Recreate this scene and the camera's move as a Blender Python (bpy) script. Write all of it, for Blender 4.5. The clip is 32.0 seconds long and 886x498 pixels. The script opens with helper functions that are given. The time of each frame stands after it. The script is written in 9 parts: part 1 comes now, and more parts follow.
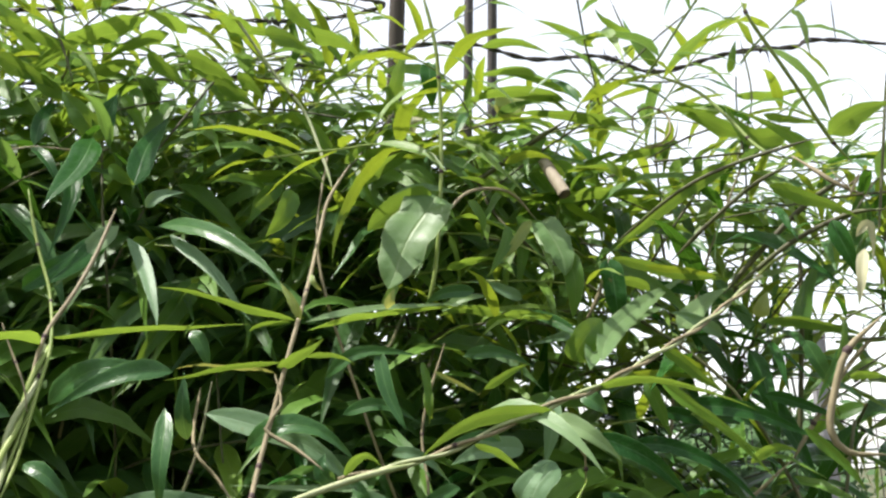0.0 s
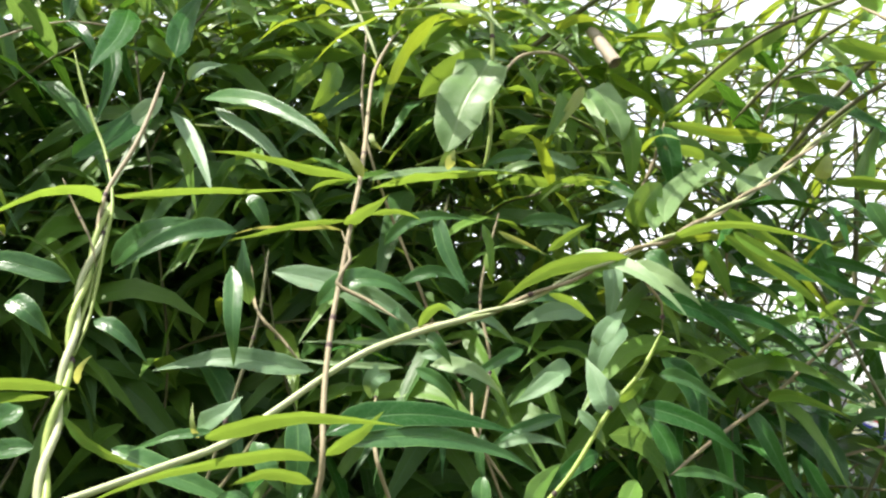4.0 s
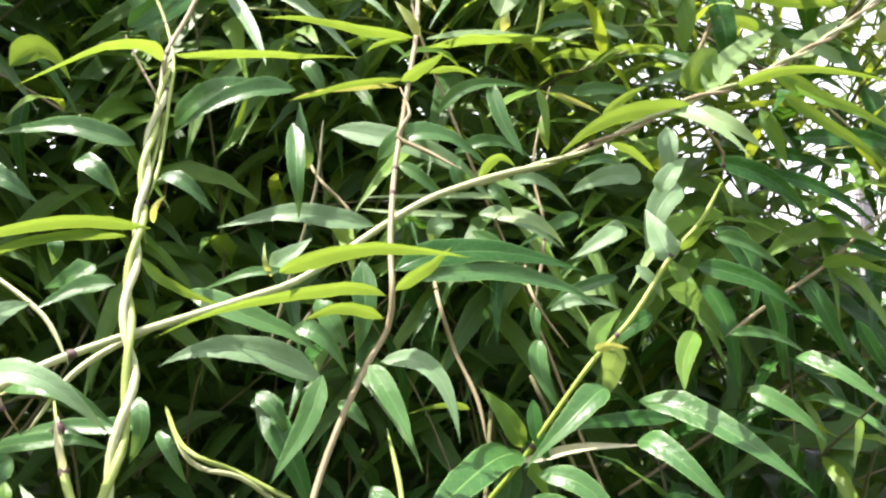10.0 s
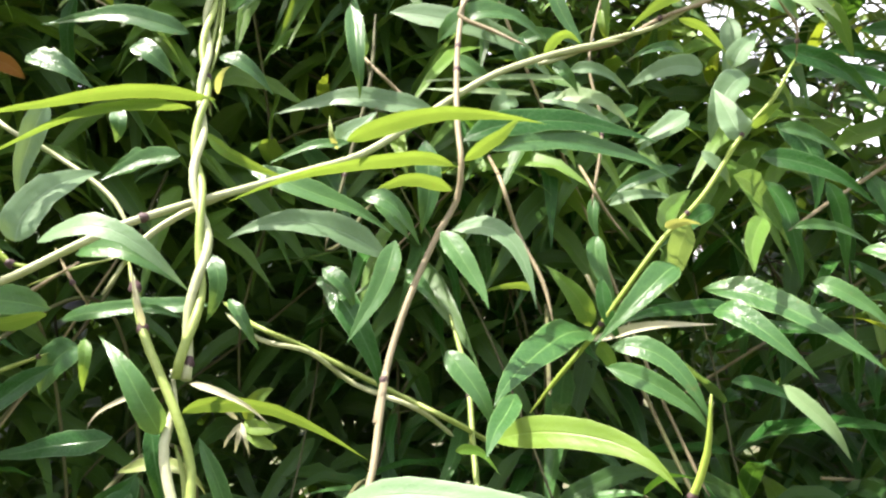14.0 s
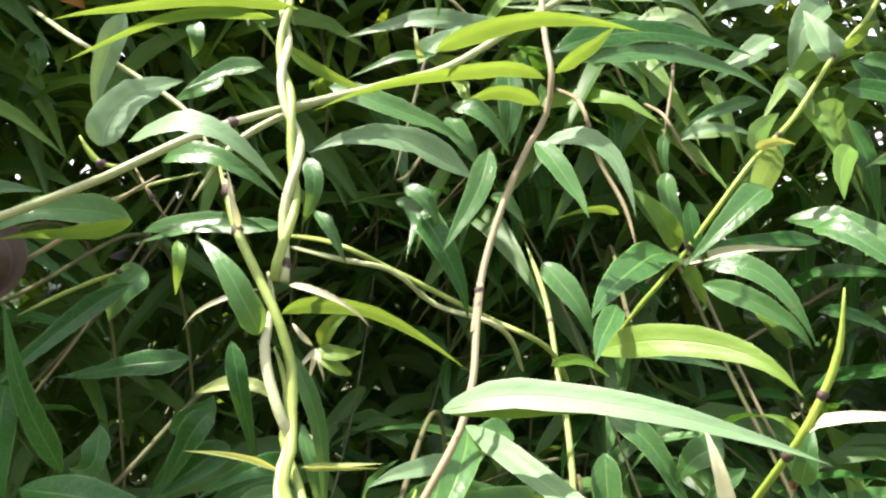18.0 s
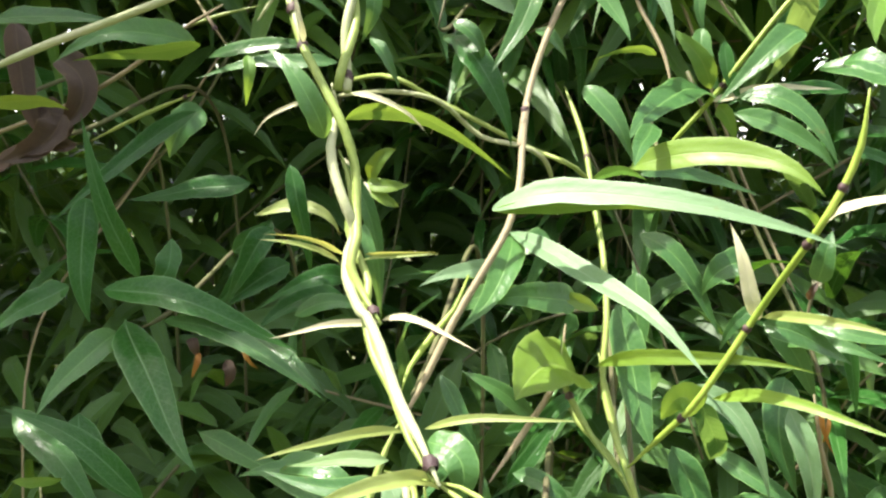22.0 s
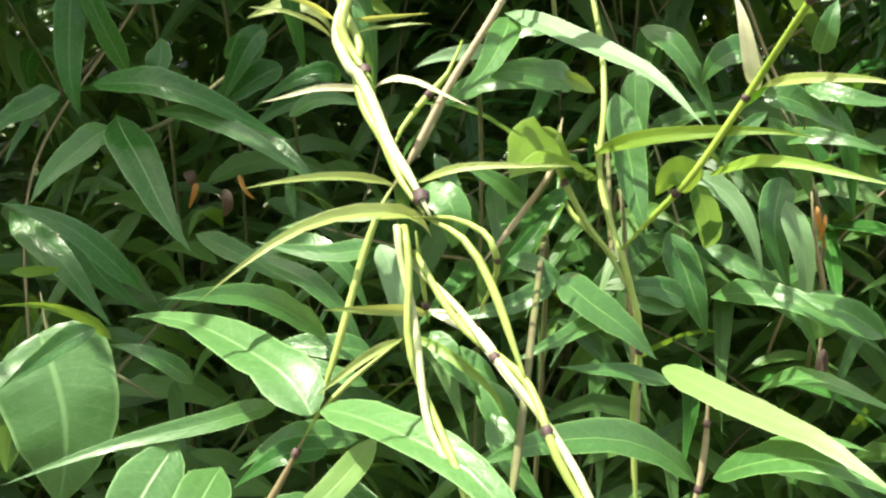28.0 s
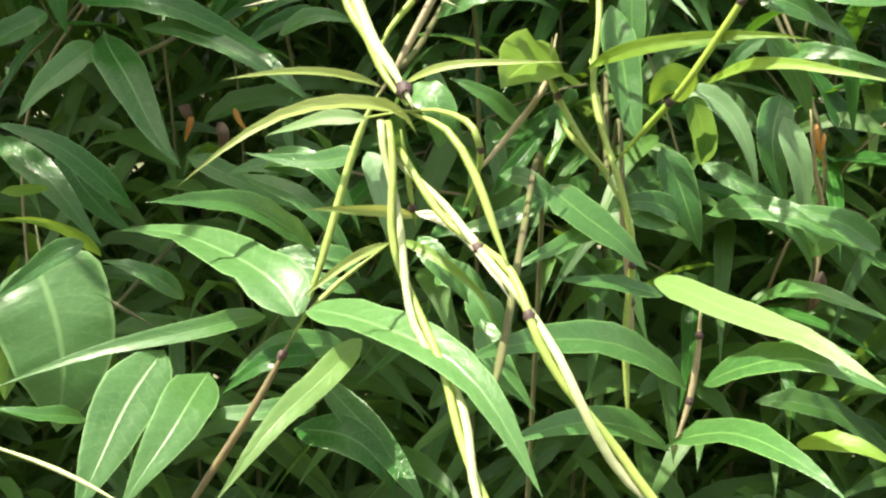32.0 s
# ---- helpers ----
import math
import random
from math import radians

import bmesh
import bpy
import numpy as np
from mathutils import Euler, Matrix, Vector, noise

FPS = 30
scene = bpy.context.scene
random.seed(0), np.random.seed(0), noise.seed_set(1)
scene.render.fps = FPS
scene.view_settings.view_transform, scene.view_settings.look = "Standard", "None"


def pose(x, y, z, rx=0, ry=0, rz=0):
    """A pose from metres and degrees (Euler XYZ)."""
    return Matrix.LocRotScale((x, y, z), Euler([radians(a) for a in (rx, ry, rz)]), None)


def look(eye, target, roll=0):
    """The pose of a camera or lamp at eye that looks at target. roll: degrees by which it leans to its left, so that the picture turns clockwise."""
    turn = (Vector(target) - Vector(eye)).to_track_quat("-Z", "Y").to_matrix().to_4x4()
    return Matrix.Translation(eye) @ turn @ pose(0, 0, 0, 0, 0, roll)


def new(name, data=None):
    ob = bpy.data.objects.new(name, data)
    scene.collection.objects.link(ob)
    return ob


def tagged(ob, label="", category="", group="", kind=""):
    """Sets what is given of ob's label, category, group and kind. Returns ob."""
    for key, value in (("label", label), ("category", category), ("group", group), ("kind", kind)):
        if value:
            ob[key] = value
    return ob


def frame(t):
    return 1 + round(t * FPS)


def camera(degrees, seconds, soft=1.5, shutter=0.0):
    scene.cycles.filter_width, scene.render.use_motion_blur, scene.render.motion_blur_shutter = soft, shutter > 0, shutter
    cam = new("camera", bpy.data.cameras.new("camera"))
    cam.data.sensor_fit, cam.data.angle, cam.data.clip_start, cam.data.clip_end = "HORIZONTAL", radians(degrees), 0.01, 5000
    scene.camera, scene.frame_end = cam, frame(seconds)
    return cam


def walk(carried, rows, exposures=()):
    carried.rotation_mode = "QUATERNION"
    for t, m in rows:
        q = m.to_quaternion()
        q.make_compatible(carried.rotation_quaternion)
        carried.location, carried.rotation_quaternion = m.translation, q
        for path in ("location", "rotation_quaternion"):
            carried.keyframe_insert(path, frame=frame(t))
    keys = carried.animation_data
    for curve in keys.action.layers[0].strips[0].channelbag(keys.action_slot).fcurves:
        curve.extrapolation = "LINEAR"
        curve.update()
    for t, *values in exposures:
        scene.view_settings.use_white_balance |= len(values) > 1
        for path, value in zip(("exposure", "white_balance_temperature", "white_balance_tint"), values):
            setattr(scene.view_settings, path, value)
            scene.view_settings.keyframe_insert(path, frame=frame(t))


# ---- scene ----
cam = camera(54.3, 32.0, soft=2.4)
METRES, EYE, TILT, LEAN, TURN = 0.4, 1.55, 14.0, 0.0, 0.0
ROWS = [
    (0.0, 0.0, 0.0, 0.0, -0.0, -0.0, -0.0),
    (0.5, -0.0089, -0.001, -0.0073, 0.13, -0.13, 0.13),
    (1.0, -0.0178, 0.0032, -0.0143, -0.14, -0.46, 0.1),
    (1.5, -0.0434, -0.002, -0.0301, -0.39, -0.84, -0.06),
    (2.0, -0.0636, -0.0027, -0.0477, -0.46, -1.75, 0.01),
    (2.5, -0.0774, -0.0008, -0.0597, -0.14, -2.44, -0.09),
    (4.5, -0.1075, 0.0362, -0.1338, 0.27, -5.71, 1.72),
    (5.0, -0.1138, 0.0354, -0.1547, 0.48, -6.63, 2.21),
    (5.5, -0.1136, 0.0404, -0.1835, 0.59, -7.34, 2.32),
    (6.0, -0.1076, 0.0499, -0.2012, 0.66, -8.17, 2.5),
    (6.5, -0.1136, 0.0527, -0.2054, 0.68, -7.93, 2.39),
    (7.0, -0.121, 0.0416, -0.2102, 1.1, -7.89, 2.61),
    (7.5, -0.1162, 0.0356, -0.2157, 1.28, -8.2, 2.51),
    (8.0, -0.1237, 0.0259, -0.2161, 1.35, -8.43, 2.46),
    (8.5, -0.1294, 0.0168, -0.2201, 1.82, -9.01, 2.31),
    (9.0, -0.1308, 0.0102, -0.2203, 2.01, -9.01, 2.28),
    (9.5, -0.14, 0.0061, -0.2232, 1.99, -8.93, 2.06),
    (10.0, -0.1478, 0.0055, -0.2301, 1.93, -8.95, 2.11),
    (10.5, -0.1515, 0.0008, -0.238, 1.93, -9.02, 2.27),
    (11.0, -0.1615, -0.0053, -0.2427, 2.55, -9.04, 2.74),
    (11.5, -0.1778, -0.0099, -0.2467, 3.17, -9.2, 2.58),
    (12.0, -0.1858, -0.0075, -0.2661, 3.18, -10.06, 2.69),
    (12.5, -0.1913, -0.001, -0.2861, 3.33, -10.38, 2.83),
    (13.0, -0.1961, 0.0109, -0.304, 3.26, -10.97, 2.94),
    (13.5, -0.1977, 0.0113, -0.3218, 3.37, -11.34, 2.79),
    (14.0, -0.2076, 0.0049, -0.3307, 3.41, -11.89, 2.71),
    (14.5, -0.2118, 0.0008, -0.3378, 3.33, -12.18, 2.64),
    (16.5, -0.2584, 0.0092, -0.3846, 4.17, -12.97, 2.65),
    (17.0, -0.2749, 0.0034, -0.388, 4.33, -12.9, 2.6),
    (17.5, -0.2878, 0.0076, -0.3955, 4.51, -12.9, 2.4),
    (18.0, -0.2959, 0.0095, -0.4074, 4.53, -13.1, 2.54),
    (18.5, -0.3129, 0.0028, -0.4204, 4.71, -13.81, 2.3),
    (19.0, -0.3217, -0.0013, -0.4393, 4.91, -15.36, 2.23),
    (19.5, -0.3202, -0.0033, -0.4543, 5.09, -16.47, 2.23),
    (20.0, -0.3235, -0.0067, -0.4634, 5.26, -17.29, 2.06),
    (20.5, -0.32, -0.0122, -0.4695, 5.3, -16.97, 2.15),
    (21.0, -0.3201, -0.0317, -0.4718, 5.87, -17.75, 2.03),
    (21.5, -0.3315, -0.0556, -0.4697, 5.96, -18.3, 1.89),
    (22.0, -0.3199, -0.0883, -0.4791, 6.11, -19.29, 2.12),
    (22.5, -0.319, -0.1049, -0.4985, 6.0, -21.12, 1.92),
    (23.0, -0.3177, -0.1032, -0.5122, 6.23, -21.47, 1.67),
    (23.5, -0.3141, -0.1077, -0.5187, 6.14, -22.06, 1.36),
    (24.0, -0.309, -0.1152, -0.5309, 6.27, -22.91, 1.64),
    (24.5, -0.3013, -0.1099, -0.5416, 6.56, -23.64, 1.96),
    (25.0, -0.2967, -0.1018, -0.554, 6.66, -23.88, 2.48),
    (25.5, -0.3037, -0.1008, -0.5653, 6.72, -23.97, 2.74),
    (26.0, -0.3106, -0.1015, -0.5856, 6.73, -24.65, 2.68),
    (26.5, -0.309, -0.1087, -0.5874, 6.72, -25.25, 2.58),
    (28.5, -0.3111, -0.1301, -0.6091, 6.18, -25.89, 2.13),
    (29.0, -0.3083, -0.1262, -0.6145, 6.25, -26.49, 2.02),
    (29.5, -0.3026, -0.126, -0.6203, 6.35, -26.59, 2.17),
    (30.0, -0.3086, -0.1246, -0.6286, 6.14, -26.61, 1.99),
    (30.5, -0.3028, -0.1211, -0.6347, 5.92, -26.56, 2.17),
    (31.0, -0.3023, -0.12, -0.6438, 6.0, -26.89, 2.22),
    (31.5, -0.2986, -0.1245, -0.6512, 6.45, -27.75, 2.5),
    (32.0, -0.2939, -0.1406, -0.6524, 6.67, -28.09, 2.62),
]
walk(cam, [(t, pose(0, 0, EYE, TILT, LEAN, TURN) @ pose(METRES * x, METRES * y, METRES * z, 90 + pitch, roll, yaw)) for t, x, y, z, yaw, pitch, roll in ROWS], [(0.0, 0.54, 6450, 11), (2.5, 0.70, 6500, 11), (4.5, 1.30, 6550, 13), (6.0, 1.53, 6600, 19), (14.0, 1.58, 6650, 19), (20.0, 1.48, 6700, 15), (26.0, 1.54, 6900, 7), (32.0, 1.44, 7250, 4)])

# ---- light ----
world = bpy.data.worlds.new("sky")
scene.world = world
world.use_nodes = True
wn, wl = world.node_tree.nodes, world.node_tree.links
SUN_UP, SUN_ROUND = 66.0, 263.0  # elevation, and compass degrees from +y clockwise
sky_tex = wn.new("ShaderNodeTexSky")
sky_tex.sky_type = "NISHITA"
sky_tex.sun_disc = False
sky_tex.sun_elevation = radians(SUN_UP)
sky_tex.sun_rotation = radians(SUN_ROUND)
sky_tex.air_density = 1.0
sky_tex.dust_density = 3.0
haze = wn.new("ShaderNodeMixRGB")
rise = wn.new("ShaderNodeSeparateXYZ")
wl.new(wn.new("ShaderNodeTexCoord").outputs["Generated"], rise.inputs[0])
thin_up = wn.new("ShaderNodeMapRange")
thin_up.inputs["From Min"].default_value, thin_up.inputs["From Max"].default_value = 0.15, 0.9
thin_up.inputs["To Min"].default_value, thin_up.inputs["To Max"].default_value = 0.46, 0.20
wl.new(rise.outputs[2], thin_up.inputs["Value"])
wl.new(thin_up.outputs[0], haze.inputs[0])
haze.inputs[2].default_value = (10.5, 10.3, 9.9, 1)
wl.new(sky_tex.outputs[0], haze.inputs[1])
wl.new(haze.outputs[0], wn["Background"].inputs[0])
wn["Background"].inputs[1].default_value = 0.175

sun_data = bpy.data.lights.new("sun", "SUN")
sun_data.energy, sun_data.angle, sun_data.color = 6.1, radians(0.5), (1.0, 0.96, 0.88)
sun = new("sun", sun_data)
sx = math.sin(radians(SUN_ROUND)) * math.cos(radians(SUN_UP))
sy = math.cos(radians(SUN_ROUND)) * math.cos(radians(SUN_UP))
sz = math.sin(radians(SUN_UP))
sun.matrix_world = look((sx * 20, sy * 20, sz * 20), (0, 0, 0))


# ---- materials ----
def nodes_of(name):
    m = bpy.data.materials.new(name)
    m.use_nodes = True
    t = m.node_tree
    return m, t.nodes, t.links, t.nodes["Principled BSDF"]


def value_math(n, l, op, a, b=None, c=None):
    q = n.new("ShaderNodeMath")
    q.operation = op
    for k, v in enumerate((a, b, c)):
        if v is None:
            continue
        if isinstance(v, (int, float)):
            q.inputs[k].default_value = v
        else:
            l.new(v, q.inputs[k])
    return q.outputs[0]


def mixed(n, l, fac, a, b, kind="MIX"):
    q = n.new("ShaderNodeMixRGB")
    q.blend_type = kind
    for k, v in enumerate((fac, a, b)):
        if isinstance(v, (int, float)):
            q.inputs[k].default_value = v
        elif isinstance(v, tuple):
            q.inputs[k].default_value = (*v, 1)
        else:
            l.new(v, q.inputs[k])
    return q.outputs[0]


def leaf_material(name, deep, fresh, vein, thin, rough, island=False, glow=(0.30, 0.52, 0.04), spec=0.45):
    """Leaf blade: u runs across (0.5 is the midrib), v along."""
    m, n, l, b = nodes_of(name)
    uv = n.new("ShaderNodeUVMap")
    sep = n.new("ShaderNodeSeparateXYZ")
    l.new(uv.outputs[0], sep.inputs[0])
    off = value_math(n, l, "ABSOLUTE", value_math(n, l, "SUBTRACT", sep.outputs[0], 0.5))
    if island:
        rnd = n.new("ShaderNodeNewGeometry").outputs["Random Per Island"]
    else:
        rnd = n.new("ShaderNodeObjectInfo").outputs["Random"]
    geo = n.new("ShaderNodeTexCoord")
    blot = n.new("ShaderNodeTexNoise")
    blot.inputs["Scale"].default_value = 38.0
    blot.inputs["Detail"].default_value = 4.0
    l.new(geo.outputs["Object"], blot.inputs["Vector"])
    fine = n.new("ShaderNodeTexNoise")
    fine.inputs["Scale"].default_value = 420.0
    l.new(geo.outputs["Object"], fine.inputs["Vector"])
    tone = value_math(n, l, "ADD", value_math(n, l, "MULTIPLY", rnd, 0.75), value_math(n, l, "MULTIPLY", blot.outputs[0], 0.6))
    base = mixed(n, l, value_math(n, l, "SUBTRACT", tone, 0.2), deep, fresh)
    base = mixed(n, l, value_math(n, l, "MULTIPLY", fine.outputs[0], 0.25), base, deep)
    # midrib and side veins
    rib = n.new("ShaderNodeMapRange")
    rib.inputs["From Min"].default_value, rib.inputs["From Max"].default_value = 0.040, 0.012
    l.new(off, rib.inputs["Value"])
    slope = value_math(n, l, "SUBTRACT", sep.outputs[1], value_math(n, l, "MULTIPLY", off, 0.20))
    slope = value_math(n, l, "ADD", slope, value_math(n, l, "MULTIPLY", blot.outputs[0], 0.05))
    slope = value_math(n, l, "ADD", slope, value_math(n, l, "MULTIPLY", rnd, 0.7))
    wave = value_math(n, l, "SINE", value_math(n, l, "MULTIPLY", slope, 66.0))
    cell = n.new("ShaderNodeCombineXYZ")
    l.new(value_math(n, l, "MULTIPLY", sep.outputs[0], 6.0), cell.inputs[0])
    l.new(value_math(n, l, "MULTIPLY", sep.outputs[1], 34.0), cell.inputs[1])
    l.new(value_math(n, l, "MULTIPLY", rnd, 90.0), cell.inputs[2])
    mesh_net = n.new("ShaderNodeTexVoronoi")
    mesh_net.feature = "DISTANCE_TO_EDGE"
    mesh_net.inputs["Scale"].default_value = 1.0
    l.new(cell.outputs[0], mesh_net.inputs["Vector"])
    lace = n.new("ShaderNodeMapRange")
    lace.inputs["From Min"].default_value, lace.inputs["From Max"].default_value = 0.09, 0.0
    l.new(mesh_net.outputs["Distance"], lace.inputs["Value"])
    side = n.new("ShaderNodeMapRange")
    side.inputs["From Min"].default_value, side.inputs["From Max"].default_value = 0.93, 1.0
    l.new(wave, side.inputs["Value"])
    veins = value_math(n, l, "MAXIMUM", value_math(n, l, "MULTIPLY", rib.outputs[0], 0.5), value_math(n, l, "ADD", value_math(n, l, "MULTIPLY", side.outputs[0], 0.15), value_math(n, l, "MULTIPLY", lace.outputs[0], 0.17)))
    rim = n.new("ShaderNodeMapRange")
    rim.inputs["From Min"].default_value, rim.inputs["From Max"].default_value = 0.455, 0.495
    l.new(off, rim.inputs["Value"])
    base = mixed(n, l, veins, base, vein)
    base = mixed(n, l, value_math(n, l, "MULTIPLY", rim.outputs[0], 0.7), base, vein)
    # a few browned specks and a dry tip
    speck = n.new("ShaderNodeTexNoise")
    speck.inputs["Scale"].default_value = 120.0
    l.new(geo.outputs["Object"], speck.inputs["Vector"])
    sp = n.new("ShaderNodeMapRange")
    sp.inputs["From Min"].default_value, sp.inputs["From Max"].default_value = 0.72, 0.78
    l.new(speck.outputs[0], sp.inputs["Value"])
    base = mixed(n, l, value_math(n, l, "MULTIPLY", sp.outputs[0], 0.5), base, (0.16, 0.12, 0.04))
    l.new(base, b.inputs["Base Color"])
    b.inputs["Roughness"].default_value = rough
    b.inputs["Specular IOR Level"].default_value = spec
    bump = n.new("ShaderNodeBump")
    bump.inputs["Strength"].default_value = 0.30
    bump.inputs["Distance"].default_value = 0.0018
    relief = value_math(n, l, "ADD", value_math(n, l, "MULTIPLY", value_math(n, l, "ADD", rib.outputs[0], value_math(n, l, "MULTIPLY", side.outputs[0], 0.10)), -0.6), value_math(n, l, "MULTIPLY", blot.outputs[0], 0.45))
    crinkle = n.new("ShaderNodeTexNoise")
    crinkle.inputs["Scale"].default_value, crinkle.inputs["Detail"].default_value = 130.0, 4.0
    l.new(geo.outputs["Object"], crinkle.inputs["Vector"])
    relief = value_math(n, l, "ADD", relief, value_math(n, l, "MULTIPLY", wave, 0.05))
    relief = value_math(n, l, "SUBTRACT", relief, value_math(n, l, "MULTIPLY", lace.outputs[0], 0.06))
    relief = value_math(n, l, "ADD", relief, value_math(n, l, "MULTIPLY", crinkle.outputs[0], 0.30))
    l.new(relief, bump.inputs["Height"])
    l.new(bump.outputs[0], b.inputs["Normal"])
    tr = n.new("ShaderNodeBsdfTranslucent")
    dim = mixed(n, l, tone, tuple(0.62 * c for c in glow), glow)
    net = value_math(n, l, "MAXIMUM", value_math(n, l, "MULTIPLY", rib.outputs[0], 0.7), value_math(n, l, "ADD", value_math(n, l, "MULTIPLY", side.outputs[0], 0.45), value_math(n, l, "MULTIPLY", lace.outputs[0], 0.35)))
    patch = n.new("ShaderNodeTexNoise")
    patch.inputs["Scale"].default_value, patch.inputs["Detail"].default_value = 90.0, 3.0
    l.new(geo.outputs["Object"], patch.inputs["Vector"])
    dim = mixed(n, l, patch.outputs[0], dim, tuple(0.6 * c for c in glow))
    l.new(mixed(n, l, value_math(n, l, "MULTIPLY", net, 0.6), dim, tuple(0.45 * c for c in glow)), tr.inputs["Color"])
    mix = n.new("ShaderNodeMixShader")
    mix.inputs[0].default_value = thin
    l.new(b.outputs[0], mix.inputs[1])
    l.new(tr.outputs[0], mix.inputs[2])
    l.new(mix.outputs[0], n["Material Output"].inputs["Surface"])
    return m


def rough_material(name, a, b_col, scale, rough=0.7, bump_size=0.001, stretch=(1, 1, 1), contrast=(0.3, 0.7), spec=0.3):
    """Two colours mixed by noise, with relief."""
    m, n, l, b = nodes_of(name)
    geo = n.new("ShaderNodeTexCoord")
    mp = n.new("ShaderNodeMapping")
    mp.inputs["Scale"].default_value = stretch
    l.new(geo.outputs["Object"], mp.inputs["Vector"])
    big = n.new("ShaderNodeTexNoise")
    big.inputs["Scale"].default_value, big.inputs["Detail"].default_value = scale, 6.0
    l.new(mp.outputs[0], big.inputs["Vector"])
    small = n.new("ShaderNodeTexNoise")
    small.inputs["Scale"].default_value, small.inputs["Detail"].default_value = scale * 9, 3.0
    l.new(mp.outputs[0], small.inputs["Vector"])
    r = n.new("ShaderNodeMapRange")
    r.inputs["From Min"].default_value, r.inputs["From Max"].default_value = contrast
    l.new(value_math(n, l, "ADD", value_math(n, l, "MULTIPLY", big.outputs[0], 0.7), value_math(n, l, "MULTIPLY", small.outputs[0], 0.3)), r.inputs["Value"])
    l.new(mixed(n, l, r.outputs[0], a, b_col), b.inputs["Base Color"])
    b.inputs["Roughness"].default_value = rough
    b.inputs["Specular IOR Level"].default_value = spec
    bump = n.new("ShaderNodeBump")
    bump.inputs["Strength"].default_value, bump.inputs["Distance"].default_value = 0.5, bump_size
    l.new(small.outputs[0], bump.inputs["Height"])
    l.new(bump.outputs[0], b.inputs["Normal"])
    return m


VEIN = (0.20, 0.38, 0.11)
LEAF = {
    "mature": leaf_material("leaf_mature", (0.021, 0.080, 0.023), (0.062, 0.158, 0.044), VEIN, 0.28, 0.29, glow=(0.28, 0.47, 0.08), spec=0.30),
    "fresh": leaf_material("leaf_fresh", (0.085, 0.182, 0.020), (0.170, 0.292, 0.035), (0.28, 0.40, 0.10), 0.42, 0.42, glow=(0.35, 0.45, 0.03)),
    # copy of fresh for sunlit blades: the sunlight is put into its colour
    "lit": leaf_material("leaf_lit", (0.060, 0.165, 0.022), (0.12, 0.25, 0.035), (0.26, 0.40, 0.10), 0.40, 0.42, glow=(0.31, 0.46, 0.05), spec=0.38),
    # dark glossy green, deepened further: part of the shade is put into its colour
    "dark": leaf_material("leaf_dark_shade", (0.009, 0.052, 0.009), (0.024, 0.096, 0.015), (0.13, 0.25, 0.09), 0.20, 0.26, glow=(0.16, 0.38, 0.03), spec=0.18),
    "pale": leaf_material("leaf_pale", (0.14, 0.25, 0.10), (0.24, 0.36, 0.15), (0.34, 0.45, 0.22), 0.36, 0.50, glow=(0.50, 0.66, 0.16)),
    "soft": leaf_material("leaf_soft", (0.085, 0.185, 0.045), (0.14, 0.25, 0.07), (0.28, 0.38, 0.15), 0.34, 0.46, glow=(0.36, 0.50, 0.08), spec=0.5),
    "matte": leaf_material("leaf_matte", (0.034, 0.104, 0.028), (0.070, 0.166, 0.050), (0.22, 0.38, 0.15), 0.28, 0.36, glow=(0.28, 0.44, 0.09), spec=0.40),
    # mature green paled to grey-green: the sheen is put into the colour
    "sheen": leaf_material("leaf_sheen", (0.098, 0.195, 0.085), (0.155, 0.265, 0.135), (0.30, 0.42, 0.24), 0.30, 0.48, glow=(0.36, 0.52, 0.10), spec=0.32),
    "yellow": leaf_material("leaf_yellow", (0.18, 0.27, 0.06), (0.28, 0.35, 0.10), (0.5, 0.5, 0.22), 0.40, 0.48, glow=(0.66, 0.66, 0.15)),
    "dry": leaf_material("leaf_dry", (0.022, 0.013, 0.008), (0.055, 0.033, 0.018), (0.12, 0.08, 0.04), 0.15, 0.7, glow=(0.35, 0.18, 0.06)),
    "orange": leaf_material("leaf_orange", (0.30, 0.11, 0.02), (0.42, 0.20, 0.03), (0.5, 0.3, 0.1), 0.35, 0.6, glow=(0.8, 0.42, 0.03)),
    "straw": leaf_material("leaf_straw", (0.50, 0.49, 0.29), (0.64, 0.62, 0.42), (0.7, 0.66, 0.5), 0.35, 0.6, glow=(0.72, 0.70, 0.34)),
}
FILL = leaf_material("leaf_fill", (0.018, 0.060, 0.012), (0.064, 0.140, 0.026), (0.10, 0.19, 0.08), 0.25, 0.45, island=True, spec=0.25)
# sunlit copy of the fill leaf, its brightness put into the colour
FILL_LIT = leaf_material("leaf_fill_lit", (0.050, 0.140, 0.020), (0.130, 0.260, 0.035), (0.24, 0.36, 0.10), 0.40, 0.45, island=True, glow=(0.36, 0.54, 0.05), spec=0.35)
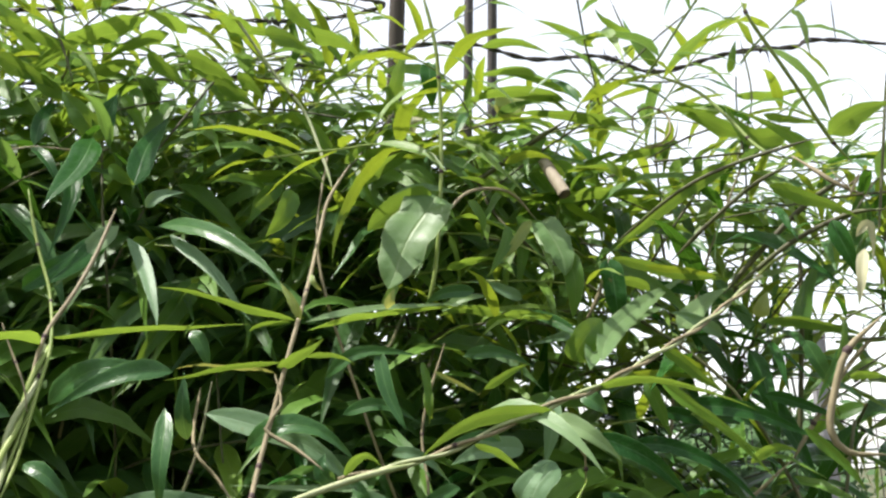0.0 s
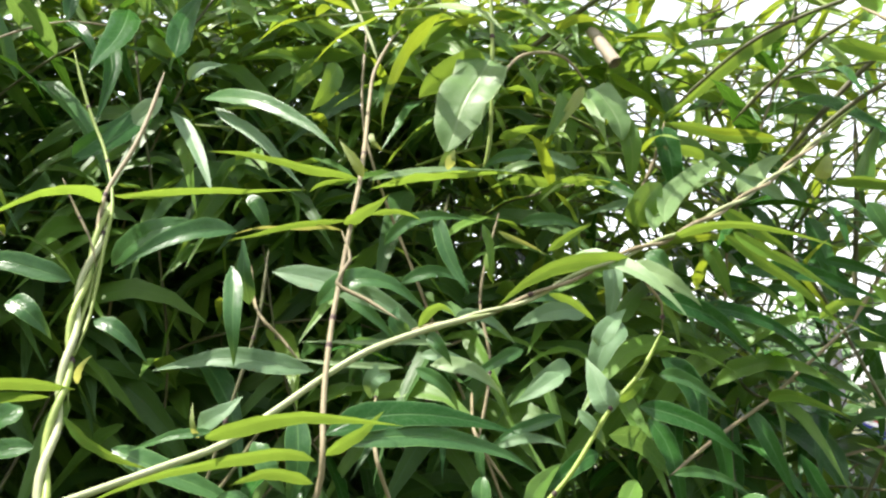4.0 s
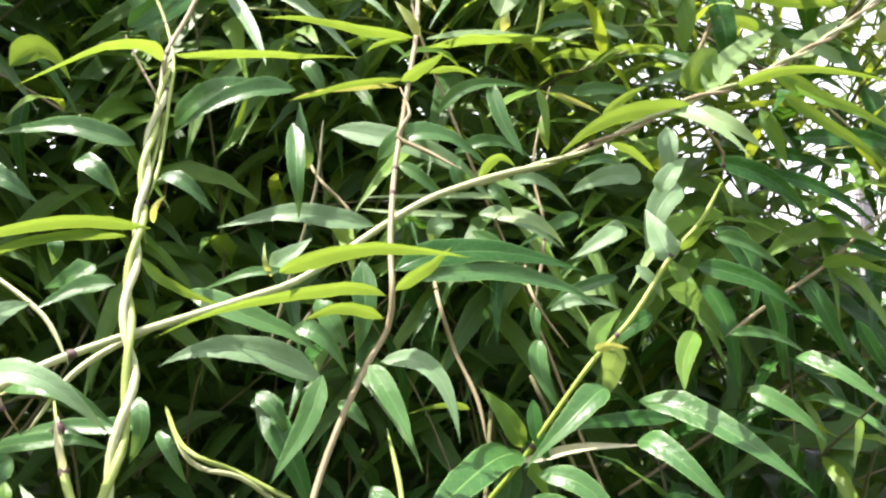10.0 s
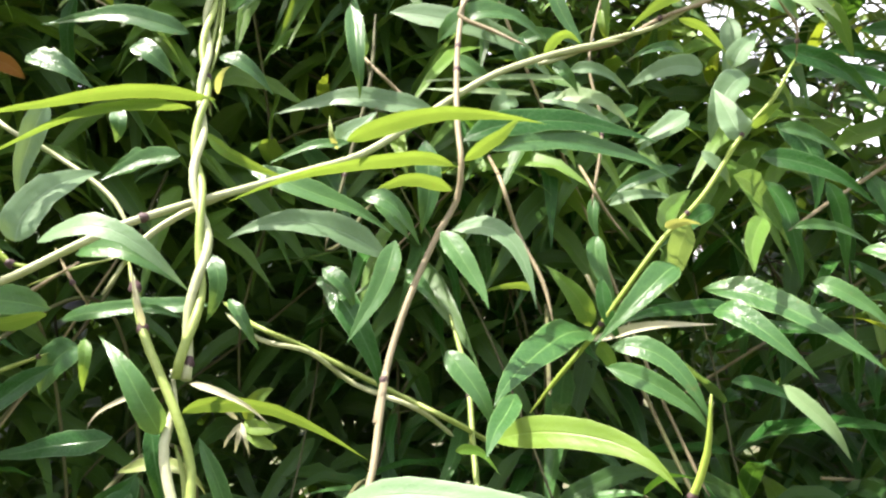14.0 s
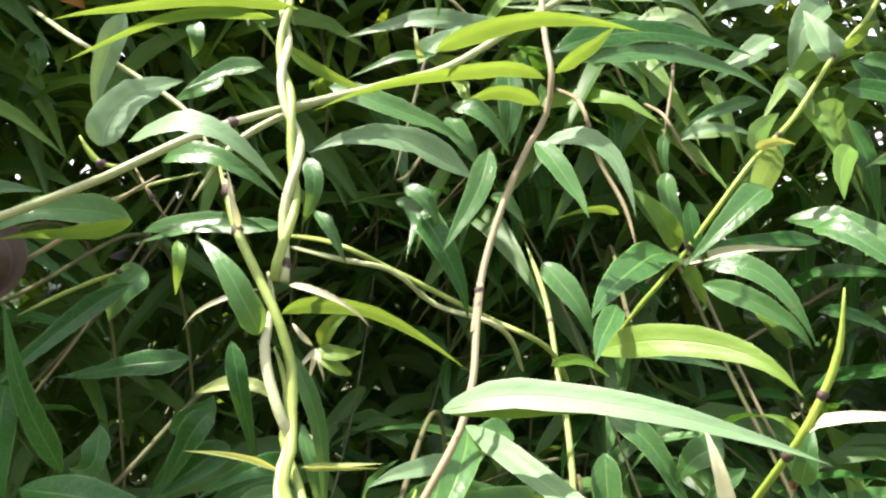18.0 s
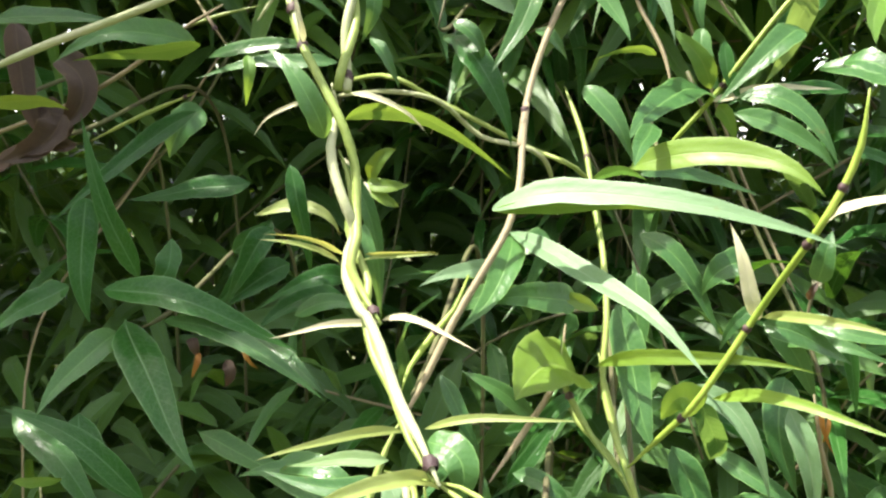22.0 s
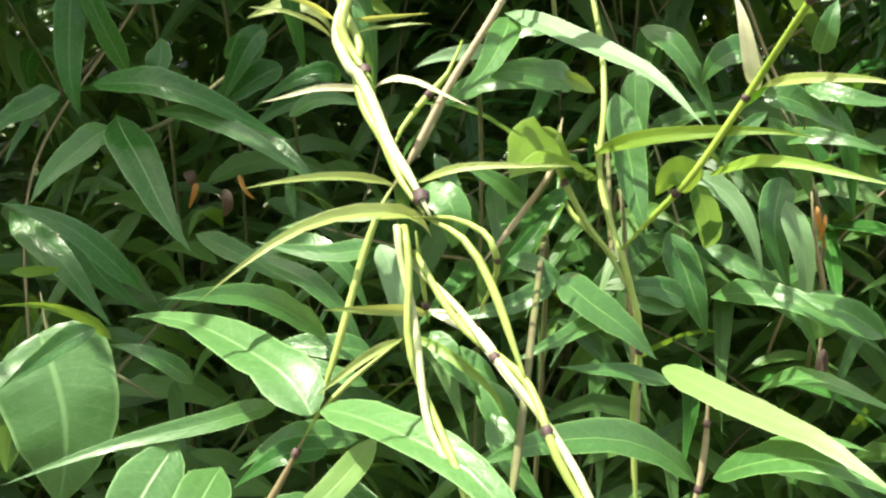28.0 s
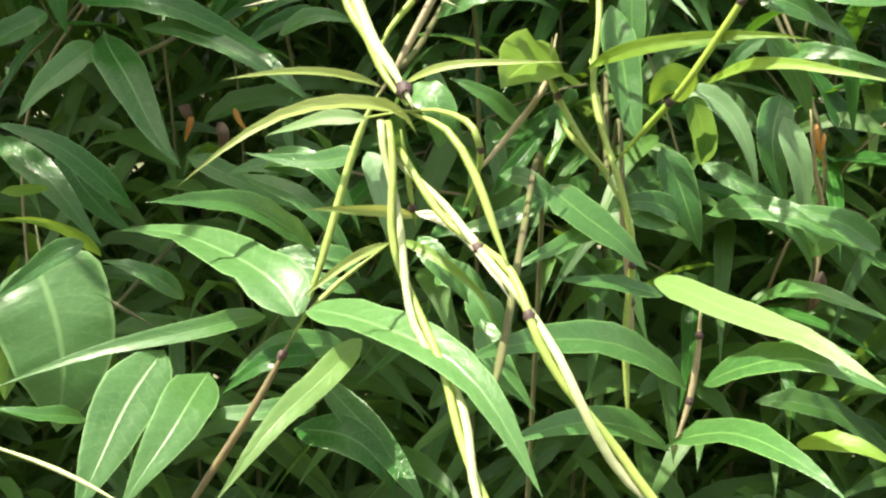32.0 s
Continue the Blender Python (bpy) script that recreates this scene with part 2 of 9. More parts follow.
STEM = {
    "cream": rough_material("stem_cream", (0.38, 0.39, 0.24), (0.25, 0.305, 0.125), 45, 0.5, 0.0006),
    "green": rough_material("stem_green", (0.15, 0.22, 0.045), (0.27, 0.33, 0.09), 50, 0.45, 0.0004),
    "tan": rough_material("stem_tan", (0.27, 0.225, 0.135), (0.18, 0.155, 0.085), 55, 0.6, 0.0005),
    "lime": rough_material("stem_lime", (0.15, 0.23, 0.028), (0.23, 0.31, 0.05), 50, 0.45, 0.0004),
    "olive": rough_material("stem_olive", (0.17, 0.15, 0.055), (0.11, 0.075, 0.05), 55, 0.55, 0.0005),
    "dark": rough_material("stem_dark", (0.07, 0.055, 0.035), (0.10, 0.12, 0.04), 60, 0.6, 0.0005),
    "node": rough_material("stem_node", (0.028, 0.016, 0.018), (0.085, 0.050, 0.045), 120, 0.6, 0.0005),
}
EARTH = rough_material("earth", (0.040, 0.058, 0.022), (0.17, 0.145, 0.10), 3.0, 0.9, 0.01, contrast=(0.42, 0.68))
WIRE = rough_material("wire_steel", (0.035, 0.030, 0.028), (0.085, 0.070, 0.060), 90, 0.55, 0.0004)
BARK = rough_material("bark", (0.035, 0.028, 0.022), (0.10, 0.085, 0.065), 14, 0.9, 0.004, (1, 1, 0.15))
GREYPOLE = rough_material("pole_concrete", (0.17, 0.17, 0.175), (0.26, 0.255, 0.26), 6, 0.85, 0.003)
STICK = rough_material("dry_cane", (0.42, 0.36, 0.27), (0.28, 0.23, 0.17), 40, 0.7, 0.0006, (1, 1, 0.3))
for mat in (EARTH,):
    mat.node_tree.nodes["Principled BSDF"].inputs["Specular IOR Level"].default_value = 0.1


# ---- making meshes ----
def part(name, data, material, parent=None, label=""):
    """One mesh object under a thing or a part; data is a bmesh or a finished mesh."""
    if isinstance(data, bmesh.types.BMesh):
        me = bpy.data.meshes.new(name)
        data.to_mesh(me)
        data.free()
    else:
        me = data
    if material and not me.materials:
        me.materials.append(material)
    ob = new(name, me)
    if parent:
        ob.parent = parent
        ob.matrix_parent_inverse = Matrix.Translation(-parent.location)
    if label:
        tagged(ob, label)
    return ob


def thing(name, label, category, at=(0, 0, 0), group="", kind=""):
    ob = new(name)
    ob.location = at
    ob.empty_display_size = 0.02
    return tagged(ob, label, category, group, kind)


def outline(s, blunt):
    """Half width along the blade, 0 to 1: a short stalk, a rounded foot, a long drawn-out point."""
    stalk = 0.030 * max(0.0, 1 - 1.6 * blunt)
    if s <= stalk:
        return 0.07
    q = (s - stalk) / (1 - stalk)
    foot = 0.06 + 0.94 * math.sin(min(1.0, q / (0.27 - 0.14 * blunt)) * math.pi / 2) ** (0.78 - 0.26 * blunt)
    tip = blunt ** 3
    point = (1.0 - max(0.0, (q - 0.20) / 0.80) ** (1.95 + 1.6 * tip)) ** (1.22 - 0.45 * tip)
    return max(0.012, foot * point)


def blade(p0, p1, p2, width, face, fold=0.25, ripple=0.0, turn=0.0, blunt=0.3, along=12, seed=0):
    """A leaf blade along the arc p0-p1-p2 as (verts, faces, uvs). face: the way that its upper side looks; turn: degrees of twist to the tip."""
    p0, p2, mid = Vector(p0), Vector(p2), Vector(p1)
    ctrl = mid * 2 - (p0 + p2) / 2
    rng = random.Random(seed)
    ph = rng.uniform(0, 6.3)
    face = Vector(face)
    verts, uvs = [], []
    sway = 0.055 * (p2 - p0).length
    for i in range(along + 1):
        s = 0.5 - 0.5 * math.cos(math.pi * (i / along) ** 1.06)
        c = p0 * (1 - s) ** 2 + ctrl * 2 * s * (1 - s) + p2 * s * s
        d = ((ctrl - p0) * (1 - s) + (p2 - ctrl) * s).normalized()
        across = d.cross(face).normalized()
        up = across.cross(d).normalized()
        if turn:
            r = Matrix.Rotation(radians(turn) * s, 3, d)
            across, up = r @ across, r @ up
        w = width / 2 * outline(s, blunt)
        c = c + (across * math.sin(s * 5.1 + ph) + up * 0.8 * math.sin(s * 8.3 + 2 * ph)) * (sway * s * (1 - s))
        for j, u in enumerate((-1, -0.5, 0, 0.5, 1)):
            lift = abs(u) * fold * w + (ripple * w * abs(u) * (math.sin(s * 17 + ph + (1.3 if u > 0 else 0)) + 0.7 * math.sin(s * 29 + 2 * ph - (0.9 if u > 0 else 0))))
            if abs(u) == 0.5:
                lift += 0.10 * w
            verts.append(c + across * (u * w) + up * lift)
            uvs.append((0.5 + u / 2, s))
    faces = []
    for i in range(along):
        for j in range(4):
            a = i * 5 + j
            faces.append((a, a + 1, a + 6, a + 5))
    return verts, faces, uvs


def as_mesh(name, pieces, material):
    """Joins (verts, faces, uvs) pieces into one smooth mesh."""
    vs, fs, us = [], [], []
    for v, f, u in pieces:
        k = len(vs)
        vs.extend(tuple(p) for p in v)
        fs.extend(tuple(i + k for i in q) for q in f)
        us.extend(u)
    me = bpy.data.meshes.new(name)
    me.from_pydata(vs, [], fs)
    lay = me.uv_layers.new(name="UVMap")
    loops = np.empty(len(me.loops), dtype=np.int32)
    me.loops.foreach_get("vertex_index", loops)
    lay.data.foreach_set("uv", np.array(us, dtype=np.float32)[loops].ravel())
    me.polygons.foreach_set("use_smooth", np.ones(len(me.polygons), dtype=bool))
    if material:
        me.materials.append(material)
    me.update()
    return me


def spline(points, step=0.006):
    """Points of a smooth line through the given ones."""
    p = [Vector(q) for q in points]
    p = [p[0] * 2 - p[1]] + p + [p[-1] * 2 - p[-2]]
    out = []
    for i in range(1, len(p) - 2):
        n = max(2, int((p[i + 1] - p[i]).length / step))
        for k in range(n):
            t = k / n
            out.append(0.5 * (2 * p[i] + (p[i + 1] - p[i - 1]) * t + (2 * p[i - 1] - 5 * p[i] + 4 * p[i + 1] - p[i + 2]) * t * t
                              + (3 * p[i] - p[i - 1] - 3 * p[i + 1] + p[i + 2]) * t ** 3))
    out.append(p[-2])
    return out


def tube(line, radius, sides=8, end=None, closed=True, taper=False):
    """A round stem along a line of points as (verts, faces, uvs)."""
    end = radius if end is None else end
    verts, uvs, faces = [], [], []
    side = None
    for i, c in enumerate(line):
        d = (line[min(i + 1, len(line) - 1)] - line[max(i - 1, 0)]).normalized()
        if side is None:
            side = d.orthogonal().normalized()
        side = (side - d * side.dot(d)).normalized()
        other = d.cross(side)
        r = radius + (end - radius) * i / max(1, len(line) - 1)
        if taper:
            r *= min(1.0, 0.25 + 0.22 * min(i, len(line) - 1 - i))
        for k in range(sides):
            a = 2 * math.pi * k / sides
            verts.append(c + (side * math.cos(a) + other * math.sin(a)) * r)
            uvs.append((k / sides, i / len(line)))
        if i:
            for k in range(sides):
                a, b = (i - 1) * sides + k, (i - 1) * sides + (k + 1) % sides
                faces.append((a, b, b + sides, a + sides))
    if closed:
        faces.append(tuple(range(sides - 1, -1, -1)))
        faces.append(tuple(range(len(verts) - sides, len(verts))))
    return verts, faces, uvs


def stem(vine, points, radius, colour="green", end=None, nodes=(), label="", name="stem"):
    """A stem through the points, with dark swollen joints at the given shares of its length."""
    line = spline(points)
    ob = part(name, as_mesh(name, [tube(line, radius, 8, end, taper=True)], None), STEM[colour], vine, label)
    for s in nodes:
        i = min(len(line) - 2, max(1, int(s * len(line))))
        joint(ob, line[i], line[i + 1] - line[i - 1], radius)
    return ob


def joint(stem_ob, at, way, radius):
    way = Vector(way).normalized()
    prof = [(-1.2, 1.01), (-0.7, 1.14), (-0.3, 1.26), (0.15, 1.32), (0.6, 1.14), (1.1, 1.01)]
    q = way.to_track_quat("Z", "Y")
    verts, faces, uvs = [], [], []
    for i, (h, r) in enumerate(prof):
        for k in range(8):
            a = math.pi * k / 4
            wob = 1 + 0.20 * math.sin(a * 2 + 2 * h) * (r - 1) / 0.32
            verts.append(Vector(at) + q @ Vector((math.cos(a) * r * radius * wob, math.sin(a) * r * radius * wob, h * radius)))
            uvs.append((k / 8, i / 5))
        if i:
            for k in range(8):
                a, b = (i - 1) * 8 + k, (i - 1) * 8 + (k + 1) % 8
                faces.append((a, b, b + 8, a + 8))
    return part("node", as_mesh("node", [(verts, faces, uvs)], STEM["node"]), None, stem_ob)


def twined(vine, points, radius, colours, spread=1.12, pitch=0.055, phase=0.0, nodes=(), end=None):
    """Stems wound round one another along one line."""
    line = spline(points)
    n = len(colours)
    obs, mid = [], []
    for k, colour in enumerate(colours):
        out, run, side = [], 0.0, None
        for i, c in enumerate(line):
            d = (line[min(i + 1, len(line) - 1)] - line[max(i - 1, 0)]).normalized()
            side = d.orthogonal().normalized() if side is None else (side - d * side.dot(d)).normalized()
            run += (c - line[i - 1]).length if i else 0
            a = phase + 2 * math.pi * (k / n + run / pitch)
            wide = radius + ((end or radius) - radius) * i / len(line)
            out.append(c + (side * math.cos(a) + d.cross(side) * math.sin(a)) * wide * spread)
        ob = part("stem", as_mesh("stem", [tube(out, radius, 8, end)], STEM[colour]), None, vine)
        obs.append(ob)
        mid.append(out)
    for k0, s in enumerate(nodes):
        i = min(len(line) - 2, max(1, int(s * len(line))))
        joint(obs[k0 % n], mid[k0 % n][i], mid[k0 % n][i + 1] - mid[k0 % n][i - 1], radius + ((end or radius) - radius) * s)
    return obs


SEEDS = [0]


def leaf(vine, p0, p1, p2, width, face, kind="mature", fold=0.25, ripple=0.06, turn=0.0, blunt=0.3, label=""):
    """One leaf from its stalk p0 over the middle p1 to the tip p2."""
    SEEDS[0] += 1
    me = as_mesh("leaf", [blade(p0, p1, p2, width, face, fold, ripple, turn, blunt, 14, SEEDS[0])], LEAF[kind])
    return part("leaf", me, None, vine, label)


# ---- the ground ----
def ground():
    bm = bmesh.new()
    n = 60

    def spread(i):
        q = (i / n) * 2 - 1
        return math.copysign(abs(q) ** 3.2 * 400, q)

    grid = [[bm.verts.new((spread(i), spread(j), 0.03 * noise.noise((spread(i) * 1.5, spread(j) * 1.5, 0)))) for j in range(n + 1)] for i in range(n + 1)]
    for i in range(n):
        for j in range(n):
            bm.faces.new((grid[i][j], grid[i + 1][j], grid[i + 1][j + 1], grid[i][j + 1]))
    for f in bm.faces:
        f.smooth = True
    tagged(part("ground", bm, EARTH), "dry sandy earth with patches of low weeds", "ground", kind="structure")


ground()


# ---- the body of the hedge ----
PROFILE = ((0.0, 0.60), (1.08, 0.53), (1.21, 0.535), (1.32, 0.585), (1.45, 0.640), (1.53, 0.65), (1.66, 0.66), (1.80, 0.71), (1.95, 0.80), (2.4, 1.1))


POCKETS = ((-0.20, 1.345), (-0.11, 1.33), (0.085, 1.36), (0.17, 1.34), (-0.21, 1.57))


def front(x, z):
    """How far ahead the face of the hedge stands at a height; a shady hollow opens towards one end."""
    hollow = 0.13 * max(0.0, 1 - abs(z - 1.30) / 0.13) * min(1.0, max(0.0, (-0.16 - x) / 0.08))
    for xc, zc in POCKETS:
        hollow += 0.16 * math.exp(-((x - xc) ** 2 + (z - zc) ** 2) / 0.0045)
    # swelling past the end, added for the shade it throws on the face
    shade_bulge = 0.22 * min(1.0, max(0.0, (-0.42 - x) / 0.12)) * min(1.0, max(0.0, (z - 1.25) / 0.15))
    for (za, ya), (zb, yb) in zip(PROFILE, PROFILE[1:]):
        if z <= zb:
            return ya + (yb - ya) * (z - za) / (zb - za) + 0.04 * noise.noise((x * 4, z * 4, 3)) + hollow - shade_bulge
    return 1.1


def crest(x):
    """The height at which the hedge thins out."""
    return 1.93 + 0.30 * max(0.0, -0.10 - x) - 0.30 * max(0.0, x - 0.05) + 0.03 * noise.noise((x * 5, 0, 0))


def thick(x, z):
    top = crest(x)
    k = 1.0 if z < top - 0.14 else max(0.0, 1 - (z - top + 0.14) / 0.16)
    edge = 0.085 + 2.0 * max(0.0, 1.575 - z)
    if x > edge:
        k *= max(0.05, 1 - (x - edge) / 0.14)
    if -0.11 < x < 0.30 and 1.58 < z < 1.76:
        k *= 0.42
    return k


def fill_leaf(rng, p0, length, ratio):
    a = rng.gauss(0, 0.9) + (math.pi if rng.random() < 0.5 else 0)
    hang = rng.random() ** 1.6
    d = Vector((math.cos(a), math.sin(a) * 0.8, 0.25 - 1.5 * hang)).normalized()
    p1 = p0 + d * length * 0.5 + Vector((0, 0, 0.09 * length * (1 - hang)))
    p2 = p0 + d * length - Vector((0, 0, length * 0.22))
    face = Vector((rng.gauss(0, 0.5), rng.gauss(-0.8, 0.5), 1.0 - 0.5 * hang))
    return blade(p0, p1, p2, length * ratio, face, rng.uniform(0.1, 0.4), 0.06, rng.uniform(-45, 45), rng.uniform(0.0, 0.5), 6, rng.random())


def filler(rng, count, depth0, depth1, xa, xb, za, zb, size):
    out = []
    while len(out) < count:
        x, z = rng.uniform(xa, xb), rng.uniform(za, zb)
        if rng.random() > thick(x, z):
            continue
        p0 = Vector((x, front(x, z) + rng.uniform(depth0, depth1), z))
        out.append(fill_leaf(rng, p0, rng.uniform(*size), rng.uniform(0.12, 0.20)))
    return out


rng = random.Random(5)
hedge = thing("vine_hedge", "dense tangle of narrow green leaves over a wire fence", "hedge", (0, 0.9, 0))
tagged(part("inner_foliage", as_mesh("inner_foliage", filler(rng, 13000, 0.08, 0.70, -1.15, 0.85, 0.60, 1.98, (0.07, 0.13)), FILL), None, hedge), kind="stuff")
tagged(part("top_foliage", as_mesh("top_foliage", filler(rng, 1700, 0.06, 0.6, -0.7, 0.16, 1.50, 1.86, (0.08, 0.13)), FILL), None, hedge), kind="stuff")
tagged(part("young_foliage", as_mesh("young_foliage", filler(rng, 1500, 0.04, 0.40, -0.6, 0.30, 1.48, 1.86, (0.07, 0.12)), FILL_LIT), None, hedge), kind="stuff")


outer = filler(rng, 3600, 0.0, 0.6, -2.4, -1.1, 0.02, 1.95, (0.09, 0.15)) + filler(rng, 3000, 0.0, 0.6, -1.1, 1.5, 0.02, 0.65, (0.09, 0.15))
tagged(part("outer_foliage", as_mesh("outer_foliage", outer, FILL), None, hedge), kind="stuff")
deep = filler(rng, 4600, 0.42, 0.95, -1.3, 0.45, 0.25, 1.38, (0.11, 0.17)) + filler(rng, 800, 0.45, 0.9, -0.6, 0.05, 1.36, 1.56, (0.11, 0.16))
tagged(part("deep_foliage", as_mesh("deep_foliage", deep, FILL), None, hedge), kind="stuff")
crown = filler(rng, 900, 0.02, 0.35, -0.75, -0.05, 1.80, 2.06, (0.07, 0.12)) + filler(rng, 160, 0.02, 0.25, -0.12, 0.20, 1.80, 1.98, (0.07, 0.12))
tagged(part("crown_foliage", as_mesh("crown_foliage", crown, FILL_LIT), None, hedge), kind="stuff")


def shade_overhang(count):
    """Unseen bulging, taller growth added at one end for shade, a tuft beside it."""
    out = []
    while len(out) < count:
        x, y, z = rng.uniform(-1.20, -0.55), rng.uniform(0.22, 0.95), rng.uniform(1.62, 2.05)
        if x + 0.43 * (z - 1.8) < -0.80:
            out.append(fill_leaf(rng, Vector((x, y, z)), rng.uniform(0.08, 0.13), rng.uniform(0.16, 0.22)))
    # the tuft stands up the sun's line from the leaves it darkens
    for k in range(190):
        z = rng.uniform(1.64, 1.88)
        p0 = Vector((rng.uniform(-0.60, -0.50) - 0.43 * (z - 1.8), rng.uniform(0.32, 0.44), z))
        out.append(fill_leaf(rng, p0, rng.uniform(0.06, 0.09), rng.uniform(0.18, 0.24)))
    return out


tagged(part("tall_foliage", as_mesh("tall_foliage", shade_overhang(800), FILL), None, hedge), kind="stuff")


def inner_stems(count):
    """Old bare stems running up and across inside the hedge."""
    for k in range(count):
        x, z = rng.uniform(-0.75, 0.42), rng.uniform(0.9, 1.35)
        y = front(x, z) + rng.uniform(0.05, 0.22)
        pts = [Vector((x, y, z))]
        d = Vector((rng.gauss(0, 0.5), rng.gauss(0, 0.15), 1)).normalized()
        for i in range(rng.randint(3, 6)):
            d = (d + Vector((rng.gauss(0, 0.35), rng.gauss(0, 0.12), rng.gauss(0, 0.15)))).normalized()
            q = pts[-1] + d * 0.13
            q.y = max(q.y, front(q.x, q.z) + 0.03)
            pts.append(q)
        line = spline(pts, 0.02)
        part("old_stem", as_mesh("old_stem", [tube(line, rng.uniform(0.0009, 0.0016), 6)], STEM[rng.choice(("dark", "dark", "dark", "tan"))]), None, hedge)


inner_stems(24)
for k in range(7):
    x = -0.7 + 0.2 * k
    part("rootstock", as_mesh("rootstock", [tube(spline([(x, 0.9, -0.02), (x + 0.03, 0.86, 0.4), (x - 0.02, 0.9, 0.8), (x + 0.04, 0.85, 1.25)], 0.03), 0.006, 8, 0.003)], STEM["dark"]), None, hedge)


# ---- leafy shoots: each a stem with leaves set in pairs ----
def leaf_variants(kind, count, ratio, seed):
    r = random.Random(seed)
    out = []
    for k in range(count):
        arch, droop = r.uniform(0.03, 0.14), r.uniform(-0.05, 0.42)
        p = blade((0, 0, 0), (0.5, r.uniform(-0.04, 0.04), arch - 0.3 * droop), (0.98, r.uniform(-0.07, 0.07), -droop), ratio * r.uniform(0.85, 1.2), (0, 0, 1),
                  r.uniform(0.1, 0.45), 0.14, r.uniform(-50, 50), r.uniform(0.0, 0.35), 9, k)
        out.append(as_mesh("leaf", [p], LEAF[kind]))
    return out


BLADES = {
    "mature": leaf_variants("mature", 14, 0.140, 1),
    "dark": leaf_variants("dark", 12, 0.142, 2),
    "fresh": leaf_variants("fresh", 10, 0.12, 3),
}


def shoot(rng, start, way, length, kinds, colour, leaf_len, sag, label, group, bare=0.0, flat=0.8):
    """A shoot from a point inside the hedge; its stem bends down with its weight."""
    ob = thing("leafy_shoot", label, "vine shoot", (start.x, start.y, start.z), group)
    d, pts = way.normalized(), [start.copy()]
    n = max(4, int(length / 0.035))
    for i in range(n):
        d = (d + Vector((rng.gauss(0, 0.12), rng.gauss(0, 0.08), rng.gauss(0, 0.10) - sag))).normalized()
        pts.append(pts[-1] + d * length / n)
    line = spline(pts, 0.02)
    r = rng.uniform(0.0010, 0.0016)
    part("stem", as_mesh("stem", [tube(line, r, 6, r * 0.6)], STEM[colour]), None, ob)
    spin = rng.uniform(0, 3)
    for i in range(1, n + 1):
        if rng.random() < bare:
            continue
        c = pts[i]
        d = (pts[min(i + 1, n)] - pts[i - 1]).normalized()
        spin += 1.35
        side = d.orthogonal().normalized()
        for s in (0, math.pi):
            if rng.random() < 0.12:
                continue
            out = (Matrix.Rotation(spin + s, 3, d) @ side)
            out.z *= flat
            out = (out + d * 0.3 * Vector((1, 1, flat)).length / 1.5 + Vector((0, -0.12, -0.10))).normalized()
            up = Vector((rng.gauss(0, 0.2), -0.35 + rng.gauss(0, 0.25), 1))
            yv = up.cross(out).normalized()
            zv = out.cross(yv)
            m = Matrix((out, yv, zv)).transposed().to_4x4()
            ln = rng.uniform(*leaf_len) * (1 - 0.45 * (i / n) ** 3)
            kind = rng.choice(kinds)
            lf = part("leaf", rng.choice(BLADES[kind]), None, ob)
            lf.matrix_basis = Matrix.Translation(c) @ m @ Matrix.Scale(ln, 4)
    return ob


def face_shoots(count):
    made = 0
    while made < count:
        x, z = rng.uniform(-0.75, 0.45), rng.uniform(1.02, 1.72)
        if rng.random() > thick(x, z) or (x < -0.16 and z < 1.46):
            continue
        made += 1
        start = Vector((x, front(x, z) + rng.uniform(0.14, 0.26) - (0.06 if z > 1.42 else 0.0), z))
        way = Vector((rng.gauss(0, 0.8), rng.uniform(-0.12, 0.15), rng.gauss(0.1, 0.6)))
        # weighted to the darkened copy, to deepen the shade behind the front leaves
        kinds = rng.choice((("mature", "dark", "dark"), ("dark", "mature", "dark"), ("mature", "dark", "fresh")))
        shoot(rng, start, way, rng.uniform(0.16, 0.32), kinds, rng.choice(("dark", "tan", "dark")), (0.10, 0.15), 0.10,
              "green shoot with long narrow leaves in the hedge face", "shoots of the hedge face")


def low_shoots(count):
    for k in range(count):
        x, z = rng.uniform(-0.15, 0.26), rng.uniform(1.02, 1.38)
        start = Vector((x, front(x, z) + rng.uniform(0.12, 0.22), z))
        way = Vector((rng.gauss(0, 0.9), rng.uniform(-0.06, 0.15), rng.gauss(0.0, 0.5)))
        shoot(rng, start, way, rng.uniform(0.12, 0.24), ("dark", "mature", "mature"), rng.choice(("tan", "dark")), (0.11, 0.155), 0.10,
              "long-leaved green shoot low in the hedge face", "shoots of the hedge face")


def crest_shoots(count):
    for k in range(count):
        x = rng.uniform(-0.62, 0.50)
        z = crest(x) - rng.uniform(-0.04, 0.22)
        start = Vector((x, rng.uniform(0.78, 1.04), z))
        way = Vector((rng.gauss(0, 0.9), rng.gauss(-0.1, 0.4), rng.uniform(0.0, 0.7)))
        shoot(rng, start, way, rng.uniform(0.14, 0.30), ("fresh", "fresh", "mature"), rng.choice(("green", "dark", "dark")), (0.07, 0.125), 0.06,
              "sunlit yellow-green shoot arching over the hedge top", "shoots of the hedge top", 0.08, 0.3)


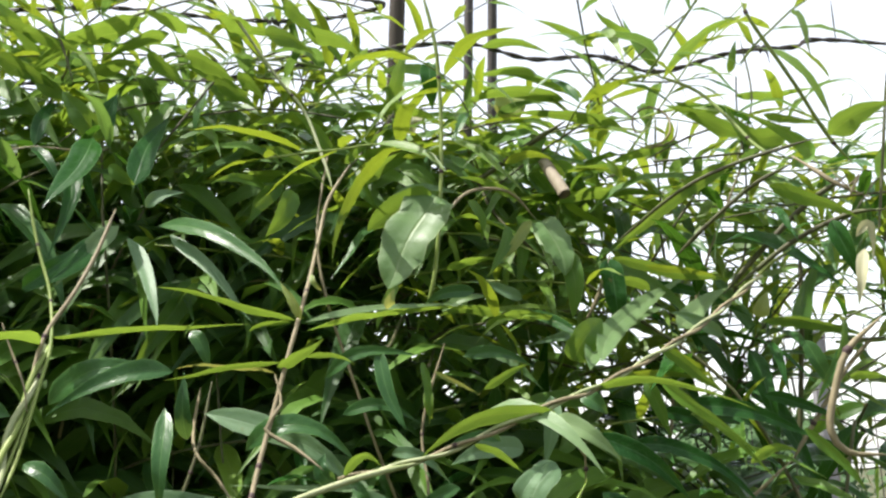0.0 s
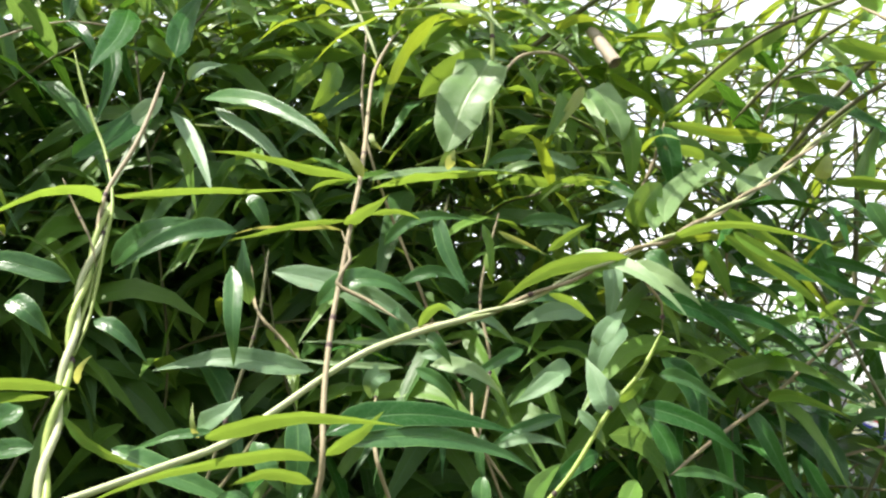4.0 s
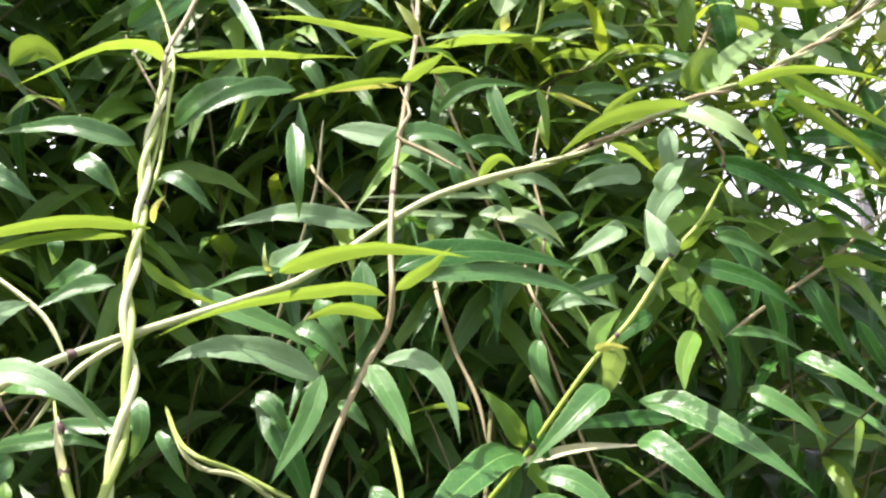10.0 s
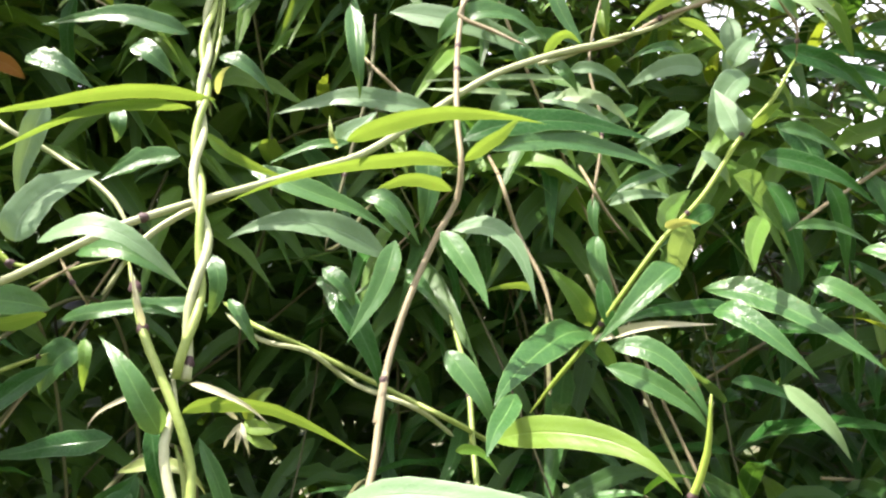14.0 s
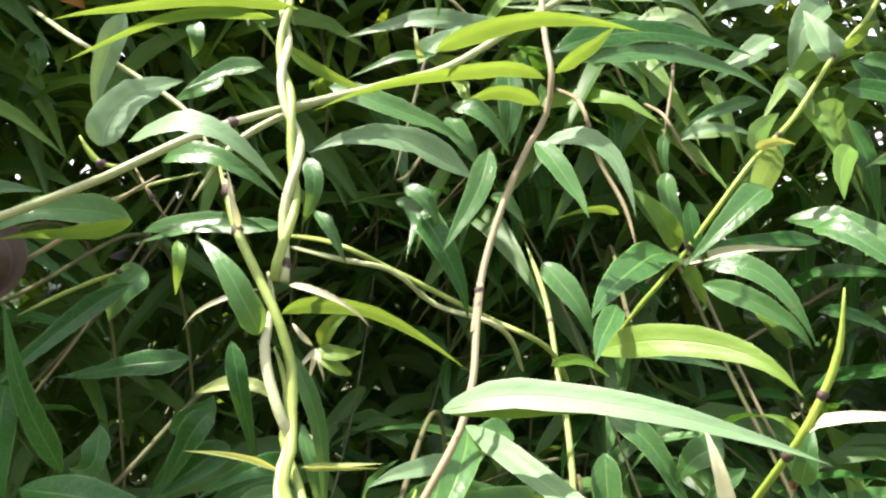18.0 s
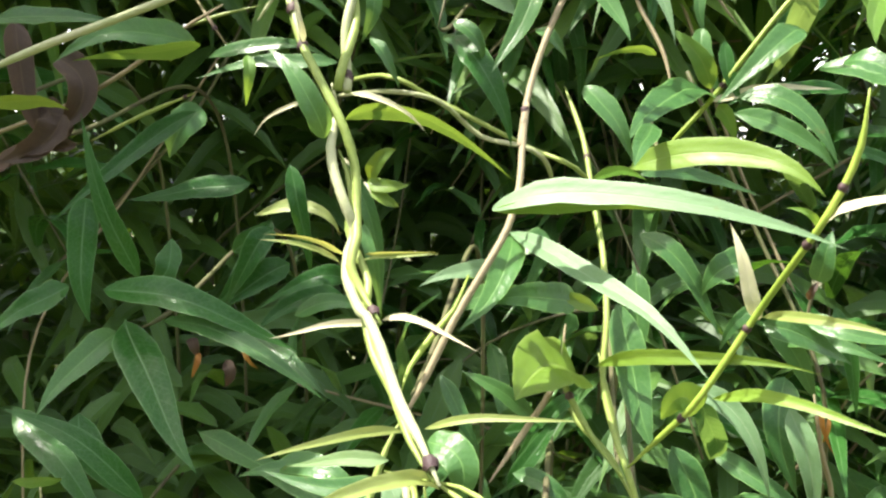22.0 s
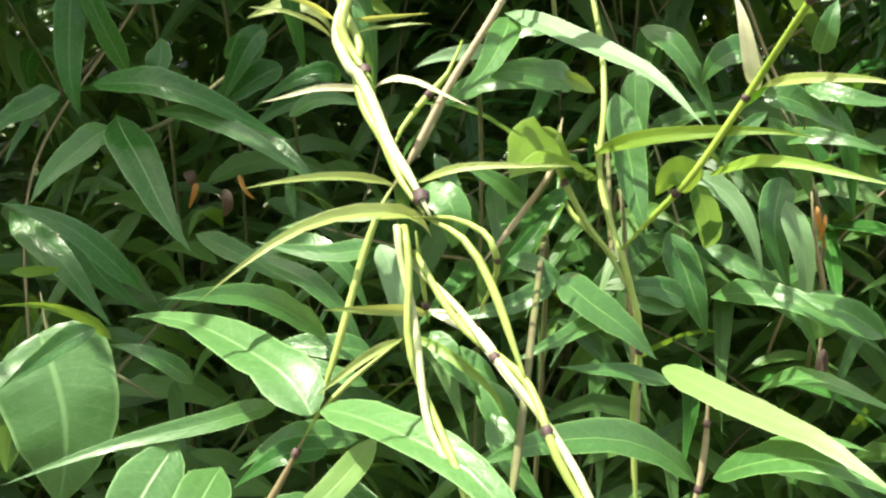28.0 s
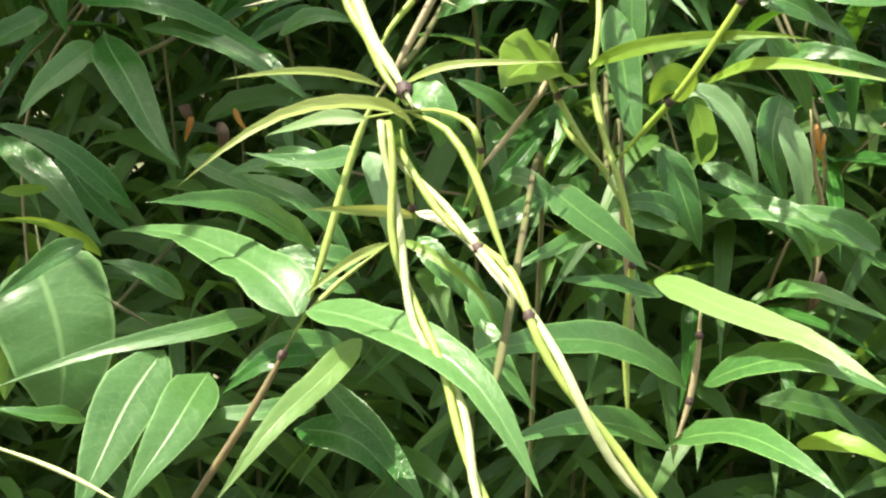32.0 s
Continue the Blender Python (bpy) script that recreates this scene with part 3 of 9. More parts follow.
def edge_shoots(count):
    """The thin, see-through end of the hedge."""
    for k in range(count):
        x = rng.uniform(0.20, 0.50)
        z = rng.uniform(1.30, 1.84)
        start = Vector((x, rng.uniform(0.64, 0.95), z))
        way = Vector((rng.gauss(0.1, 0.8), rng.gauss(-0.1, 0.3), rng.uniform(-0.2, 0.8)))
        shoot(rng, start, way, rng.uniform(0.14, 0.28), rng.choice((("fresh",), ("mature", "fresh"), ("dark", "mature"))), "dark", (0.06, 0.11), 0.08,
              "loose leafy shoot at the thin end of the hedge", "shoots of the hedge end", 0.15)


def upper_shoots(count):
    """Young sunlit shoots high in the face, with sky between them."""
    for k in range(count):
        x, z = rng.uniform(-0.10, 0.14), rng.uniform(1.57, 1.76)
        start = Vector((x, rng.uniform(0.74, 0.86), z))
        way = Vector((rng.gauss(0, 0.9), rng.gauss(-0.05, 0.3), rng.uniform(-0.2, 0.6)))
        shoot(rng, start, way, rng.uniform(0.12, 0.24), ("fresh",), rng.choice(("green", "dark")), (0.055, 0.10), 0.08,
              "sunlit young shoot high in the hedge face", "shoots of the hedge top", 0.05, 0.5)


def right_end_shoots(count):
    """Long dark leaves hanging where the hedge thins out."""
    for k in range(count):
        x, z = rng.uniform(0.16, 0.48), rng.uniform(1.36, 1.62)
        start = Vector((x, rng.uniform(0.66, 0.92), z))
        way = Vector((rng.gauss(0.2, 0.8), rng.gauss(0, 0.3), rng.uniform(-0.5, 0.4)))
        shoot(rng, start, way, rng.uniform(0.14, 0.26), ("dark", "mature", "dark"), "dark", (0.09, 0.14), 0.12,
              "long-leaved dark shoot hanging at the hedge end", "shoots of the hedge end", 0.1)


upper_shoots(20)
right_end_shoots(12)
face_shoots(52)
low_shoots(17)
crest_shoots(100)


def ridge_shoots(count):
    """Arching young shoots in front of the fence rods."""
    for k in range(count):
        x = rng.uniform(-0.15, 0.36)
        start = Vector((x, rng.uniform(0.72, 0.95), rng.uniform(1.80, 1.97) - 0.2 * max(0.0, x)))
        way = Vector((rng.gauss(0, 1.0), rng.gauss(-0.1, 0.3), rng.uniform(-0.1, 0.5)))
        shoot(rng, start, way, rng.uniform(0.14, 0.28), ("fresh", "fresh", "fresh", "mature"), rng.choice(("green", "dark")), (0.07, 0.12), 0.06,
              "lime-green shoot arching along the hedge ridge", "shoots of the hedge top", 0.05, 0.3)


ridge_shoots(15)
edge_shoots(32)


# ---- the vines in front ----
vine = thing('twining_vine', 'pair of pale cream-green stems wound round each other', 'vine', (-0.133, 0.340, 0))
stem(vine, [(-0.1325, 0.2200, 1.1896), (-0.123, 0.480, 1.180), (-0.143, 0.520, 0.595), (-0.133, 0.340, -0.02)], 0.0014, "dark", name="rootstock")
stem(vine, [(-0.2769, 0.5500, 1.7283), (-0.2690, 0.5450, 1.7054), (-0.2595, 0.5400, 1.6813), (-0.2455, 0.5300, 1.6534), (-0.2323, 0.5100, 1.6193), (-0.2282, 0.4900, 1.5874), (-0.2255, 0.4700, 1.5519), (-0.2241, 0.4500, 1.5281)], 0.00104, 'green', nodes=(0.2, 0.4))
stem(vine, [(-0.2251, 0.5700, 1.7206), (-0.2273, 0.5500, 1.6837), (-0.2307, 0.5300, 1.6534), (-0.2375, 0.5120, 1.6236), (-0.2333, 0.4900, 1.5876)], 0.00136, 'tan', nodes=(0.72,))
stem(vine, [(-0.2526, 0.4900, 1.6288), (-0.2451, 0.4900, 1.6123), (-0.2335, 0.4850, 1.5927), (-0.2275, 0.4800, 1.5771)], 0.00080, 'tan', nodes=(0.45,))
twined(vine, [(-0.1655, 0.2700, 1.2471), (-0.1459, 0.2500, 1.2303), (-0.1286, 0.2300, 1.2194), (-0.1193, 0.2150, 1.2077), (-0.1095, 0.2050, 1.1942), (-0.0972, 0.2000, 1.1779), (-0.0869, 0.1950, 1.1694)], 0.00118, ('cream', 'green'), pitch=0.060, nodes=(0.34, 0.55))
twined(vine, [(-0.1687, 0.2700, 1.2566), (-0.1648, 0.2600, 1.2383), (-0.1618, 0.2500, 1.2216), (-0.1541, 0.2350, 1.2043), (-0.1430, 0.2200, 1.1908), (-0.1353, 0.2000, 1.1758), (-0.1291, 0.1900, 1.1654)], 0.00118, ('cream', 'green'), pitch=0.060)
stem(vine, [(-0.1625, 0.2700, 1.2600), (-0.1477, 0.2550, 1.2556), (-0.1388, 0.2450, 1.2443), (-0.1319, 0.2350, 1.2290), (-0.1279, 0.2300, 1.2194)], 0.00124, 'green')
stem(vine, [(-0.1651, 0.2700, 1.2592), (-0.1516, 0.2600, 1.2608), (-0.1415, 0.2500, 1.2586), (-0.1380, 0.2450, 1.2544), (-0.1376, 0.2500, 1.2467), (-0.1436, 0.2600, 1.2316)], 0.00098, 'green', nodes=(0.62,))
stem(vine, [(-0.1790, 0.2850, 1.2560), (-0.1651, 0.2700, 1.2592)], 0.00096, 'green')
stem(vine, [(-0.1653, 0.2800, 1.2529), (-0.1639, 0.2850, 1.2338), (-0.1631, 0.2900, 1.2194)], 0.00128, 'green', nodes=(0.9,))
stem(vine, [(-0.2018, 0.2680, 1.1859), (-0.2131, 0.2600, 1.1650), (-0.2317, 0.2500, 1.1368), (-0.2393, 0.2450, 1.1250)], 0.00136, 'olive', nodes=(0.03,))
stem(vine, [(-0.2018, 0.2680, 1.1859), (-0.1978, 0.2720, 1.1924), (-0.1878, 0.2800, 1.2020), (-0.1720, 0.2900, 1.2134)], 0.00096, 'green')
twined(vine, [(-0.2349, 0.5118, 1.6187), (-0.2329, 0.4910, 1.5890), (-0.2319, 0.4697, 1.5587), (-0.2270, 0.4515, 1.5327), (-0.2236, 0.4370, 1.5120), (-0.2214, 0.4262, 1.4968), (-0.2195, 0.4140, 1.4797), (-0.2139, 0.4011, 1.4616), (-0.2083, 0.3904, 1.4436), (-0.2068, 0.3791, 1.4245), (-0.2073, 0.3691, 1.4067), (-0.2084, 0.3614, 1.3871)], 0.00170, ('cream', 'green'), spread=0.98, pitch=0.062, phase=0.6, nodes=(0.10, 0.44, 0.985), end=0.0020)
stem(vine, [(-0.2311, 0.4925, 1.5855), (-0.2290, 0.4761, 1.5620), (-0.2280, 0.4609, 1.5403), (-0.2253, 0.4466, 1.5200), (-0.2194, 0.4353, 1.5040)], 0.00110, 'green')
stem(vine, [(-0.2385, 0.3846, 1.4338), (-0.2330, 0.3769, 1.4208), (-0.2266, 0.3691, 1.4068), (-0.2207, 0.3630, 1.3974), (-0.2131, 0.3579, 1.3845), (-0.2056, 0.3522, 1.3711), (-0.2013, 0.3507, 1.3556), (-0.1998, 0.3442, 1.3401), (-0.1978, 0.3347, 1.3292), (-0.1990, 0.3281, 1.3195), (-0.1944, 0.3244, 1.3106), (-0.1848, 0.3118, 1.3004)], 0.00180, 'green', nodes=(0.20, 0.985), end=0.0020)
stem(vine, [(-0.2136, 0.3653, 1.3906), (-0.2105, 0.3601, 1.3779), (-0.2108, 0.3494, 1.3642), (-0.2078, 0.3444, 1.3523), (-0.2027, 0.3394, 1.3406), (-0.1997, 0.3406, 1.3314), (-0.2018, 0.3365, 1.3230), (-0.2005, 0.3283, 1.3146), (-0.1925, 0.3135, 1.3045), (-0.1897, 0.3118, 1.3028), (-0.1830, 0.3013, 1.2943), (-0.1741, 0.2850, 1.2800), (-0.1649, 0.2702, 1.2708), (-0.1577, 0.2577, 1.2619)], 0.00200, 'cream', nodes=(0.99,), end=0.0020)
stem(vine, [(-0.2089, 0.3554, 1.3631), (-0.2047, 0.3515, 1.3539), (-0.2019, 0.3473, 1.3439), (-0.2026, 0.3424, 1.3322), (-0.1973, 0.3362, 1.3211), (-0.1921, 0.3280, 1.3127), (-0.1921, 0.3203, 1.3048), (-0.1923, 0.3194, 1.3039), (-0.1863, 0.3044, 1.2917), (-0.1767, 0.2893, 1.2810), (-0.1684, 0.2722, 1.2702), (-0.1598, 0.2607, 1.2619)], 0.00165, 'green')
stem(vine, [(-0.2342, 0.3790, 1.4277), (-0.2306, 0.3736, 1.4185), (-0.2265, 0.3678, 1.4084)], 0.00200, 'cream', nodes=(0.02,))
leaf(vine, (-0.2323, 0.5100, 1.6234), (-0.1927, 0.5510, 1.6351), (-0.1336, 0.6000, 1.6453), 0.0101, (0.35, -0.15, -0.93), 'lit', fold=0.3, ripple=0.11)
leaf(vine, (-0.2390, 0.5100, 1.6190), (-0.2503, 0.4760, 1.6187), (-0.2963, 0.4500, 1.5886), 0.0086, (0.57, -0.13, -0.81), 'lit', fold=0.3, ripple=0.11)
leaf(vine, (-0.1650, 0.5300, 1.6044), (-0.1970, 0.5160, 1.6000), (-0.2318, 0.5100, 1.5765), 0.0139, (0.14, -0.93, 0.34), 'mature', fold=0.3, ripple=0.11)
leaf(vine, (-0.2094, 0.3570, 1.3168), (-0.2206, 0.3445, 1.3252), (-0.2382, 0.3400, 1.3282), 0.0030, (0.57, -0.57, 0.60), 'yellow', fold=0.5, ripple=0.11)
leaf(vine, (-0.2002, 0.3570, 1.3184), (-0.1824, 0.3495, 1.3207), (-0.1679, 0.3500, 1.3213), 0.0023, (-0.20, -0.57, 0.80), 'yellow', fold=0.5, ripple=0.11)
leaf(vine, (-0.1894, 0.3350, 1.2969), (-0.2055, 0.3235, 1.2969), (-0.2291, 0.3200, 1.2927), 0.0033, (0.23, -0.77, 0.60), 'straw', fold=0.5, ripple=0.11)
leaf(vine, (-0.1883, 0.3350, 1.2976), (-0.1724, 0.3185, 1.2995), (-0.1488, 0.3100, 1.2905), 0.0032, (-0.29, -0.65, 0.70), 'straw', fold=0.5, ripple=0.11)
leaf(vine, (-0.1748, 0.3000, 1.2648), (-0.1908, 0.2710, 1.2719), (-0.2119, 0.2500, 1.2704), 0.0036, (0.67, -0.43, 0.60), 'yellow', fold=0.4, ripple=0.11)
leaf(vine, (-0.1678, 0.3000, 1.2660), (-0.1433, 0.2910, 1.2725), (-0.1129, 0.2900, 1.2728), 0.0031, (-0.22, -0.84, 0.50), 'yellow', fold=0.4, ripple=0.11)
leaf(vine, (-0.1609, 0.2850, 1.2501), (-0.1786, 0.2485, 1.2645), (-0.2146, 0.2200, 1.2446), 0.0055, (0.55, -0.51, 0.66), 'yellow', fold=0.4, ripple=0.11)
leaf(vine, (-0.1661, 0.2950, 1.2632), (-0.1543, 0.2860, 1.2598), (-0.1542, 0.2850, 1.2464), 0.0122, (0.17, -0.79, 0.59), 'mature', fold=0.1, ripple=0.11, blunt=0.95)
leaf(vine, (-0.2158, 0.4000, 1.3580), (-0.2025, 0.3960, 1.3199), (-0.2026, 0.4000, 1.2805), 0.0075, (0.36, -0.93, 0.06), 'mature', ripple=0.11)
leaf(vine, (-0.1626, 0.2900, 1.2222), (-0.1777, 0.2760, 1.2280), (-0.1953, 0.2700, 1.2285), 0.0040, (0.54, -0.83, 0.15), 'yellow', fold=0.3, ripple=0.11)
leaf(vine, (-0.1720, 0.2900, 1.2134), (-0.1866, 0.2760, 1.2080), (-0.1994, 0.2700, 1.1979), 0.0033, (0.31, -0.81, 0.50), 'yellow', fold=0.4, ripple=0.11)
leaf(vine, (-0.1700, 0.2900, 1.2144), (-0.1473, 0.2760, 1.2078), (-0.1342, 0.2700, 1.1909), 0.0038, (-0.06, -0.80, 0.59), 'fresh', fold=0.4, ripple=0.11)
leaf(vine, (-0.1622, 0.2850, 1.2253), (-0.1436, 0.2585, 1.2233), (-0.1283, 0.2400, 1.2092), 0.0050, (-0.23, -0.48, 0.85), 'straw', fold=0.35, ripple=0.11)
leaf(vine, (-0.1985, 0.2650, 1.1948), (-0.2332, 0.2970, 1.2087), (-0.2961, 0.3370, 1.2049), 0.0206, (-0.08, -0.25, 0.96), 'matte', fold=0.2, ripple=0.11, blunt=0.7)
leaf(vine, (-0.1946, 0.2650, 1.1968), (-0.1501, 0.2285, 1.1985), (-0.1187, 0.2000, 1.1721), 0.0150, (0.01, -0.35, 0.94), 'matte', ripple=0.11, blunt=0.6)
leaf(vine, (-0.1763, 0.2600, 1.1895), (-0.1902, 0.2310, 1.1791), (-0.2073, 0.2100, 1.1597), 0.0088, (0.34, -0.63, 0.70), 'soft', fold=0.15, ripple=0.2, blunt=0.5)
leaf(vine, (-0.1804, 0.3000, 1.2545), (-0.1986, 0.3010, 1.2535), (-0.2201, 0.3100, 1.2476), 0.0056, (-0.29, -0.85, 0.43), 'pale', ripple=0.11)
leaf(vine, (-0.2175, 0.4370, 1.5122), (-0.2679, 0.4150, 1.5131), (-0.3107, 0.3850, 1.4967), 0.0082, (0.44, -0.57, -0.69), 'lit', ripple=0.11)
leaf(vine, (-0.2291, 0.4370, 1.5087), (-0.2681, 0.4150, 1.5044), (-0.3089, 0.3900, 1.4798), 0.0062, (0.55, -0.54, -0.64), 'lit', ripple=0.11)
leaf(vine, (-0.2343, 0.4350, 1.4856), (-0.2520, 0.4300, 1.4831), (-0.2669, 0.4200, 1.4730), 0.0099, (0.24, -0.88, 0.42), 'mature', ripple=0.11)
leaf(vine, (-0.2908, 0.3900, 1.4446), (-0.2840, 0.4000, 1.4659), (-0.2668, 0.4200, 1.4771), 0.0160, (0.42, -0.80, 0.43), 'sheen', blunt=.8, ripple=0.11)
leaf(vine, (-0.2689, 0.3680, 1.4428), (-0.2328, 0.3580, 1.4447), (-0.2069, 0.3690, 1.4201), 0.0118, (0.23, -0.78, 0.59), 'sheen', fold=.15, ripple=0.11)
leaf(vine, (-0.2693, 0.4000, 1.4384), (-0.2432, 0.3940, 1.4391), (-0.2173, 0.4000, 1.4197), 0.0114, (0.18, -0.85, 0.50), 'mature', ripple=0.11)
leaf(vine, (-0.2921, 0.4200, 1.4146), (-0.3185, 0.4000, 1.4198), (-0.3487, 0.3900, 1.4051), 0.0153, (0.37, -0.83, 0.42), 'mature', ripple=0.11)
leaf(vine, (-0.2870, 0.4200, 1.4095), (-0.2534, 0.4140, 1.4143), (-0.2273, 0.4200, 1.4076), 0.0082, (0.01, -0.88, 0.47), 'mature', ripple=0.11)
leaf(vine, (-0.2139, 0.3530, 1.3680), (-0.2195, 0.3450, 1.3867), (-0.2384, 0.3570, 1.4048), 0.0104, (0.36, -0.87, 0.33), 'mature', blunt=.6, fold=.12, ripple=0.11)
leaf(vine, (-0.2506, 0.3700, 1.4038), (-0.2483, 0.3640, 1.3936), (-0.2520, 0.3700, 1.3820), 0.0052, (0.39, -0.92, -0.02), 'lit', ripple=0.11)
leaf(vine, (-0.2058, 0.3550, 1.3750), (-0.1781, 0.3600, 1.3767), (-0.1394, 0.3850, 1.3494), 0.0074, (0.20, -0.85, -0.49), 'lit', ripple=0.11)
leaf(vine, (-0.2046, 0.3600, 1.3855), (-0.1875, 0.3540, 1.3813), (-0.1730, 0.3600, 1.3685), 0.0028, (0.24, -0.86, 0.45), 'straw', fold=.5, ripple=0.11)
leaf(vine, (-0.2154, 0.3600, 1.3842), (-0.2320, 0.3540, 1.3795), (-0.2457, 0.3600, 1.3688), 0.0020, (-0.16, -0.93, 0.32), 'straw', fold=.5, ripple=0.11)
leaf(vine, (-0.2004, 0.3780, 1.4352), (-0.1969, 0.3720, 1.4211), (-0.2040, 0.3780, 1.4081), 0.0073, (0.18, -0.98, -0.02), 'mature', blunt=.5, ripple=0.11)
leaf(vine, (-0.2077, 0.4200, 1.4167), (-0.1991, 0.4140, 1.4060), (-0.1939, 0.4200, 1.3920), 0.0064, (0.45, -0.86, 0.25), 'mature', ripple=0.11)
leaf(vine, (-0.2256, 0.3680, 1.4077), (-0.2263, 0.3640, 1.4175), (-0.2294, 0.3660, 1.4320), 0.0028, (0.49, -0.87, 0.00), 'straw', fold=.6, ripple=0.11)
leaf(vine, (-0.2162, 0.4370, 1.5148), (-0.2131, 0.4310, 1.5222), (-0.2097, 0.4370, 1.5280), 0.0034, (0.53, -0.80, -0.26), 'yellow', ripple=0.11)
leaf(vine, (-0.2034, 0.3365, 1.3226), (-0.2129, 0.3280, 1.3290), (-0.2316, 0.3250, 1.3315), 0.0022, (0.20, -0.85, -0.48), 'yellow', fold=.5, ripple=0.11)
leaf(vine, (-0.1953, 0.3365, 1.3230), (-0.1811, 0.3350, 1.3233), (-0.1657, 0.3300, 1.3241), 0.0024, (-0.16, -0.84, -0.52), 'yellow', fold=.5, ripple=0.11)
leaf(vine, (-0.2358, 0.5000, 1.5501), (-0.2177, 0.4940, 1.5417), (-0.2052, 0.5000, 1.5261), 0.0097, (0.29, -0.88, 0.37), 'mature', ripple=0.11)
# blade added as the bright sunlit fringe under a mature leaf
leaf(vine, (-0.2837, 0.4020, 1.4129), (-0.3064, 0.3960, 1.4102), (-0.3465, 0.4020, 1.4073), 0.0088, (0.06, -0.72, -0.69), 'lit', ripple=0.11)
leaf(vine, (-0.4126, 0.4400, 1.4336), (-0.3718, 0.4340, 1.4342), (-0.3434, 0.4400, 1.4310), 0.0108, (0.02, -0.88, 0.47), 'mature', ripple=0.11)
leaf(vine, (-0.4049, 0.4200, 1.3894), (-0.3741, 0.4140, 1.3903), (-0.3597, 0.4200, 1.3858), 0.0091, (-0.05, -0.76, -0.65), 'fresh', ripple=0.11)
stem(vine, [(-0.2987, 0.4300, 1.3937), (-0.3319, 0.4400, 1.3837), (-0.3655, 0.4500, 1.3715)], 0.00100, 'green', nodes=(0.1,))
stem(vine, [(-0.3050, 0.4500, 1.4444), (-0.2912, 0.4400, 1.4267), (-0.2822, 0.4400, 1.4139)], 0.00110, 'olive', nodes=(0.7,))
stem(vine, [(-0.2707, 0.4500, 1.4390), (-0.2948, 0.4500, 1.4341), (-0.3195, 0.4500, 1.4262)], 0.00090, 'green')

vine = thing('brown_vine', 'old tan stem climbing through the leaves with dark joints', 'vine', (-0.177, 0.450, 0))
stem(vine, [(-0.1770, 0.3300, 1.2696), (-0.167, 0.590, 1.260), (-0.187, 0.630, 0.635), (-0.177, 0.450, -0.02)], 0.0014, "dark", name="rootstock")
stem(vine, [(-0.0793, 0.7000, 1.7998), (-0.0930, 0.6700, 1.7577), (-0.0959, 0.6498, 1.7247), (-0.0947, 0.6043, 1.6821), (-0.0932, 0.5523, 1.6415), (-0.0963, 0.5326, 1.6112), (-0.0999, 0.5181, 1.5811), (-0.1032, 0.4980, 1.5487), (-0.1036, 0.4747, 1.5187), (-0.1028, 0.4596, 1.4976), (-0.1010, 0.4460, 1.4780), (-0.1039, 0.4493, 1.4608), (-0.1137, 0.4391, 1.4426), (-0.1249, 0.4244, 1.4167), (-0.1331, 0.4077, 1.3902), (-0.1369, 0.3882, 1.3643), (-0.1345, 0.4026, 1.3835), (-0.1360, 0.3871, 1.3628), (-0.1369, 0.3746, 1.3478), (-0.1400, 0.3635, 1.3348), (-0.1437, 0.3562, 1.3263), (-0.1532, 0.3472, 1.3103), (-0.1610, 0.3399, 1.2974), (-0.1735, 0.3258, 1.2722), (-0.1804, 0.3191, 1.2604)], 0.00150, 'tan', nodes=(0.25, 0.46, 0.49, 0.78))
stem(vine, [(-0.1795, 0.3202, 1.2623), (-0.1840, 0.3154, 1.2538), (-0.1888, 0.3067, 1.2383), (-0.1959, 0.2891, 1.2071), (-0.2016, 0.2778, 1.1869)], 0.00140, 'green', nodes=(0.98,))
stem(vine, [(-0.1017, 0.5256, 1.6028), (-0.0955, 0.5164, 1.5838), (-0.1025, 0.5096, 1.5697), (-0.0851, 0.5062, 1.5593), (-0.0664, 0.4965, 1.5468)], 0.0012, 'tan')
stem(vine, [(-0.1555, 0.3396, 1.3146), (-0.1603, 0.3329, 1.3026), (-0.1670, 0.3265, 1.2948), (-0.1753, 0.3171, 1.2835), (-0.1770, 0.3084, 1.2769)], 0.00130, 'lime', nodes=(0.45,))
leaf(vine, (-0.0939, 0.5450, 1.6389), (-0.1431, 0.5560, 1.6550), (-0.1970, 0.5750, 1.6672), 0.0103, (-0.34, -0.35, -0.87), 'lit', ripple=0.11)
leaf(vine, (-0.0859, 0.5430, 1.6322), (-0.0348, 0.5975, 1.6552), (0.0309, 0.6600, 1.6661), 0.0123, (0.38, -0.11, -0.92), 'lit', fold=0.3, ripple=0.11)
# narrow pale blade laid along the same leaf as its sunlit upper edge
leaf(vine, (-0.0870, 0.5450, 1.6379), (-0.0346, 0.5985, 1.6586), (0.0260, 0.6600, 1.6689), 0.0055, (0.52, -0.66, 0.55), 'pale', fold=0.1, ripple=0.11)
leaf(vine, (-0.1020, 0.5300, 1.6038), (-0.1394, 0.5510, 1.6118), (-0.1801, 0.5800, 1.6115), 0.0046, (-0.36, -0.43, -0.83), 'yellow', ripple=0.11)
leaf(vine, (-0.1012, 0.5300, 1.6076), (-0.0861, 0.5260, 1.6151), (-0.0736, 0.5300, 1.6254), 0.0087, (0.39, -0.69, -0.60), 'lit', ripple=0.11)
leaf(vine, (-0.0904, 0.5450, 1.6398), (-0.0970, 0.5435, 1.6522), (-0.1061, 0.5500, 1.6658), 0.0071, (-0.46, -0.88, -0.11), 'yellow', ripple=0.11)
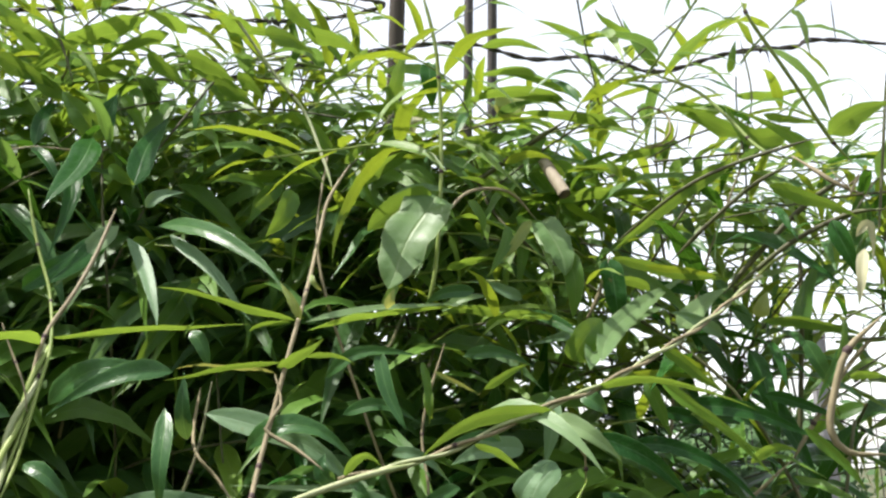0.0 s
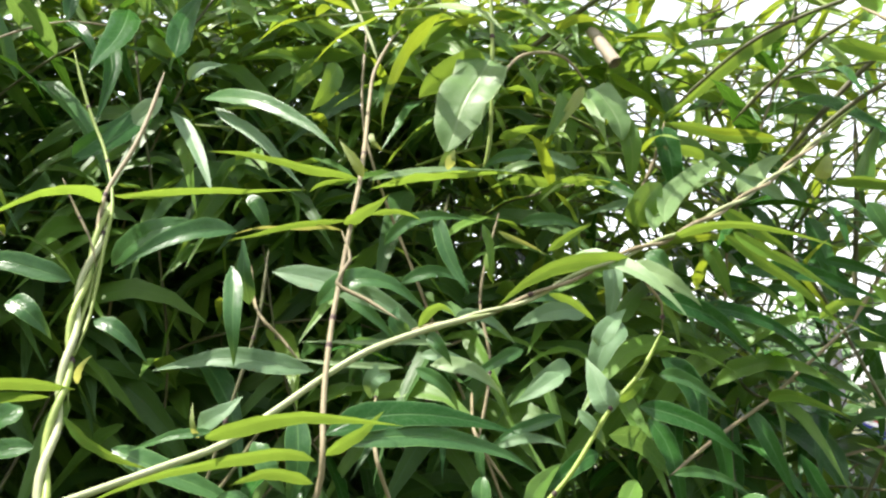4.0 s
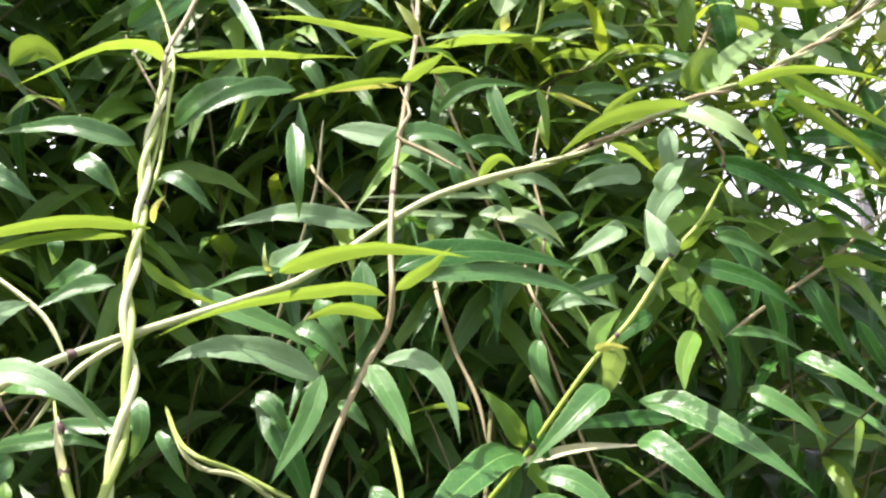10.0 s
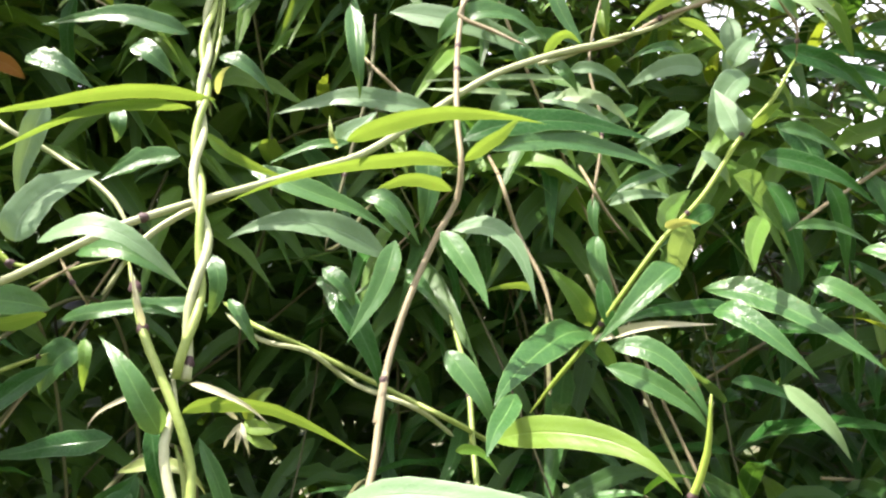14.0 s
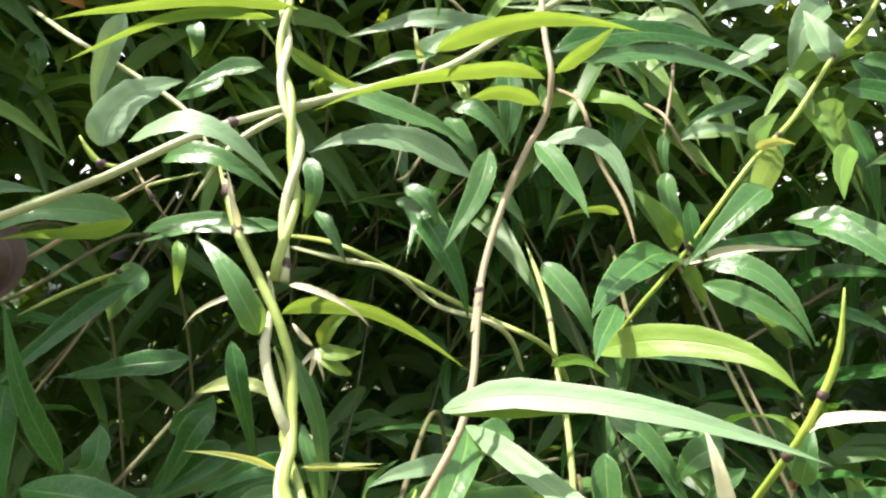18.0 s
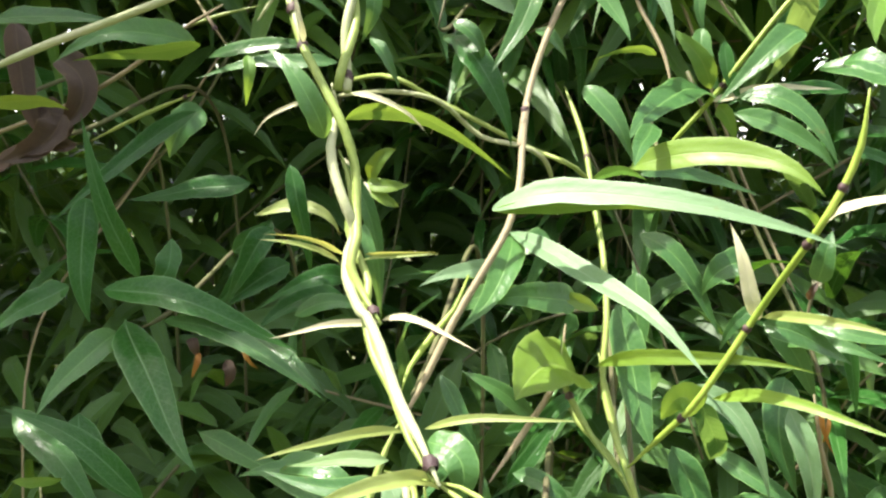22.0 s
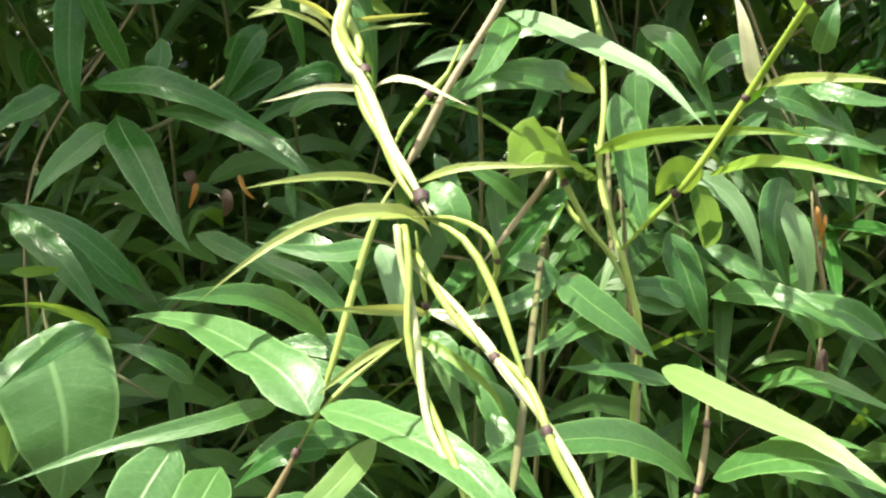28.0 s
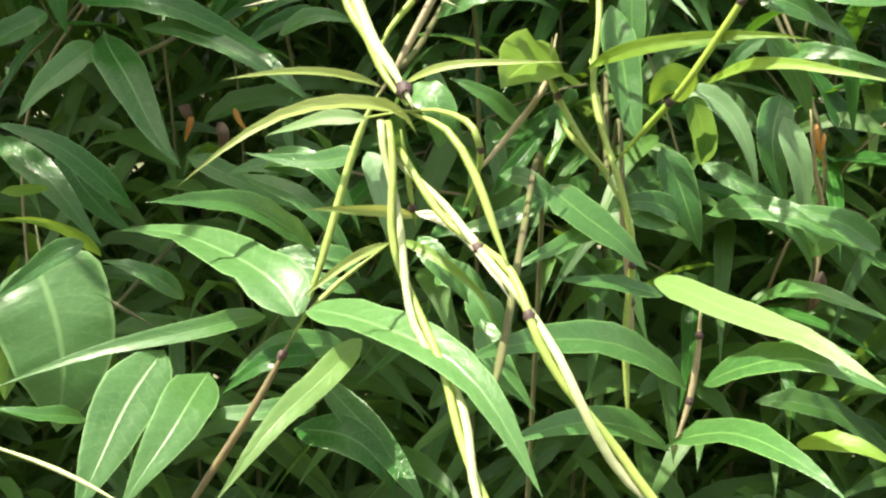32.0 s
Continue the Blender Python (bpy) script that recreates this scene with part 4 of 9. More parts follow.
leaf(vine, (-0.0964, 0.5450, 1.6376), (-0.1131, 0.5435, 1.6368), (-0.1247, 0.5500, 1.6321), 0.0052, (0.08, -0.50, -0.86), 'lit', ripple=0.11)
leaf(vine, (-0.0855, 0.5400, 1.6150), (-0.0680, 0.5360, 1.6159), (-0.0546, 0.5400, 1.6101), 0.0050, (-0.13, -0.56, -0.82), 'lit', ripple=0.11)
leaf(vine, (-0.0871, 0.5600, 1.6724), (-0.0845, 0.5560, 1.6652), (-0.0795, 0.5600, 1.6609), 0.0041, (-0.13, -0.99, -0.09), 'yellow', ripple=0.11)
leaf(vine, (-0.1472, 0.3560, 1.3388), (-0.0906, 0.3370, 1.3448), (-0.0214, 0.3260, 1.3256), 0.0118, (-0.12, -0.77, 0.62), 'sheen', fold=0.22, ripple=0.11, blunt=0.6)
# second blade of the same leaf, added as its sunlit lower edge
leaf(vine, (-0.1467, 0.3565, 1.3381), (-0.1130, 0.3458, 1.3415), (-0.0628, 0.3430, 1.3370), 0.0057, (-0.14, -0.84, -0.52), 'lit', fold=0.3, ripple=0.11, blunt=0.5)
leaf(vine, (-0.1419, 0.3900, 1.3271), (-0.1039, 0.3410, 1.3112), (-0.0723, 0.3000, 1.2842), 0.0101, (-0.26, -0.57, 0.78), 'sheen', fold=0.3, ripple=0.11)
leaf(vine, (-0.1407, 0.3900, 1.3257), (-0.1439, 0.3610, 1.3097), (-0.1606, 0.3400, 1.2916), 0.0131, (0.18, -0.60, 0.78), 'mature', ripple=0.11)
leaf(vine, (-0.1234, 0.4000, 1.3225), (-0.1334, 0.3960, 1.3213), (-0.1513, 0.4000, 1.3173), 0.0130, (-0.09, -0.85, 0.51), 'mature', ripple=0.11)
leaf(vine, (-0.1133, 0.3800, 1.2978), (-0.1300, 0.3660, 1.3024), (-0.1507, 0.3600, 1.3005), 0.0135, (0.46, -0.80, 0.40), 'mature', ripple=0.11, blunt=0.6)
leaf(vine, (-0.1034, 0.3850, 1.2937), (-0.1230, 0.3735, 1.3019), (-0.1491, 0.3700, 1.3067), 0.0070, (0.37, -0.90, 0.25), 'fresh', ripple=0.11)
leaf(vine, (-0.1400, 0.4700, 1.4335), (-0.1785, 0.4500, 1.4532), (-0.2149, 0.4400, 1.4449), 0.0165, (0.39, -0.80, 0.45), 'sheen', ripple=0.11)
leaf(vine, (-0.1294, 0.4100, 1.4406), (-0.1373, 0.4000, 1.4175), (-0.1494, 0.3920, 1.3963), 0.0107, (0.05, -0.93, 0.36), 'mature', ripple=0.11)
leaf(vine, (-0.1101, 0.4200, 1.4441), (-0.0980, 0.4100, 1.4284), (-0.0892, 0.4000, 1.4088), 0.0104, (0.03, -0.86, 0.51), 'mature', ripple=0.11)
leaf(vine, (-0.1056, 0.4300, 1.4451), (-0.0799, 0.4200, 1.4393), (-0.0689, 0.4100, 1.4086), 0.0101, (-0.00, -0.88, 0.48), 'sheen', ripple=0.11)
leaf(vine, (-0.1471, 0.4300, 1.4623), (-0.1307, 0.4240, 1.4559), (-0.1209, 0.4300, 1.4386), 0.0093, (0.28, -0.91, 0.31), 'mature', ripple=0.11)
leaf(vine, (-0.1228, 0.5000, 1.4983), (-0.1213, 0.4900, 1.4694), (-0.1256, 0.4900, 1.4470), 0.0140, (0.06, -0.98, 0.19), 'mature', ripple=0.11)
leaf(vine, (-0.1061, 0.4500, 1.4654), (-0.1267, 0.4440, 1.4710), (-0.1470, 0.4500, 1.4645), 0.0083, (0.01, -0.77, -0.64), 'lit', ripple=0.11)
leaf(vine, (-0.1530, 0.4300, 1.4884), (-0.1136, 0.4200, 1.4971), (-0.0610, 0.4300, 1.4923), 0.0098, (0.03, -0.74, -0.67), 'lit', blunt=.5, ripple=0.11)
leaf(vine, (-0.0994, 0.4440, 1.4788), (-0.0834, 0.4380, 1.4893), (-0.0710, 0.4440, 1.4993), 0.0077, (0.34, -0.81, -0.47), 'lit', ripple=0.11)
leaf(vine, (-0.0996, 0.4440, 1.4883), (-0.0560, 0.4500, 1.4978), (-0.0038, 0.4600, 1.4854), 0.0151, (0.16, -0.90, 0.40), 'dark', fold=.15, ripple=0.11)
leaf(vine, (-0.0944, 0.4440, 1.4832), (-0.0403, 0.4500, 1.4862), (0.0036, 0.4600, 1.4657), 0.0115, (0.21, -0.90, 0.38), 'mature', ripple=0.11)
leaf(vine, (-0.1041, 0.4440, 1.4763), (-0.1466, 0.4300, 1.4796), (-0.2061, 0.4100, 1.4591), 0.0082, (0.34, -0.70, -0.63), 'lit', ripple=0.11)
leaf(vine, (-0.2119, 0.4700, 1.4826), (-0.1727, 0.4640, 1.4674), (-0.1381, 0.4700, 1.4464), 0.0132, (0.21, -0.88, 0.43), 'mature', ripple=0.11)
leaf(vine, (-0.2283, 0.4500, 1.4998), (-0.2069, 0.4440, 1.4832), (-0.1822, 0.4500, 1.4728), 0.0071, (-0.26, -0.85, -0.45), 'lit', ripple=0.11)
leaf(vine, (-0.1551, 0.4500, 1.4911), (-0.1748, 0.4440, 1.4882), (-0.1975, 0.4500, 1.4817), 0.0052, (-0.08, -0.93, 0.36), 'mature', ripple=0.11)
leaf(vine, (-0.1652, 0.4600, 1.4926), (-0.1551, 0.4540, 1.4974), (-0.1428, 0.4600, 1.5075), 0.0107, (-0.16, -0.96, 0.25), 'sheen', blunt=.7, ripple=0.11)
leaf(vine, (-0.1616, 0.4500, 1.4878), (-0.1630, 0.4440, 1.4951), (-0.1651, 0.4500, 1.5052), 0.0029, (0.02, -1.00, 0.00), 'yellow', ripple=0.11)
leaf(vine, (-0.1189, 0.5300, 1.5210), (-0.1673, 0.5240, 1.5276), (-0.2137, 0.5300, 1.5226), 0.0144, (0.01, -0.93, 0.38), 'sheen', ripple=0.11)
leaf(vine, (-0.1650, 0.5200, 1.5822), (-0.1580, 0.5000, 1.5497), (-0.1581, 0.5000, 1.5222), 0.0110, (0.15, -0.93, 0.33), 'mature', ripple=0.11)
leaf(vine, (-0.1435, 0.5300, 1.5796), (-0.0879, 0.5240, 1.5640), (-0.0464, 0.5300, 1.5285), 0.0157, (0.13, -0.96, 0.26), 'sheen', ripple=0.11)
leaf(vine, (-0.0644, 0.5000, 1.5210), (-0.0947, 0.4940, 1.5235), (-0.1262, 0.5000, 1.5273), 0.0038, (0.04, -0.93, 0.37), 'pale', ripple=0.11)
leaf(vine, (-0.1638, 0.4800, 1.4242), (-0.1730, 0.4740, 1.4231), (-0.1787, 0.4800, 1.4262), 0.0108, (0.07, -0.85, 0.53), 'mature', blunt=.8, ripple=0.11)
leaf(vine, (-0.1724, 0.4600, 1.4298), (-0.1612, 0.4540, 1.4213), (-0.1570, 0.4600, 1.4065), 0.0092, (0.40, -0.88, 0.26), 'mature', ripple=0.11)
leaf(vine, (-0.1305, 0.4600, 1.4246), (-0.1217, 0.4540, 1.4188), (-0.1147, 0.4600, 1.4088), 0.0077, (0.31, -0.90, 0.31), 'mature', ripple=0.11)
leaf(vine, (-0.1599, 0.5600, 1.4796), (-0.1485, 0.5540, 1.4634), (-0.1393, 0.5600, 1.4475), 0.0138, (0.36, -0.91, 0.23), 'mature', ripple=0.11)
leaf(vine, (-0.0723, 0.5000, 1.5185), (-0.0809, 0.4940, 1.5149), (-0.0827, 0.5000, 1.5043), 0.0114, (-0.20, -0.97, 0.15), 'sheen', blunt=.8, ripple=0.11)
leaf(vine, (-0.0506, 0.5200, 1.5225), (-0.0261, 0.5140, 1.5193), (-0.0086, 0.5200, 1.5032), 0.0102, (0.16, -0.92, 0.35), 'pale', ripple=0.11)
leaf(vine, (0.0291, 0.5500, 1.5167), (0.0143, 0.5440, 1.5086), (-0.0030, 0.5500, 1.4987), 0.0117, (-0.23, -0.89, 0.40), 'sheen', ripple=0.11)
leaf(vine, (-0.0378, 0.5300, 1.5350), (-0.0857, 0.5240, 1.5374), (-0.1281, 0.5300, 1.5374), 0.0040, (0.01, -0.91, 0.42), 'pale', ripple=0.11)
leaf(vine, (-0.1003, 0.5400, 1.6119), (-0.1394, 0.5340, 1.6064), (-0.1736, 0.5400, 1.6006), 0.0047, (0.11, -0.70, -0.71), 'lit', ripple=0.11)
leaf(vine, (-0.2385, 0.5300, 1.5848), (-0.2107, 0.5240, 1.6047), (-0.1661, 0.5300, 1.6029), 0.0163, (-0.07, -0.96, 0.26), 'mature', ripple=0.11)
leaf(vine, (-0.1154, 0.5200, 1.5576), (-0.0853, 0.5140, 1.5730), (-0.0482, 0.5200, 1.5482), 0.0138, (0.05, -0.92, 0.38), 'mature', ripple=0.11)
leaf(vine, (-0.1680, 0.5800, 1.5655), (-0.1702, 0.5740, 1.5868), (-0.1730, 0.5800, 1.6110), 0.0111, (0.24, -0.97, 0.03), 'mature', ripple=0.11)
leaf(vine, (-0.1742, 0.4700, 1.4238), (-0.1533, 0.4540, 1.3999), (-0.1427, 0.4500, 1.3643), 0.0147, (0.10, -0.93, 0.36), 'dark', ripple=0.11)

vine = thing('slanting_vine', 'long pale stem slanting across the hedge', 'vine', (-0.449, 0.550, 0))
stem(vine, [(-0.4490, 0.4300, 1.3828), (-0.439, 0.690, 1.373), (-0.459, 0.730, 0.691), (-0.449, 0.550, -0.02)], 0.0014, "dark", name="rootstock")
twined(vine, [(-0.0597, 0.5100, 1.5408), (-0.0130, 0.5100, 1.5523), (0.0138, 0.5050, 1.5619), (0.0395, 0.5050, 1.5731), (0.0695, 0.5100, 1.5860), (0.1013, 0.5300, 1.5990), (0.1722, 0.5800, 1.6397), (0.2330, 0.6200, 1.6845)], 0.00119, ('tan', 'cream'), pitch=0.060, nodes=(0.2,))
stem(vine, [(-0.2827, 0.4300, 1.4363), (-0.3035, 0.4300, 1.4250), (-0.3489, 0.4500, 1.4048), (-0.3913, 0.4600, 1.3885), (-0.4696, 0.4800, 1.3679)], 0.00120, 'tan')
stem(vine, [(-0.4452, 0.6000, 1.5730), (-0.3462, 0.4700, 1.5140), (-0.3159, 0.4700, 1.4949), (-0.2820, 0.4600, 1.4714), (-0.2641, 0.4500, 1.4470)], 0.00128, 'cream')
stem(vine, [(0.0673, 0.5100, 1.5754), (0.0746, 0.5100, 1.5638), (0.0823, 0.5150, 1.5548), (0.0828, 0.5200, 1.5394)], 0.00112, 'tan', nodes=(0.9,))
stem(vine, [(-0.3735, 0.3649, 1.3961), (-0.3359, 0.3664, 1.4102), (-0.3081, 0.3675, 1.4191), (-0.2806, 0.3686, 1.4288), (-0.2708, 0.3690, 1.4329), (-0.2459, 0.3865, 1.4483), (-0.2209, 0.4048, 1.4592), (-0.2000, 0.4200, 1.4667), (-0.1722, 0.4361, 1.4763), (-0.1502, 0.4489, 1.4845), (-0.1294, 0.4610, 1.4983), (-0.1044, 0.4754, 1.5166), (-0.0837, 0.4839, 1.5292), (-0.0622, 0.4917, 1.5377), (-0.0402, 0.4997, 1.5446), (-0.0124, 0.5098, 1.5512)], 0.00180, 'cream', nodes=(0.36,))
stem(vine, [(-0.1959, 0.4283, 1.4682), (-0.2158, 0.4145, 1.4604), (-0.2373, 0.3988, 1.4444), (-0.2518, 0.3883, 1.4207)], 0.00150, 'cream')
stem(vine, [(-0.2711, 0.3690, 1.4333), (-0.2805, 0.3686, 1.4344), (-0.2859, 0.3684, 1.4404), (-0.2890, 0.3683, 1.4459)], 0.00150, 'lime', nodes=(0.3,))
leaf(vine, (0.0650, 0.5060, 1.5778), (0.0252, 0.5030, 1.5764), (-0.0121, 0.5080, 1.5539), 0.0111, (0.13, -0.87, -0.48), 'lit', fold=0.2, ripple=0.11, blunt=0.6)
leaf(vine, (0.0624, 0.5060, 1.5756), (0.0828, 0.4990, 1.5674), (0.1008, 0.5000, 1.5512), 0.0112, (0.00, -0.97, 0.24), 'pale', fold=0.2, ripple=0.11)
leaf(vine, (0.0791, 0.6400, 1.5987), (0.0780, 0.6350, 1.5741), (0.0725, 0.6380, 1.5477), 0.0145, (-0.35, -0.93, 0.08), 'sheen', fold=0.2, ripple=0.11)
leaf(vine, (0.0777, 0.6000, 1.5485), (0.0608, 0.5935, 1.5332), (0.0523, 0.5950, 1.5046), 0.0188, (-0.20, -0.95, 0.22), 'sheen', ripple=0.11, blunt=0.6)
leaf(vine, (0.0565, 0.6250, 1.5591), (0.0326, 0.6210, 1.5613), (0.0052, 0.6250, 1.5491), 0.0149, (-0.04, -0.98, 0.21), 'sheen', ripple=0.11, blunt=0.7)
leaf(vine, (0.0393, 0.6000, 1.5652), (0.0221, 0.5960, 1.5689), (-0.0004, 0.6000, 1.5590), 0.0075, (-0.03, -0.98, 0.19), 'mature', ripple=0.11)
leaf(vine, (0.0915, 0.7000, 1.5611), (0.1185, 0.7460, 1.5836), (0.1505, 0.8000, 1.6046), 0.0176, (0.80, -0.56, 0.20), 'lit', ripple=0.11, blunt=0.6)
leaf(vine, (0.0176, 0.5100, 1.5612), (0.0342, 0.5160, 1.5552), (0.0491, 0.5300, 1.5439), 0.0054, (0.06, -0.70, -0.71), 'lit', ripple=0.11)
leaf(vine, (0.0911, 0.5300, 1.5937), (0.1237, 0.5010, 1.5974), (0.1734, 0.4800, 1.5782), 0.0071, (-0.42, -0.45, -0.79), 'lit', fold=0.3, ripple=0.11)
leaf(vine, (0.1378, 0.5500, 1.6013), (0.1521, 0.5210, 1.5828), (0.1812, 0.5000, 1.5537), 0.0088, (-0.85, -0.41, -0.34), 'lit', fold=0.3, ripple=0.11)
leaf(vine, (0.1481, 0.6000, 1.6088), (0.1778, 0.5860, 1.5815), (0.2183, 0.5800, 1.5385), 0.0093, (-0.65, -0.58, -0.48), 'lit', ripple=0.11)
leaf(vine, (0.1016, 0.6400, 1.6440), (0.0729, 0.6660, 1.6618), (0.0392, 0.7000, 1.6676), 0.0087, (-0.65, -0.74, 0.17), 'mature', ripple=0.11)
leaf(vine, (0.1139, 0.6200, 1.6215), (0.1520, 0.6910, 1.6707), (0.2271, 0.7700, 1.7180), 0.0178, (0.36, -0.68, 0.64), 'pale', fold=0.2, ripple=0.11)
leaf(vine, (0.0967, 0.6410, 1.6246), (0.1057, 0.6415, 1.6402), (0.1210, 0.6500, 1.6568), 0.0240, (0.37, -0.93, -0.02), 'lit', ripple=0.11, blunt=1)
leaf(vine, (0.1810, 0.6600, 1.6509), (0.2026, 0.6760, 1.6702), (0.2371, 0.7000, 1.6926), 0.0171, (0.19, -0.82, 0.53), 'pale', ripple=0.11)
leaf(vine, (-0.0613, 0.5100, 1.5399), (-0.0690, 0.5060, 1.5460), (-0.0672, 0.5100, 1.5563), 0.0091, (0.14, -0.99, 0.05), 'mature', ripple=0.11, blunt=0.7)
leaf(vine, (-0.0564, 0.5100, 1.5430), (-0.0464, 0.5060, 1.5548), (-0.0354, 0.5100, 1.5486), 0.0065, (0.17, -0.77, -0.62), 'lit', ripple=0.11)
leaf(vine, (-0.0517, 0.5100, 1.5395), (-0.0440, 0.5060, 1.5323), (-0.0380, 0.5100, 1.5214), 0.0076, (0.06, -1.00, 0.05), 'mature', ripple=0.11)
leaf(vine, (-0.3073, 0.4500, 1.5186), (-0.3169, 0.4450, 1.4927), (-0.3203, 0.4450, 1.4656), 0.0127, (0.36, -0.93, 0.00), 'sheen', ripple=0.11)
leaf(vine, (-0.2768, 0.4600, 1.5141), (-0.2731, 0.4540, 1.5054), (-0.2780, 0.4600, 1.4976), 0.0084, (0.34, -0.94, -0.03), 'mature', blunt=.6, ripple=0.11)
leaf(vine, (-0.3571, 0.5200, 1.5633), (-0.3368, 0.5140, 1.5541), (-0.3163, 0.5200, 1.5396), 0.0160, (0.27, -0.85, 0.46), 'mature', ripple=0.11)
leaf(vine, (-0.2938, 0.5200, 1.5651), (-0.2780, 0.5140, 1.5561), (-0.2673, 0.5200, 1.5406), 0.0138, (0.33, -0.87, 0.36), 'mature', ripple=0.11)
leaf(vine, (-0.2708, 0.5500, 1.5792), (-0.3128, 0.5440, 1.5901), (-0.3664, 0.5500, 1.5895), 0.0150, (0.04, -0.93, 0.37), 'mature', ripple=0.11)
leaf(vine, (-0.2873, 0.5300, 1.5033), (-0.2985, 0.5240, 1.4963), (-0.3186, 0.5300, 1.4895), 0.0144, (-0.11, -0.96, 0.25), 'mature', ripple=0.11)
leaf(vine, (-0.2378, 0.4800, 1.4132), (-0.2749, 0.4740, 1.4130), (-0.3179, 0.4800, 1.4065), 0.0100, (-0.04, -0.84, 0.54), 'mature', ripple=0.11)
leaf(vine, (-0.3307, 0.5200, 1.3918), (-0.3429, 0.5140, 1.3797), (-0.3532, 0.5200, 1.3630), 0.0194, (-0.04, -1.00, 0.03), 'mature', blunt=.6, ripple=0.11)

vine = thing('green_shoot', 'bright green shoot bearing leaf pairs at its joints', 'vine', (-0.060, 0.620, 0))
stem(vine, [(-0.0601, 0.5000, 1.3586), (-0.050, 0.760, 1.349), (-0.070, 0.800, 0.679), (-0.060, 0.620, -0.02)], 0.0014, "dark", name="rootstock")
stem(vine, [(0.0855, 0.5300, 1.5409), (0.0697, 0.5200, 1.5171), (0.0501, 0.5150, 1.4964), (0.0240, 0.5000, 1.4624), (0.0011, 0.4900, 1.4407), (-0.0219, 0.4850, 1.4123), (-0.0405, 0.4850, 1.3880), (-0.0558, 0.4850, 1.3710), (-0.0713, 0.4900, 1.3515)], 0.00128, 'lime', nodes=(0.23, 0.47, 0.77))
leaf(vine, (0.0516, 0.5150, 1.4948), (0.0451, 0.5185, 1.5081), (0.0400, 0.5300, 1.5259), 0.0158, (-0.20, -0.91, 0.36), 'sheen', ripple=0.11, blunt=0.5)
leaf(vine, (0.0550, 0.5150, 1.4994), (0.0634, 0.5085, 1.5081), (0.0724, 0.5100, 1.5133), 0.0061, (0.11, -0.88, -0.46), 'lit', ripple=0.11)
leaf(vine, (0.0021, 0.4900, 1.4436), (0.0067, 0.4985, 1.4568), (0.0219, 0.5150, 1.4678), 0.0114, (0.42, -0.78, 0.46), 'lit', ripple=0.11, blunt=0.6)
leaf(vine, (0.0022, 0.4900, 1.4460), (0.0085, 0.4810, 1.4482), (0.0185, 0.4800, 1.4465), 0.0056, (-0.45, -0.76, -0.47), 'yellow', ripple=0.11)
leaf(vine, (0.0158, 0.5000, 1.4504), (0.0196, 0.5440, 1.4308), (0.0149, 0.5960, 1.4073), 0.0142, (-0.54, -0.35, -0.77), 'sheen', ripple=0.11, blunt=0.4)
leaf(vine, (0.0701, 0.5500, 1.4532), (0.0581, 0.5300, 1.4371), (0.0546, 0.5180, 1.4203), 0.0125, (0.25, -0.75, 0.61), 'lit', ripple=0.11, blunt=0.5)
leaf(vine, (0.0568, 0.5600, 1.4796), (0.0919, 0.6155, 1.4677), (0.1265, 0.6790, 1.4369), 0.0152, (0.76, -0.56, -0.33), 'mature', fold=0.2, ripple=0.11)
leaf(vine, (-0.0177, 0.6350, 1.4496), (-0.0173, 0.6235, 1.4268), (-0.0061, 0.6200, 1.3983), 0.0131, (-0.02, -0.96, 0.28), 'mature', ripple=0.11)
leaf(vine, (-0.0160, 0.6450, 1.4774), (-0.0192, 0.6360, 1.4615), (-0.0160, 0.6350, 1.4437), 0.0082, (0.03, -0.96, 0.28), 'mature', ripple=0.11)
leaf(vine, (0.0363, 0.5600, 1.4124), (0.0758, 0.5260, 1.4004), (0.1173, 0.5000, 1.3657), 0.0181, (-0.22, -0.77, 0.60), 'mature', ripple=0.11)
leaf(vine, (0.0598, 0.5700, 1.3988), (0.0172, 0.5610, 1.4009), (-0.0175, 0.5600, 1.3900), 0.0106, (0.05, -0.83, 0.55), 'dark', ripple=0.11)
leaf(vine, (-0.0405, 0.4850, 1.3889), (-0.0078, 0.4865, 1.3943), (0.0281, 0.4960, 1.3949), 0.0055, (0.09, -0.86, 0.50), 'straw', fold=0.4, ripple=0.11)
leaf(vine, (-0.0393, 0.4900, 1.3933), (-0.0652, 0.4460, 1.3897), (-0.0888, 0.4100, 1.3670), 0.0200, (0.28, -0.45, 0.85), 'mature', fold=0.12, ripple=0.11, blunt=0.7)
leaf(vine, (-0.0336, 0.4500, 1.3883), (-0.0082, 0.4345, 1.3810), (0.0081, 0.4270, 1.3527), 0.0115, (-0.08, -0.88, 0.47), 'mature', fold=0.2, ripple=0.11)
leaf(vine, (-0.0347, 0.4900, 1.3865), (-0.0299, 0.4860, 1.3793), (-0.0239, 0.4900, 1.3660), 0.0085, (-0.27, -0.95, -0.14), 'lit', ripple=0.11)
leaf(vine, (-0.0659, 0.5000, 1.4153), (-0.0779, 0.4960, 1.4185), (-0.1001, 0.5000, 1.4133), 0.0046, (0.03, -0.85, -0.53), 'lit', ripple=0.11)
leaf(vine, (0.0156, 0.4500, 1.4033), (0.0300, 0.4310, 1.3976), (0.0530, 0.4200, 1.3731), 0.0125, (-0.20, -0.81, 0.55), 'mature', ripple=0.11)
leaf(vine, (-0.0317, 0.4900, 1.4208), (-0.0298, 0.4835, 1.4010), (-0.0230, 0.4850, 1.3862), 0.0082, (0.12, -0.98, 0.17), 'dark', ripple=0.11)
